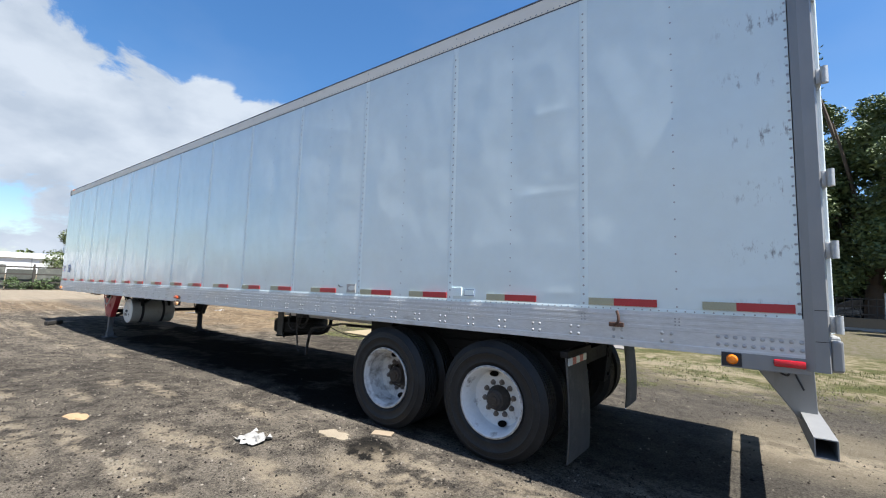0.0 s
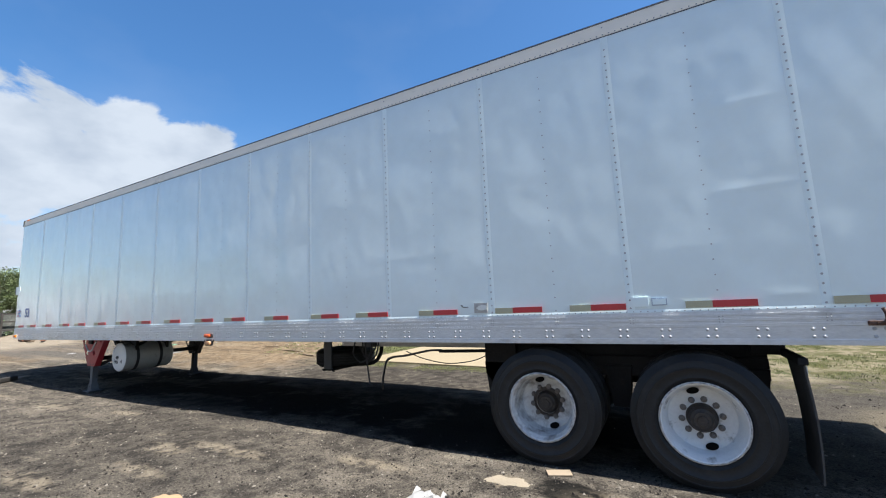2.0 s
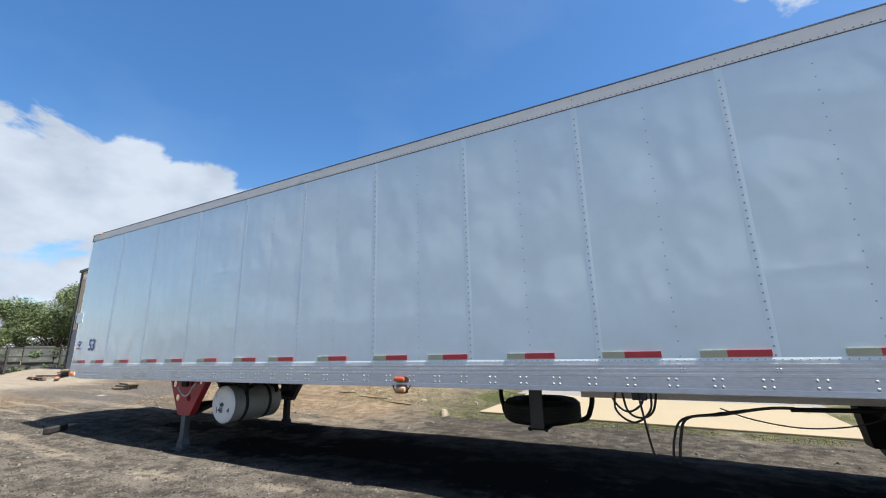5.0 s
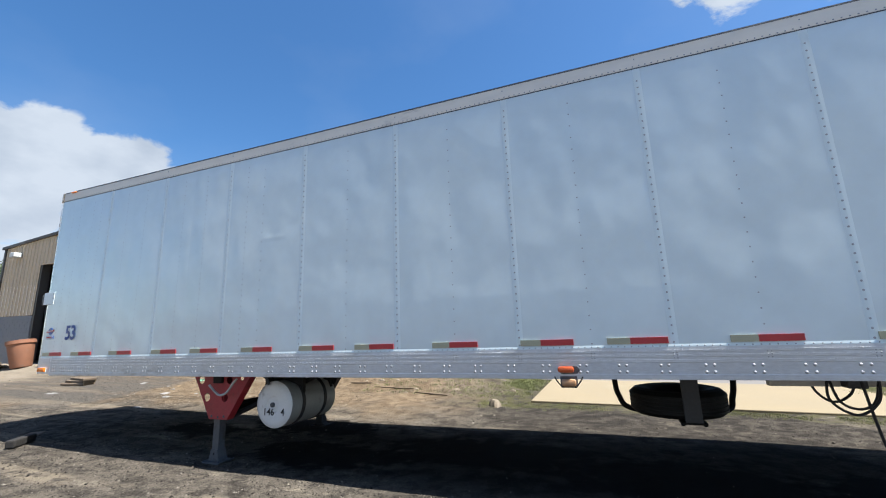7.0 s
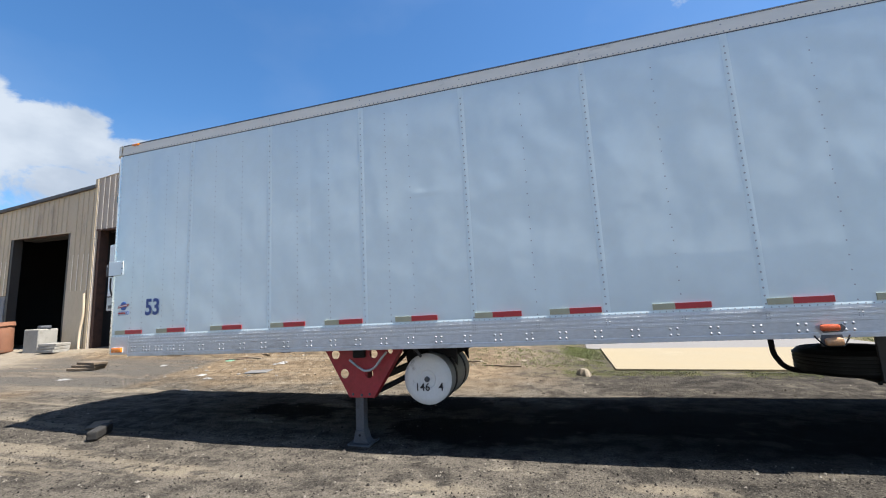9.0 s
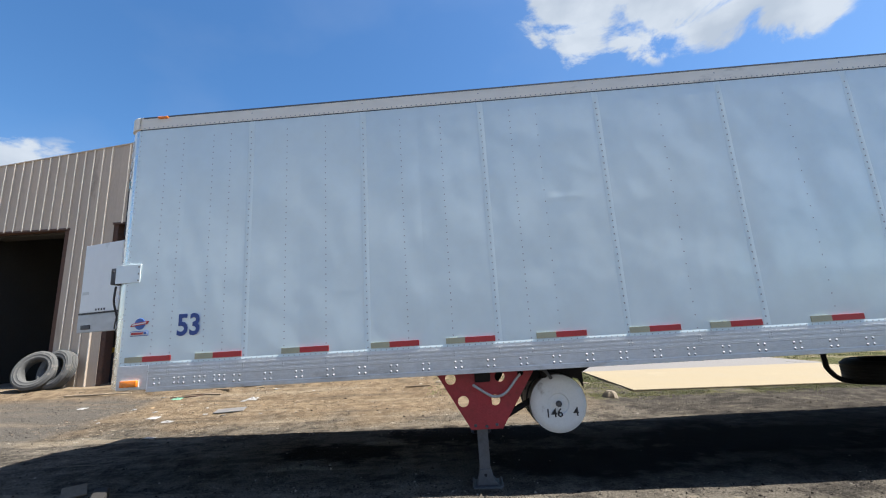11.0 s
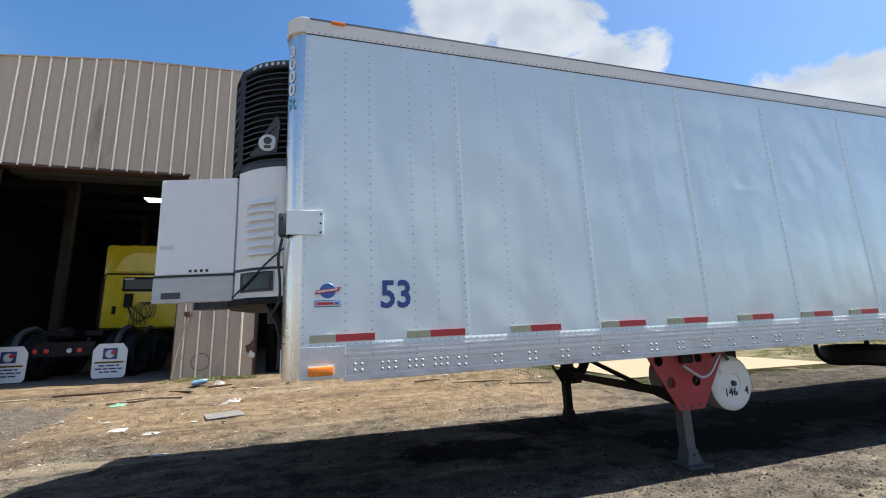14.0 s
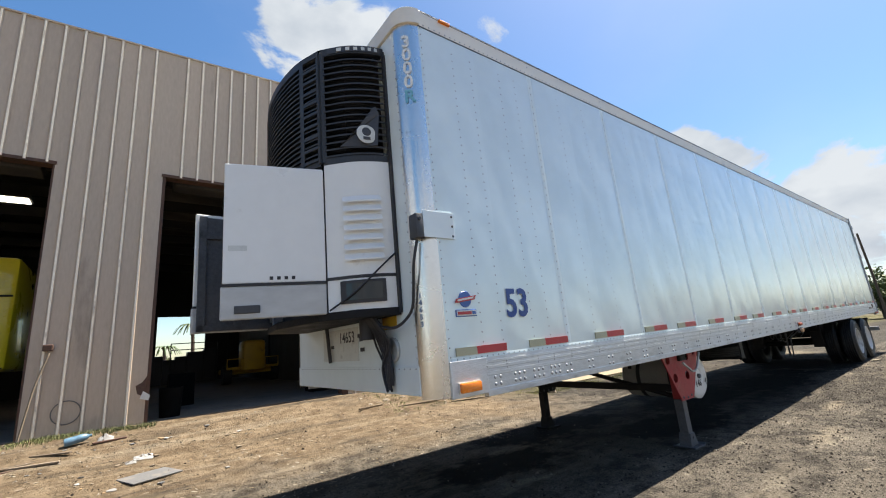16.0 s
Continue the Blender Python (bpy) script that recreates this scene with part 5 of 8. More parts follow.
def wheels():
    prof = wheel_set()
    tyre_src = rim_src = hub_src = nut_src = None
    for ax, x in enumerate((12.640, 13.885)):
        for side in (0, 1):
            y = 0.03 if side == 0 else WIDE - 0.03
            rot = 0 if side == 0 else 180
            z = 0.495 - 0.0162 * x
            sink = 0.055 if ax == 0 else 0.0
            hub_in = 1.6 * sink
            spin = (98, -35, 101, 140)[ax * 2 + side]
            w = new("wheel")
            w.parent = TRAILER
            w.matrix_basis = pose(x, y, z, 0, 0, rot) @ pose(0, 0, 0, 0, spin, 0)
            tagged(w, "dual truck wheel with a chipped white rim")
            if tyre_src is None:
                tyre_src = part("tyre", lathe(bm_new(), prof, (0, 0, 0), (0, 1, 0), 72, True), M_RUBBER, w, "worn black tyre", smooth=True)
                again(tyre_src, "tyre", w, 0, 0.33, 0)
                bm = bm_new()
                rp = [(0.296, 0.026), (0.302, 0.012), (0.292, 0.004), (0.282, 0.010), (0.276, 0.035), (0.262, 0.050), (0.255, 0.12), (0.238, 0.165), (0.215, 0.176), (0.180, 0.178), (0.094, 0.178), (0.092, 0.180), (0.092, 0.19), (0.215, 0.19), (0.262, 0.18), (0.285, 0.10)]
                lathe(bm, [(r, h if h < 0.1 else h + 0.055) for r, h in rp], (0, 0, 0), (0, 1, 0), 56, True)
                rim_src = part("rim", bm, M_RIMWORN, w, "worn grimy white dished rim", smooth=True)
                lip_src = part("rim_lip", lathe(bm_new(), [(0.303, 0.016), (0.3045, 0.008), (0.296, 0.0005), (0.291, 0.0015), (0.290, 0.006)], (0, 0, 0), (0, 1, 0), 56), M_LIP, w, "rusty chipped rim edge", smooth=True)
                rim_b = part("rim", lathe(bm_new(), rp, (0, 0, 0), (0, 1, 0), 56, True), M_RIM, None, "chipped white dished rim", smooth=True)
                bm = bm_new()
                for k in range(2):
                    a = math.pi * k + 0.4
                    c = Vector((math.cos(a) * 0.212, 0.164, math.sin(a) * 0.212))
                    d = Vector((-math.sin(a), 0, math.cos(a)))
                    r = Vector((math.cos(a), -0.35, math.sin(a))).normalized()
                    ring = [bm.verts.new(c + d * math.cos(q * math.pi / 8) * 0.046 + r * math.sin(q * math.pi / 8) * 0.028 - Vector((0, 0.008, 0))) for q in range(16)]
                    bm.faces.new(ring)
                    break
                # flat black face stands in for the shaded hole through the rim
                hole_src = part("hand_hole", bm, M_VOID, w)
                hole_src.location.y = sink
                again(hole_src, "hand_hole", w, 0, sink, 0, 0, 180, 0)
                bm = bm_new()
                lathe(bm, [(0, 0.062), (0.034, 0.062), (0.038, 0.070), (0.060, 0.072), (0.069, 0.085), (0.083, 0.092), (0.092, 0.115), (0.099, 0.14), (0.108, 0.150), (0.113, 0.178)], (0, 0, 0), (0, 1, 0), 28)
                hub_src = part("hub", bm, M_HUB, w, "greasy brown hub", smooth=True)
                hub_src.location.y = hub_in
                ring_src = part("grease_ring", lathe(bm_new(), [(0.105, 0.168), (0.118, 0.170), (0.134, 0.172), (0.138, 0.178)], (0, 0, 0), (0, 1, 0), 40), M_HUB, w, "rust and grease round the hub", smooth=True)
                ring_src.location.y = sink
                nut_src = part("lug_nut", lathe(bm_new(), [(0, -0.032), (0.012, -0.032), (0.014, -0.022), (0.021, -0.020), (0.026, 0.0)], (0, 0.178, 0), (0, 1, 0), 8), M_NUT, w)
                nut_src.location = (0.142, sink, 0)
                for k in range(1, 10):
                    a = 2 * math.pi * k / 10
                    again(nut_src, "lug_nut", w, 0.142 * math.cos(a), sink, 0.142 * math.sin(a))
            else:
                again(tyre_src, "tyre", w, label="worn black tyre")
                again(tyre_src, "tyre", w, 0, 0.33, 0)
                if ax == 1 and side == 0:
                    rim_b.parent = w
                else:
                    again(rim_b if ax == 1 else rim_src, "rim", w)
                again(lip_src, "rim_lip", w)
                again(hole_src, "hand_hole", w, 0, sink, 0)
                again(hole_src, "hand_hole", w, 0, sink, 0, 0, 180, 0)
                again(hub_src, "hub", w, 0, hub_in, 0)
                if ax == 0:
                    again(ring_src, "grease_ring", w, 0, sink, 0)
                for k in range(10):
                    a = 2 * math.pi * k / 10
                    again(nut_src, "lug_nut", w, 0.142 * math.cos(a), sink, 0.142 * math.sin(a))
        zc = 0.495 - 0.0162 * x
        part("axle", cyl(bm_new(), (x, 0.22, zc), (x, WIDE - 0.22, zc), 0.065, n=16), M_BLACK, TRAILER, smooth=True)
    # slider box and suspension
    for y in (0.62, WIDE - 0.72):
        part("slider_rail", box(bm_new(), 11.9, 14.42, y, y + 0.10, 0.68, 0.88, 0.006), M_BLACK, TRAILER)
        part("slider_rail", box(bm_new(), 11.95, 14.42, y - 0.03, y + 0.13, 0.50, 0.69, 0.008), M_BLACK, TRAILER)
        for x in (12.0, 13.26, 14.30):
            part("spring_hanger", prism(bm_new(), [(x - 0.12, 0.60), (x + 0.12, 0.60), (x + 0.07, 0.22), (x - 0.07, 0.22)], "y", y - 0.06, y + 0.15, 0.005), M_BLACK, TRAILER)
        for x in (12.64, 13.885):
            bm = bm_new()
            for k in range(3):
                tube(bm, [(x - 0.52 + 0.06 * k, y + 0.05, 0.30 + 0.02 * k), (x, y + 0.05, 0.355 + 0.02 * k), (x + 0.52 - 0.06 * k, y + 0.05, 0.30 + 0.02 * k)], 0.02, 6)
            part("leaf_spring", bm, M_BLACK, TRAILER)
    for x in (11.98, 14.28):
        part("slider_crossmember", box(bm_new(), x, x + 0.12, 0.6, WIDE - 0.6, 0.52, 0.66, 0.006), M_BLACK, TRAILER)
    part("slider_end", prism(bm_new(), [(11.89, 0.87), (12.25, 0.87), (12.25, 0.16), (12.15, 0.18), (12.0, 0.34), (11.89, 0.48)], "y", 0.56, 0.60, 0.004), M_BLACK, TRAILER, "black slider end plate")
    for x in (12.25, 13.26):
        part("air_tank", cyl(bm_new(), (x + 0.25, 0.9, 0.55), (x + 0.25, 1.7, 0.55), 0.12, n=20), M_BLACK, TRAILER, smooth=True)
    # mud flaps
    for y in (0.06, WIDE - 0.56):
        part("flap_hanger", box(bm_new(), 14.50, 14.56, y - 0.02, y + 0.60, 0.715, 0.765, 0.006), M_BLACK, TRAILER)
        part("flap_arm", box(bm_new(), 14.30, 14.54, y + 0.52, y + 0.60, 0.72, 0.86, 0.006), M_BLACK, TRAILER)
        bm = bm_new()
        rows = []
        for j in range(9):
            z = 0.72 - 0.80 * j / 8
            xx = 14.53 + 0.035 * math.sin(j / 8 * 2.4) - 0.012 * j / 8
            rows.append((bm.verts.new((xx, y, z)), bm.verts.new((xx + 0.02 * (j / 8), y + 0.48, z)), bm.verts.new((xx + 0.012, y, z)), bm.verts.new((xx + 0.012 + 0.02 * (j / 8), y + 0.48, z))))
        for a, b in zip(rows, rows[1:]):
            bm.faces.new((a[0], b[0], b[1], a[1]))
            bm.faces.new((a[2], a[3], b[3], b[2]))
            bm.faces.new((a[0], a[2], b[2], b[0]))
            bm.faces.new((a[1], b[1], b[3], a[3]))
        bm.faces.new(rows[0])
        fl = part("mud_flap", bm, M_FLAP, TRAILER, "hanging black rubber mud flap", smooth=True)
        for k in range(5):
            part("flap_strip", box(bm_new(), 14.546, 14.556, y + 0.02 + 0.09 * k, y + 0.11 + 0.09 * k, 0.650, 0.705), (M_STICKER, M_RED_T)[k % 2], fl)


wheels()


def landing_gear():
    for y, front in ((0.20, True), (2.20, False)):
        name = "landing_leg"
        leg = new(name)
        leg.parent = TRAILER
        leg.matrix_basis = pose(0, y, 0)
        tagged(leg, "red landing leg with a holed gusset" if front else "black landing leg")
        # gusset plate with round holes
        poly = [(3.045, 0.875), (3.99, 0.875), (3.64, 0.335), (3.36, 0.335)]
        bm = bm_new()
        outer = [bm.verts.new((px, -0.012, pz)) for px, pz in poly]
        es = [bm.edges.new((outer[i], outer[(i + 1) % 4])) for i in range(4)]
        for hx, hz, hr in ((3.19, 0.80, 0.052), (3.66, 0.80, 0.048), (3.30, 0.59, 0.052), (3.60, 0.59, 0.050), (3.86, 0.825, 0.030)):
            ring = [bm.verts.new((hx + hr * math.cos(q * math.pi / 10), -0.012, hz + hr * math.sin(q * math.pi / 10))) for q in range(20)]
            es += [bm.edges.new((ring[i], ring[(i + 1) % 20])) for i in range(20)]
        bmesh.ops.triangle_fill(bm, edges=es, use_beauty=True, use_dissolve=False)
        ret = bmesh.ops.extrude_face_region(bm, geom=list(bm.faces))
        for v in ret["geom"]:
            if isinstance(v, bmesh.types.BMVert):
                v.co.y += 0.012
        part("gusset", bm, M_GEARRED if front else M_BLACK, leg)
        part("gusset_flange", prism(bm_new(), [(3.99, 0.875), (4.0, 0.86), (3.65, 0.33), (3.64, 0.335)], "y", -0.012, 0.09), M_GEARRED if front else M_BLACK, leg)
        part("leg_tube", box(bm_new(), 3.44, 3.57, 0.005, 0.13, 0.335, 0.88, 0.006), M_GEARRED if front else M_BLACK, leg)
        part("inner_tube", box(bm_new(), 3.410, 3.510, 0.02, 0.115, -0.05, 0.34, 0.005), M_GREYSTEEL if front else M_BLACK, leg, "grey telescopic tube" if front else "black telescopic tube")
        g = -0.0162 * 3.5 - 0.108
        part("foot", prism(bm_new(), [(3.408, g + 0.15), (3.512, g + 0.15), (3.530, g + 0.06), (3.575, g + 0.015), (3.375, g + 0.015), (3.395, g + 0.06)], "y", 0.005, 0.13, 0.004), M_GREYSTEEL if front else M_BLACK, leg)
        part("foot_plate", prism(bm_new(), [(3.335, g + 0.022), (3.355, g - 0.004), (3.595, g - 0.004), (3.618, g + 0.022), (3.606, g + 0.030), (3.588, g + 0.012), (3.362, g + 0.012), (3.345, g + 0.030)], "y", -0.05, 0.185, 0.002), M_GREYSTEEL if front else M_BLACK, leg, "upturned foot plate")
        part("foot_hole", dots(bm_new(), [(3.460, 0.005, g + 0.10)], (0, -1, 0), 0.014, 0.002, 10), M_BLACK, leg)
        for bx_, bz_ in ((3.40, 0.37), (3.60, 0.37), (3.505, 0.36)):
            part("bolt", dots(bm_new(), [(bx_, -0.012, bz_)], (0, -1, 0), 0.016, 0.01, 8), M_GREYSTEEL, leg)
        if front:
            part("gear_box", box(bm_new(), 3.42, 3.57, -0.05, 0.0, 0.76, 0.87, 0.015), M_BLACK, leg)
            part("crank", tube(bm_new(), [(3.40, -0.075, 0.745), (3.52, -0.085, 0.665), (3.60, -0.085, 0.630), (3.70, -0.085, 0.660), (3.80, -0.085, 0.77), (3.85, -0.08, 0.82)], 0.013, 8), M_GALV, leg, "bent grey crank handle", smooth=True)
    part("cross_brace", box(bm_new(), 3.44, 3.50, 0.32, 2.22, 0.42, 0.50, 0.004), M_BLACK, TRAILER)
    part("diagonal_brace", tube(bm_new(), [(3.55, 0.34, 0.34), (4.75, 0.7, 0.87)], 0.03, 8, smooth=False), M_BLACK, TRAILER)
    part("diagonal_brace", tube(bm_new(), [(3.50, 0.34, 0.36), (3.50, 2.2, 0.80)], 0.028, 8, smooth=False), M_BLACK, TRAILER)


landing_gear()


def fuel_tank():
    tank = new("fuel_tank")
    tank.parent = TRAILER
    tank.matrix_basis = pose(0, 0, 0)
    tagged(tank, "white-ended cylindrical fuel tank slung under the floor")
    c, r = (4.22, 0.34, 0.50), 0.272
    part("tank_shell", lathe(bm_new(), [(r, 0.02), (r, 0.86), (r - 0.02, 0.885), (0, 0.90)], c, (0, 1, 0), 48), M_TANKB, tank, "dusty grey shell", smooth=True)
    part("tank_end", lathe(bm_new(), [(0, -0.002), (0.03, -0.002), (0.09, 0.002), (0.10, -0.008), (0.20, -0.010), (0.245, 0.0), (r, 0.022)], c, (0, 1, 0), 48), M_TANKW, tank, "white painted tank end", smooth=True)
    part("tank_plug", lathe(bm_new(), [(0, -0.03), (0.022, -0.03), (0.028, -0.022), (0.03, 0.0)], c, (0, 1, 0), 12), M_GREYSTEEL, tank)
    for d in (0.20, 0.62):
        part("strap", lathe(bm_new(), [(r + 0.001, d), (r + 0.010, d), (r + 0.010, d + 0.05), (r + 0.001, d + 0.05)], c, (0, 1, 0), 48), M_INK, tank, "black strap", smooth=True)
    text_part("tank_number", "146", 0.115, M_INK, tank, ON_SIDE(4.165, 0.327, 0.415), "hand-lettered number", 0.001, 0.001)
    text_part("tank_number", "4", 0.115, M_INK, tank, ON_SIDE(4.375, 0.327, 0.418), "hand-lettered number", 0.001, 0.001)
    part("filler", cyl(bm_new(), (4.13, 0.42, 0.72), (4.10, 0.34, 0.83), 0.035, n=14), M_BLACK, tank, smooth=True)
    part("filler_cap", tube(bm_new(), [(4.08, 0.30, 0.84), (4.12, 0.31, 0.81), (4.17, 0.31, 0.74)], 0.016, 8), M_GREYSTEEL, tank)
    for y in (0.5, 1.05):
        part("tank_bracket", prism(bm_new(), [(3.93, 0.88), (4.52, 0.88), (4.52, 0.62), (4.48, 0.70), (4.22, 0.78), (3.96, 0.70), (3.93, 0.62)], "y", y, y + 0.05), M_BLACK, tank)


fuel_tank()


def spare():
    sp = new("spare_carrier")
    sp.parent = TRAILER
    tagged(sp, "black spare tyre in a bent tube carrier")
    prof = [(r * 0.96, h) for r, h in wheel_set()]
    part("spare_tyre", lathe(bm_new(), prof, (8.73, 1.80, 0.305), (0.0, 0.0, 1), 56, True), M_SHADETYRE, sp, "spare tyre lying flat", smooth=True)
    part("carrier_tube", tube(bm_new(), [(8.08, 2.0, 0.90), (8.09, 2.0, 0.62), (8.12, 2.0, 0.45), (8.24, 1.9, 0.32), (8.74, 1.8, 0.295), (9.22, 1.9, 0.32), (9.32, 2.0, 0.45), (9.35, 2.0, 0.62), (9.36, 2.0, 0.90)], 0.032, 8), M_BLACK, sp, smooth=True)
    part("carrier_strap", box(bm_new(), 8.72, 8.88, 1.29, 1.32, 0.28, 0.90, 0.004), M_DARKGREY, sp)
    part("carrier_floor", box(bm_new(), 8.68, 8.92, 1.29, 2.3, 0.27, 0.295, 0.004), M_BLACK, sp)
    for x in (8.70, 8.90):
        part("strap_bolt", cyl(bm_new(), (x, 1.32, 0.255), (x, 1.32, 0.285), 0.02, n=8), M_BLACK, sp)



spare()


def plumbing():
    hose = lambda pts, r=0.011: part("air_hose", tube(bm_new(), pts, r, 7), M_INK, TRAILER, "black air hose", smooth=True)
    hose([(9.80, 0.85, 0.86), (9.76, 0.82, 0.62), (9.92, 0.8, 0.50), (10.08, 0.8, 0.62), (10.10, 0.8, 0.84)])
    hose([(9.82, 0.95, 0.86), (9.86, 0.92, 0.60), (9.98, 0.9, 0.53), (10.10, 0.9, 0.60), (10.16, 0.9, 0.84)])
    hose([(9.68, 1.0, 0.86), (9.74, 1.0, 0.66), (9.86, 1.0, 0.57), (10.0, 1.0, 0.66), (10.02, 1.0, 0.85)])
    hose([(9.98, 0.8, 0.84), (10.02, 0.8, 0.5), (10.06, 0.8, 0.24), (10.10, 0.8, 0.20)])
    hose([(10.27, 0.8, 0.16), (10.31, 0.8, 0.40), (10.39, 0.8, 0.565), (10.68, 0.8, 0.61), (11.00, 0.8, 0.675), (11.20, 0.8, 0.685)], 0.013)
    hose([(10.22, 0.86, 0.16), (10.25, 0.86, 0.36), (10.34, 0.86, 0.54), (10.60, 0.86, 0.60), (10.95, 0.86, 0.66)])
    hose([(10.66, 0.82, 0.66), (10.9, 0.85, 0.57), (11.25, 0.85, 0.52), (11.6, 0.85, 0.56), (11.85, 0.85, 0.66)], 0.006)
    part("valve", box(bm_new(), 9.92, 10.06, 0.86, 1.0, 0.70, 0.80, 0.01), M_GREYSTEEL, TRAILER)
    part("slider_pull_bar", cyl(bm_new(), (11.17, 0.8, 0.672), (11.95, 0.8, 0.690), 0.019, n=10), M_BLACK, TRAILER, smooth=True)
    part("hose_bundle", tube(bm_new(), [(7.9, 1.0, 0.84), (8.8, 1.1, 0.82), (9.7, 1.0, 0.85)], 0.02, 7), M_INK, TRAILER, smooth=True)
    part("centre_rail", box(bm_new(), 4.8, 8.0, 1.0, 1.1, 0.80, 0.88), M_BLACK, TRAILER)
    part("centre_rail", box(bm_new(), 4.8, 8.0, 1.5, 1.6, 0.80, 0.88), M_BLACK, TRAILER)
    part("slider_beam", box(bm_new(), 9.4, 11.95, 0.98, 1.06, 0.700, 0.780, 0.006), M_PALEBEAM, TRAILER, "pale galvanised beam ahead of the axles")
    part("kingpin_plate", box(bm_new(), 0.2, 1.9, 0.5, 2.1, 0.855, 0.885, 0.005), M_BLACK, TRAILER)


plumbing()


# ---- refrigeration unit on the nose ----
UNIT = thing("refrigeration_unit", "black and white refrigeration unit with its doors swung open", "refrigeration unit", m=pose(0, 0, 0, 0, -SLOPE, 0))


def plan_curve(pts, steps=8):
    return [(p.x, p.y) for p in smooth_path([(x, y, 0) for x, y in pts], steps)]


NEAR = plan_curve([(-0.132, 0.315), (-0.25, 0.345), (-0.40, 0.425), (-0.545, 0.565)], 6)
FACE = plan_curve([(-0.56, 0.585), (-0.66, 0.86), (-0.70, 1.25), (-0.66, 1.65), (-0.56, 1.94)], 8)
FARS = plan_curve([(-0.545, 1.96), (-0.40, 2.09), (-0.25, 2.17), (-0.132, 2.20)], 6)


def shell(curve, z0, z1, thick=0.02, inset=0.0):
    """A curved upright panel that follows a plan curve."""
    bm = bm_new()
    c = Vector((-0.13, 1.25))
    rows = []
    for x, y in curve:
        p = Vector((x, y))
        n = (c - p).normalized()
        a, b = p + n * inset, p + n * (inset + thick)
        rows.append([bm.verts.new((q.x, q.y, z)) for q in (a, b) for z in (z0, z1)])
    for r, s in zip(rows, rows[1:]):
        bm.faces.new((r[0], s[0], s[1], r[1]))
        bm.faces.new((r[2], r[3], s[3], s[2]))
        bm.faces.new((r[1], s[1], s[3], r[3]))
        bm.faces.new((r[0], r[2], s[2], s[0]))
    for r in (rows[0], rows[-1]):
        bm.faces.new((r[0], r[1], r[3], r[2]))
    return bm


def slat(curve, z, h=0.030, d=0.035):
    """A curved louvre blade, tipped outward at its lower edge."""
    bm = bm_new()
    c = Vector((-0.13, 1.25))
    rows = []
    for x, y in curve:
        p = Vector((x, y))
        n = (c - p).normalized()
        o, i = p - n * 0.004, p + n * d
        rows.append([bm.verts.new((o.x, o.y, z)), bm.verts.new((o.x, o.y, z + 0.012)), bm.verts.new((i.x, i.y, z + h + 0.012)), bm.verts.new((i.x, i.y, z + h))])
    for r, s in zip(rows, rows[1:]):
        for k in range(4):
            bm.faces.new((r[k], s[k], s[(k + 1) % 4], r[(k + 1) % 4]))
    for r in (rows[0], rows[-1]):
        bm.faces.new(r)
    return bm


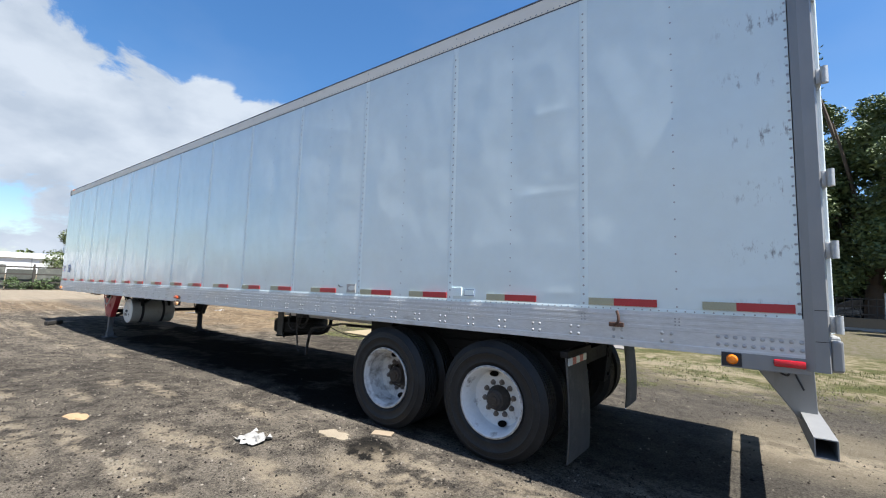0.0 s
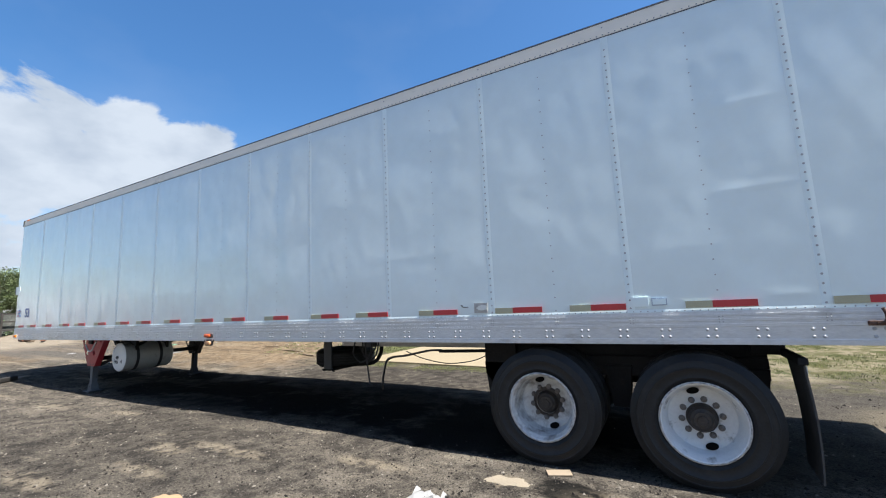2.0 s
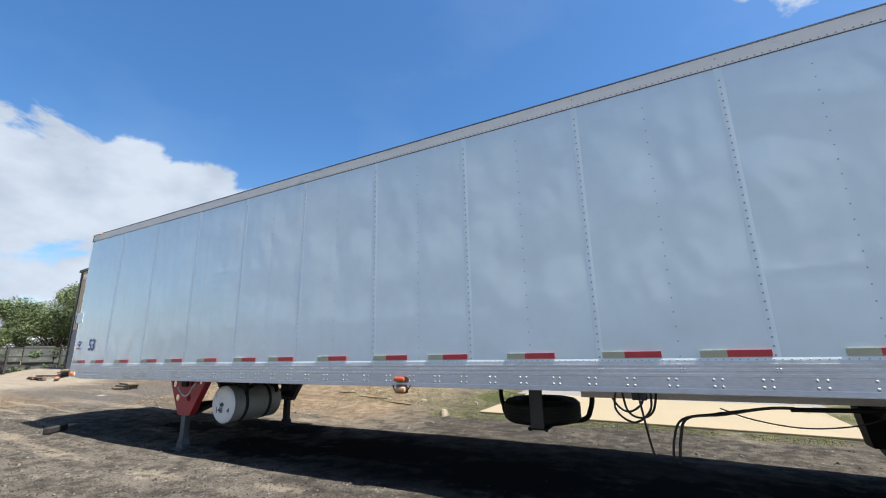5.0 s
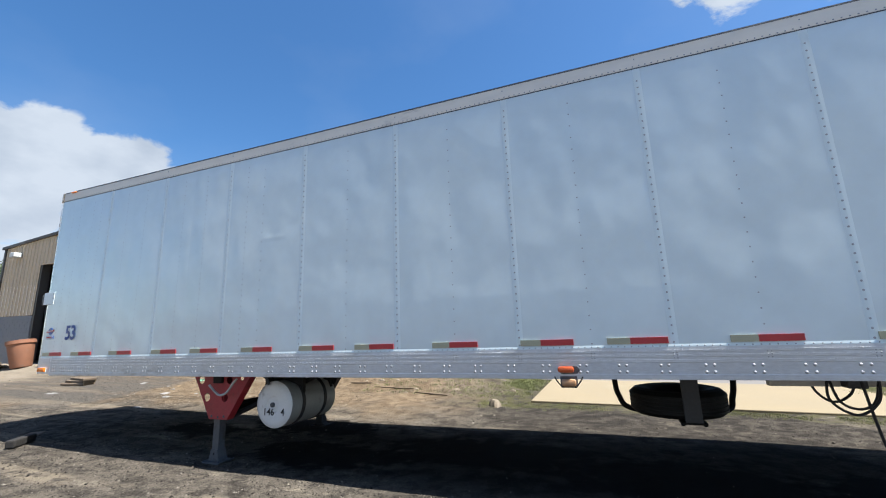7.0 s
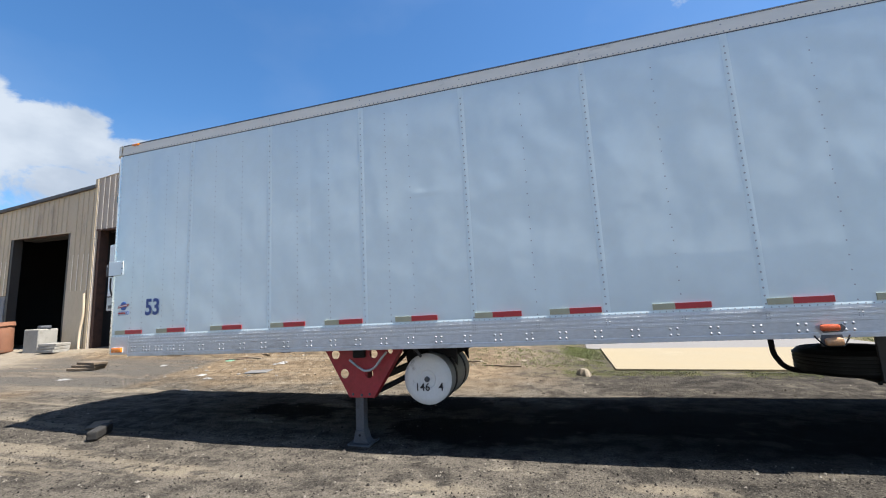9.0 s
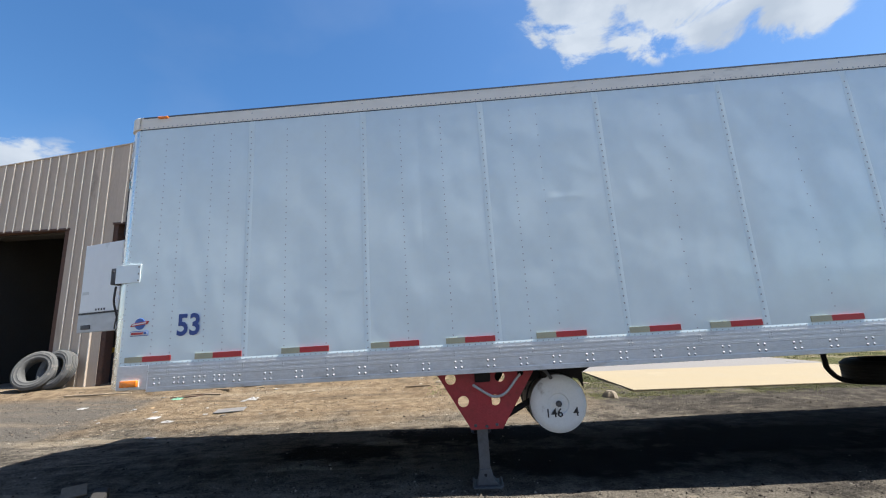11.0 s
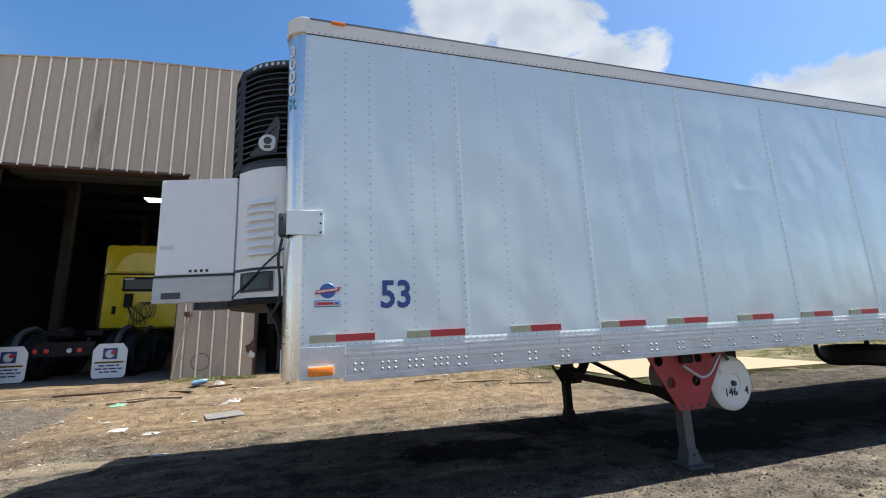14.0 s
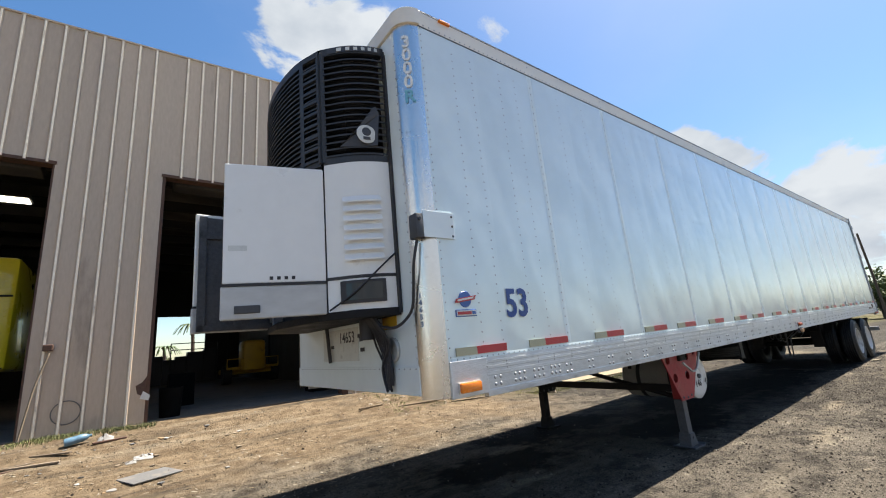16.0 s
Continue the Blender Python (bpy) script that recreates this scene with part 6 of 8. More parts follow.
def reefer():
    zb, zm, zt = 1.50, 2.570, 3.490
    part("unit_core", prism(bm_new(), [(-0.135, 0.40), (-0.38, 0.52), (-0.50, 0.66), (-0.56, 1.25), (-0.50, 1.86), (-0.38, 2.0), (-0.135, 2.12)], "z", zm - 0.3, zt + 0.01), M_INK, UNIT, "dark unit core")
    part("engine_bay", box(bm_new(), -0.42, -0.14, 0.5, 2.05, zb, zm - 0.3), M_INK, UNIT)
    part("base_frame", prism(bm_new(), [(-0.135, 0.30), (-0.42, 0.40), (-0.60, 0.62), (-0.70, 1.25), (-0.60, 1.9), (-0.135, 2.2)], "z", zb - 0.055, zb, 0.006), M_BLACK, UNIT, "dark underframe")
    # near side: white louvred panel and lower panel
    sp = part("side_cover", shell(NEAR, 1.735, zm), M_REEFW, UNIT, "white curved side cover with louvres", smooth=True)
    for k in range(7):
        part("louvre", slat(NEAR[5:15], 1.875 + 0.070 * k, -0.040, -0.030), M_REEFW, sp)
    part("lower_cover", shell(NEAR, zb, 1.715), M_REEFW, UNIT, "white lower cover", smooth=True)
    part("seal", shell(NEAR, 1.715, 1.737, 0.02, -0.004), M_INK, UNIT)
    pnl = part("control_panel", shell(NEAR[5:16], 1.545, 1.70, 0.03, -0.018), M_INK, UNIT, "dark control panel", smooth=True)
    part("display", shell(NEAR[6:15], 1.565, 1.682, 0.03, -0.021), M_GLASSD, pnl)
    part("far_cover", shell(FARS, zb, zm), M_REEFW, UNIT, smooth=True)
    # black louvred top
    for curve, n in ((NEAR, 16), (FACE, 20), (FARS, 16)):
        z0 = zm + 0.03
        fr = part("grille", shell(curve, zt - 0.01, zt + 0.055, 0.05), M_GRILLE, UNIT, "black plastic grille", smooth=True)
        part("grille_foot", shell(curve, zm + 0.003, zm + 0.05, 0.05), M_GRILLE, fr, smooth=True)
        for k in range(n):
            part("blade", slat(curve, zm + 0.055 + (zt - zm - 0.075) * k / n, 0.028 if n == 16 else 0.022, 0.045), M_GRILLE, fr, smooth=True)
        for i in (0, len(curve) - 1):
            x, y = curve[i]
            part("grille_post", box(bm_new(), x - 0.012, x + 0.02, y - 0.014, y + 0.014, zm + 0.02, zt + 0.02), M_GRILLE, fr)
    # black backing paints the shaded depth behind the vent bars
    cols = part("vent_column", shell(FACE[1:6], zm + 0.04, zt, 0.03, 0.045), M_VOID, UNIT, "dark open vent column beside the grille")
    for k in range(10):
        part("vent_bar", shell(FACE[0:6], zm + 0.045 + 0.0965 * k, zm + 0.068 + 0.0965 * k, 0.07, -0.014), M_GRILLE, cols)
    for a, b in ((0, 2), (5, 7)):
        part("vent_edge", shell(FACE[a:b], zm + 0.04, zt, 0.05, -0.010), M_GRILLE, cols)
    # domed lid
    bm = bm_new()
    ring0 = [bm.verts.new((x, y, zt + 0.055)) for x, y in NEAR + FACE + FARS]
    ring1 = [bm.verts.new((-0.13 + (x + 0.13) * 0.86, 1.25 + (y - 1.25) * 0.92, zt + 0.085)) for x, y in NEAR + FACE + FARS]
    for i in range(len(ring0) - 1):
        bm.faces.new((ring0[i], ring0[i + 1], ring1[i + 1], ring1[i]))
    bm.faces.new(ring1)
    part("lid", bm, M_GRILLE, UNIT, "black rounded lid", smooth=True)
    nm = part("name_strip", shell(NEAR[2:-2], zt + 0.0, zt + 0.048, 0.03, -0.006), M_DARKGREY, UNIT)
    for k, (a, b) in enumerate(((3, 5), (5, 7), (7, 9), (9, 11), (11, 13), (13, 15))):
        part("name_bar", shell(NEAR[a:b], zt + 0.010, zt + 0.038, 0.02, -0.009), M_STICKER, nm)
    # fin with a round badge on the near grille
    fin = bm_new()
    c = Vector((-0.13, 1.25))
    def outp(i, z, o):
        x, y = NEAR[i]
        p = Vector((x, y)) - (c - Vector((x, y))).normalized() * o
        return (p.x, p.y, z)
    poly = [(5, zm + 0.12), (14, zm + 0.12), (11, zm + 0.22), (8, zm + 0.34), (6, zm + 0.42), (5, zm + 0.44), (4, zm + 0.38)]
    f0 = [fin.verts.new(outp(i, z, 0.022)) for i, z in poly]
    f1 = [fin.verts.new(outp(i, z, 0.0)) for i, z in poly]
    fin.faces.new(f0)
    for i in range(len(poly)):
        fin.faces.new((f0[i], f0[(i + 1) % len(poly)], f1[(i + 1) % len(poly)], f1[i]))
    part("badge_fin", fin, M_DARKGREY, UNIT, "dark fin shaped badge carrier")
    px, py = NEAR[8]
    nrm = (Vector((px, py)) - c).normalized()
    at = Vector((px, py, zm + 0.205)) + Vector((nrm.x, nrm.y, 0)) * 0.026
    rb = part("round_badge", lathe(bm_new(), [(0, 0.004), (0.070, 0.004), (0.074, 0)], at, (nrm.x, nrm.y, 0), 26), M_STICKER, UNIT, "round pale badge")
    part("badge_dark", lathe(bm_new(), [(0, 0.003), (0.03, 0.003), (0.034, 0)], at + Vector((nrm.x, nrm.y, 0)) * 0.004 + Vector((0, 0, 0.018)), (nrm.x, nrm.y, 0), 20), M_DARKGREY, rb)
    part("badge_dark", box(bm_new(), -0.026, 0.026, -0.003, 0.003, -0.012, 0.012, m=Matrix.Translation(at + Vector((nrm.x, nrm.y, 0)) * 0.005 - Vector((0, 0, 0.036))) @ Matrix.Rotation(math.atan2(nrm.x, -nrm.y), 4, "Z")), M_DARKGREY, rb)
    # swung front doors
    def swung(hinge, edge, name, inside):
        h, e = Vector((*hinge, 0)), Vector((*edge, 0))
        d = (e - h).normalized()
        n = Vector((-d.y, d.x, 0))
        w = (e - h).length
        def leaf(s0, s1, z0, z1, t0, t1, bev=0.006, bow=0.0):
            m = Matrix((( d.x, n.x, 0, h.x), (d.y, n.y, 0, h.y), (0, 0, 1, 0), (0, 0, 0, 1)))
            bm = box(bm_new(), s0, s1, t0, t1, z0, z1, bev)
            bm.transform(m)
            return bm
        door = part(name, leaf(0.0, w, 1.715, 2.535, -0.02, 0.02, 0.01), M_REEFW, UNIT, "white unit door standing open")
        part("door_skirt", leaf(0.0, w + 0.01, 1.49, 1.700, -0.02, 0.02, 0.01), M_REEFG, door, "smoke-stained lower edge")
        part("door_seal", leaf(0.0, w, 1.699, 1.716, -0.024, 0.024, 0), M_INK, door)
        return door, leaf, w
    door, leaf, w = swung((-0.553, 0.575), (-1.165, 0.735), "unit_door", False)
    # latch faces the yard: the outer skin of the opened leaf
    part("latch", leaf(w - 0.22, w - 0.07, 1.525, 1.575, 0.018, 0.030, 0.004), M_DARKGREY, door, "recessed dark latch")
    for k in range(4):
        part("mark_bar", leaf(0.20 + 0.045 * k, 0.222 + 0.045 * k, 1.735, 1.757, 0.019, 0.0225, 0), M_INK, door)
    part("tape_mark", leaf(w - 0.14, w - 0.03, 1.93, 1.965, 0.019, 0.0215, 0), M_STICKER, door)
    far, leaf2, w2 = swung((-0.553, 1.95), (-1.20, 1.90), "unit_door", True)
    part("door_lining", leaf2(0.03, w2 - 0.03, 1.52, 2.50, 0.018, 0.05, 0.01), M_GREYSTEEL, far, "sooty inner lining")
    for s0, s1, z0, z1 in ((0.02, w2 - 0.02, 1.50, 1.55), (0.02, w2 - 0.02, 2.30, 2.36), (w2 - 0.08, w2 - 0.02, 1.5, 2.5), (0.28, 0.34, 1.5, 2.5)):
        part("door_frame", leaf2(s0, s1, z0, z1, 0.045, 0.07, 0.003), M_GREYSTEEL, far)
    # cables and hanging harness
    part("stay_cable", tube(bm_new(), [(-0.15, 0.30, 1.88), (-0.28, 0.33, 1.76), (-0.42, 0.40, 1.62), (-0.55, 0.53, 1.51)], 0.007, 6), M_INK, UNIT, "black cable across the cover", smooth=True)
    random.seed(11)
    for k in range(16):
        x0, y0 = -0.165 - 0.03 * random.random(), 0.42 + 0.16 * random.random()
        pts = [(x0 - 0.10, y0 + 0.05, 1.47), (x0 - 0.06, y0, 1.38), (x0, y0 + 0.04 * random.uniform(-1, 1), 1.25), (x0 + 0.005, 0.47 + 0.06 * random.uniform(-1, 1), 1.10), (x0, 0.46 + 0.03 * random.uniform(-1, 1), 1.00 - 0.06 * random.random())]
        part("harness_hose", tube(bm_new(), pts, random.uniform(0.006, 0.015), 7), M_INK, UNIT, "hanging black hose", smooth=True)
    part("filter_can", cyl(bm_new(), (-0.24, 0.62, 1.45), (-0.24, 0.62, 1.30), 0.055, n=16), M_INK, UNIT, smooth=True)
    part("drain_pipe", tube(bm_new(), [(-0.18, 1.55, 1.46), (-0.17, 1.55, 1.36), (-0.16, 1.53, 1.14)], 0.016, 7), M_INK, UNIT, smooth=True)
    part("side_gasket", box(bm_new(), -0.150, -0.132, 0.285, 0.315, 1.46, 3.47), M_INK, UNIT)


reefer()


# ---- workshop ----
SHOP = thing("workshop_building", "brown ribbed metal workshop with open bay doors", "workshop", m=pose(0, FACADE, 0))
OPEN = [(-15.52, -12.13, 4.66), (-10.72, -7.74, 4.62), (-6.43, -2.84, 4.70), (-1.34, 2.30, 4.76)]


def roof_z(x):
    return 5.64 + 0.083 * (x + 18.55) if x < -10.86 else min(6.58 + 0.113 * (x + 10.86), 7.32 + 0.035 * (x + 4.3))


def siding():
    cuts = sorted({-18.55, -10.86, 3.6} | {v for a, b, _ in OPEN for v in (a, b)})
    edges = sorted(set(cuts) | {round(-6.415 + 0.27 * k, 4) for k in range(-45, 38) if -18.5 < -6.415 + 0.27 * k < 3.55})
    spans = [(u, v) for u, v in zip(edges, edges[1:]) if v - u > 0.004]
    for x, nx in spans:
        top_of = next((h for o0, o1, h in OPEN if o0 - 1e-3 <= x and nx <= o1 + 1e-3), None)
        old = x < -10.87
        z0 = 0.20 if top_of is None else top_of
        if old and top_of is None:
            z0 = 2.40 if x < -15 else 2.42
        z1 = roof_z(x)
        w = nx - x
        bm = bm_new()
        k = 0.022
        full = w > 0.09 and abs(((nx + 6.415) / 0.27) - round((nx + 6.415) / 0.27)) < 0.01
        rib = 0.030
        prof = [(x, 0.0), (nx - 3.2 * k, 0.0), (nx - 2.5 * k, -rib), (nx - 0.9 * k, -rib), (nx - 0.2 * k, 0.0), (nx, 0.0), (nx, 0.01), (x, 0.01)] if full else [(x, 0), (nx, 0), (nx, 0.01), (x, 0.01)]
        za, zb = z1, roof_z(nx - 1e-4)
        lo, hi = [], []
        for px, py in prof:
            lo.append(bm.verts.new((px, py, z0)))
            hi.append(bm.verts.new((px, py, za + (zb - za) * (px - x) / max(w, 1e-4))))
        n = len(prof)
        for i in range(n):
            bm.faces.new((lo[i], lo[(i + 1) % n], hi[(i + 1) % n], hi[i]))
        bm.faces.new(lo[::-1])
        bm.faces.new(hi)
        pn = part("siding_panel", bm, M_SIDE_TAN if old else M_SIDING, SHOP)
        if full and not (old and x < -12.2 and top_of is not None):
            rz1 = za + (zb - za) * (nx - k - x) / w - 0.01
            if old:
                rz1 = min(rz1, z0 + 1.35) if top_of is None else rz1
            # pale strip paints the sunlit crest of the rib
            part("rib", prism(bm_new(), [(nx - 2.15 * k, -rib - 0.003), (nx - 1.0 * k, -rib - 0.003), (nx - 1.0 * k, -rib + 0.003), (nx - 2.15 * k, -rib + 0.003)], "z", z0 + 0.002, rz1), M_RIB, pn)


siding()


def shop_frame():
    # trims, jambs, low walls
    def slope_bar(name, x0, x1, drop, rise, y0, y1, mtl):
        part(name, prism(bm_new(), [(x0, roof_z(x0) - drop), (x1, roof_z(x1 - 1e-3) - drop), (x1, roof_z(x1 - 1e-3) + rise), (x0, roof_z(x0) + rise)], "y", y0, y1), mtl, SHOP)
    slope_bar("rake_trim", -18.75, -10.87, 0.02, 0.10, -0.10, 0.15, M_TRIM)
    slope_bar("rake_trim", -10.86, -4.3, -0.001, 0.03, -0.03, 0.15, M_SIDING)
    slope_bar("rake_trim", -4.3, 3.6, -0.001, 0.03, -0.03, 0.15, M_SIDING)
    part("corner_trim", box(bm_new(), -10.93, -10.81, -0.05, 0.02, 0.22, 6.6), M_SIDE_TAN, SHOP)
    part("corner_trim", box(bm_new(), -18.62, -18.50, -0.05, 0.02, 0.2, 5.70), M_TRIM, SHOP)
    for i, (a, b, h) in enumerate(OPEN):
        for x0, x1 in ((a, a + (0.05 if i == 3 else 0.13)), (b - (0.03 if i == 2 else 0.13), b)):
            if i == 0 or (i, x0) == (1, a):
                part("door_jamb", box(bm_new(), x0, x1, 0.02, 0.32, 0.2, h), M_TRIM if i == 0 else M_RUSTY, SHOP)
            else:
                part("door_jamb", box(bm_new(), x0, x1, 0.012, 0.26, 0.2, h, 0.004), M_RUSTY, SHOP, "rusty steel door jamb")
        part("door_header", box(bm_new(), a, b, 0.012, 0.26, h - 0.0, h + 0.16, 0.004), M_RUSTY, SHOP, "rusty steel door header")
        part("header_trim", box(bm_new(), a - 0.02, b + 0.02, -0.025, 0.012, h - 0.02, h + 0.035), M_RUSTY if i else M_SIDE_TAN, SHOP)
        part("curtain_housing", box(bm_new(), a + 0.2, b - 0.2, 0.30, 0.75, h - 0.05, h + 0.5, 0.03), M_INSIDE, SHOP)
    # block wall of the old bay
    row = 0
    z = 0.10
    blk = None
    while z < 2.24:
        x = -18.55 + (0.2 if row % 2 else 0.0)
        while x < -15.54:
            w = min(0.395, -15.54 - x)
            if w > 0.1:
                if blk is None or w < 0.39:
                    b = part("block", box(bm_new(), 0, w - 0.008, -0.004, 0.19, 0, 0.188, 0.004), M_BLOCK, SHOP)
                    b.location = (x, 0, z)
                    if w > 0.39:
                        blk = b
                else:
                    again(blk, "block", SHOP, x, 0, z)
            x += 0.4
        z += 0.195
        row += 1
    part("block_core", box(bm_new(), -18.54, -15.55, 0.01, 0.18, 0.05, 2.39), M_BLOCK, SHOP)
    part("low_panel", box(bm_new(), -12.11, -11.03, -0.02, 0.03, 0.2, 2.42, 0.01), M_SIDE_TAN, SHOP, "plain tan lower panel")
    part("wall_pipe", tube(bm_new(), [(-11.03, -0.09, 2.3), (-10.97, -0.10, 1.6), (-11.01, -0.14, 0.9), (-10.95, -0.18, 0.25)], 0.04, 8), M_SIDE_TAN, SHOP, "pale bent edge strip", smooth=True)
    flood = part("flood_light", box(bm_new(), -17.45, -17.05, -0.35, -0.05, 5.10, 5.32, 0.03), M_STICKER, SHOP, "small pale flood light")
    part("lamp_arm", tube(bm_new(), [(-17.2, -0.08, 5.2), (-16.95, -0.2, 5.12)], 0.03, 8, smooth=False), M_STICKER, flood)
    # shell
    part("shop_floor", box(bm_new(), -18.2, 3.6, 0.02, 17.8, 0.05, 0.345), M_CONC, SHOP, "stained concrete floor")
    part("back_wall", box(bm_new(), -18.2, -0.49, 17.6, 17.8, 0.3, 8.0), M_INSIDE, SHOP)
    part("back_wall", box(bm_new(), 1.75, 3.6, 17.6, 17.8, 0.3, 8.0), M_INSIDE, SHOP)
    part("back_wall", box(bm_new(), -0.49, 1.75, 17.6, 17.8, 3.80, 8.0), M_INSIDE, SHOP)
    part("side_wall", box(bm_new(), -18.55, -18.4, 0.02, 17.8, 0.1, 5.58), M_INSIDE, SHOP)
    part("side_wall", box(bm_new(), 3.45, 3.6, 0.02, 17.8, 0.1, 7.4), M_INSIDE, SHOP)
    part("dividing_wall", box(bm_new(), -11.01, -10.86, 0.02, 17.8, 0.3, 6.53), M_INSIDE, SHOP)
    part("roof_sheet", prism(bm_new(), [(-18.7, 5.60), (-10.86, roof_z(-10.87) - 0.03), (-10.86, roof_z(-10.87) + 0.05), (-18.7, 5.68)], "y", 0.02, 17.8), M_TRIM, SHOP)
    part("roof_sheet", prism(bm_new(), [(-10.86, roof_z(-10.86) - 0.06), (-4.3, roof_z(-4.3) - 0.06), (3.6, roof_z(3.6) - 0.06), (3.6, roof_z(3.6)), (-4.3, roof_z(-4.3)), (-10.86, roof_z(-10.86))], "y", 0.02, 17.8), M_TRIM, SHOP)
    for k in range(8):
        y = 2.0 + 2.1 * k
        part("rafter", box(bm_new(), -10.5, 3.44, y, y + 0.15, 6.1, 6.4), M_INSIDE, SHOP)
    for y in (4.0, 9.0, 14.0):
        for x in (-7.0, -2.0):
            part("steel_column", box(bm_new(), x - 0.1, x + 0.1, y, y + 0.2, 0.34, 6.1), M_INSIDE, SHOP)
    for k in range(3):
        part("wall_girt", box(bm_new(), -18.1, -10.8, 17.45, 17.6, 1.6 + 1.4 * k, 1.75 + 1.4 * k), M_WOOD, SHOP)
    for x in (-5.34, -4.38):
        fx = part("ceiling_light", box(bm_new(), x - 0.42, x + 0.40, 5.45, 5.85, 5.72, 5.76, 0.01), M_LAMP, SHOP, "bright fluorescent ceiling panel")
        part("light_housing", box(bm_new(), x - 0.46, x + 0.44, 5.40, 5.90, 5.76, 5.84), M_INSIDE, fx)
    # damage at the jamb of the middle pier
    part("hose_bib", tube(bm_new(), [(-2.62, -0.05, 1.62), (-2.60, -0.09, 1.55), (-2.66, -0.10, 1.3), (-2.72, -0.12, 1.0), (-2.80, -0.16, 0.36)], 0.014, 6), M_CARD, SHOP, "pale cord hung from a tap", smooth=True)
    part("tap", box(bm_new(), -2.68, -2.56, -0.10, 0.0, 1.60, 1.70, 0.015), M_RUSTY, SHOP)
    part("ring_mark", lathe(bm_new(), [(0.165, 0.0), (0.165, 0.004), (0.180, 0.004), (0.180, 0.0)], (-2.33, -0.012, 0.66), (0, -1, 0), 30), M_MAT, SHOP, "grey ring scuffed into the siding")
    part("torn_edge", prism(bm_new(), [(-1.34, 0.75), (-1.46, 0.82), (-1.49, 0.95), (-1.40, 1.0), (-1.34, 1.1)], "y", -0.012, -0.004), M_RUSTY, SHOP, "torn rusty siding edge")
    part("torn_flap", prism(bm_new(), [(-1.42, 0.74), (-1.30, 0.70), (-1.28, 0.78), (-1.38, 0.86)], "y", -0.06, -0.05), M_STICKER, SHOP)


shop_frame()


# ---- yard things ----
def slab():
    part("apron_slab", box(bm_new(), 6.55, 12.9, 4.72, 8.3, -0.1, 0.030, 0.012), M_SLAB, None, "cream concrete apron slab beside the yard", category="slab", kind="structure")
    part("paving", box(bm_new(), 6.2, 13.2, 8.31, 13.0, -0.1, 0.022, 0.012), M_PAVING, None, "pale grey paving behind the cream slab", category="paving", kind="structure")


slab()


def tyre_mesh(name, parent=None, s=1.0, label=""):
    bm = lathe(bm_new(), [(r * s, h * s) for r, h in wheel_set()], (0, -0.135 * s, 0), (0, 1, 0), 44, True)
    return part(name, bm, M_RUBBER, parent, label, smooth=True)


def leaning_tyres():
    for k, (x, y, rz, tilt) in enumerate(((-7.72, 6.40, 12, -22), (-7.32, 6.55, -8, -16))):
        ob = tyre_mesh("old_tyre", None, 0.98, "dusty grey truck tyre leaning on the workshop pier")
        ob.data.materials[0] = M_OLDTYRE
        tagged(ob, category="tyre", group="tyres by the pier")
        ob.matrix_basis = pose(x, y, ground_at(x, y) + 0.46, tilt, 0, rz)


M_OLDTYRE = mat("sun_bleached_rubber", (0.085, 0.085, 0.082), 0.85, 0, 0.2, 5, 60, 0.2, 70, (0.26, 0.23, 0.19), 0.2, 6)
leaning_tyres()


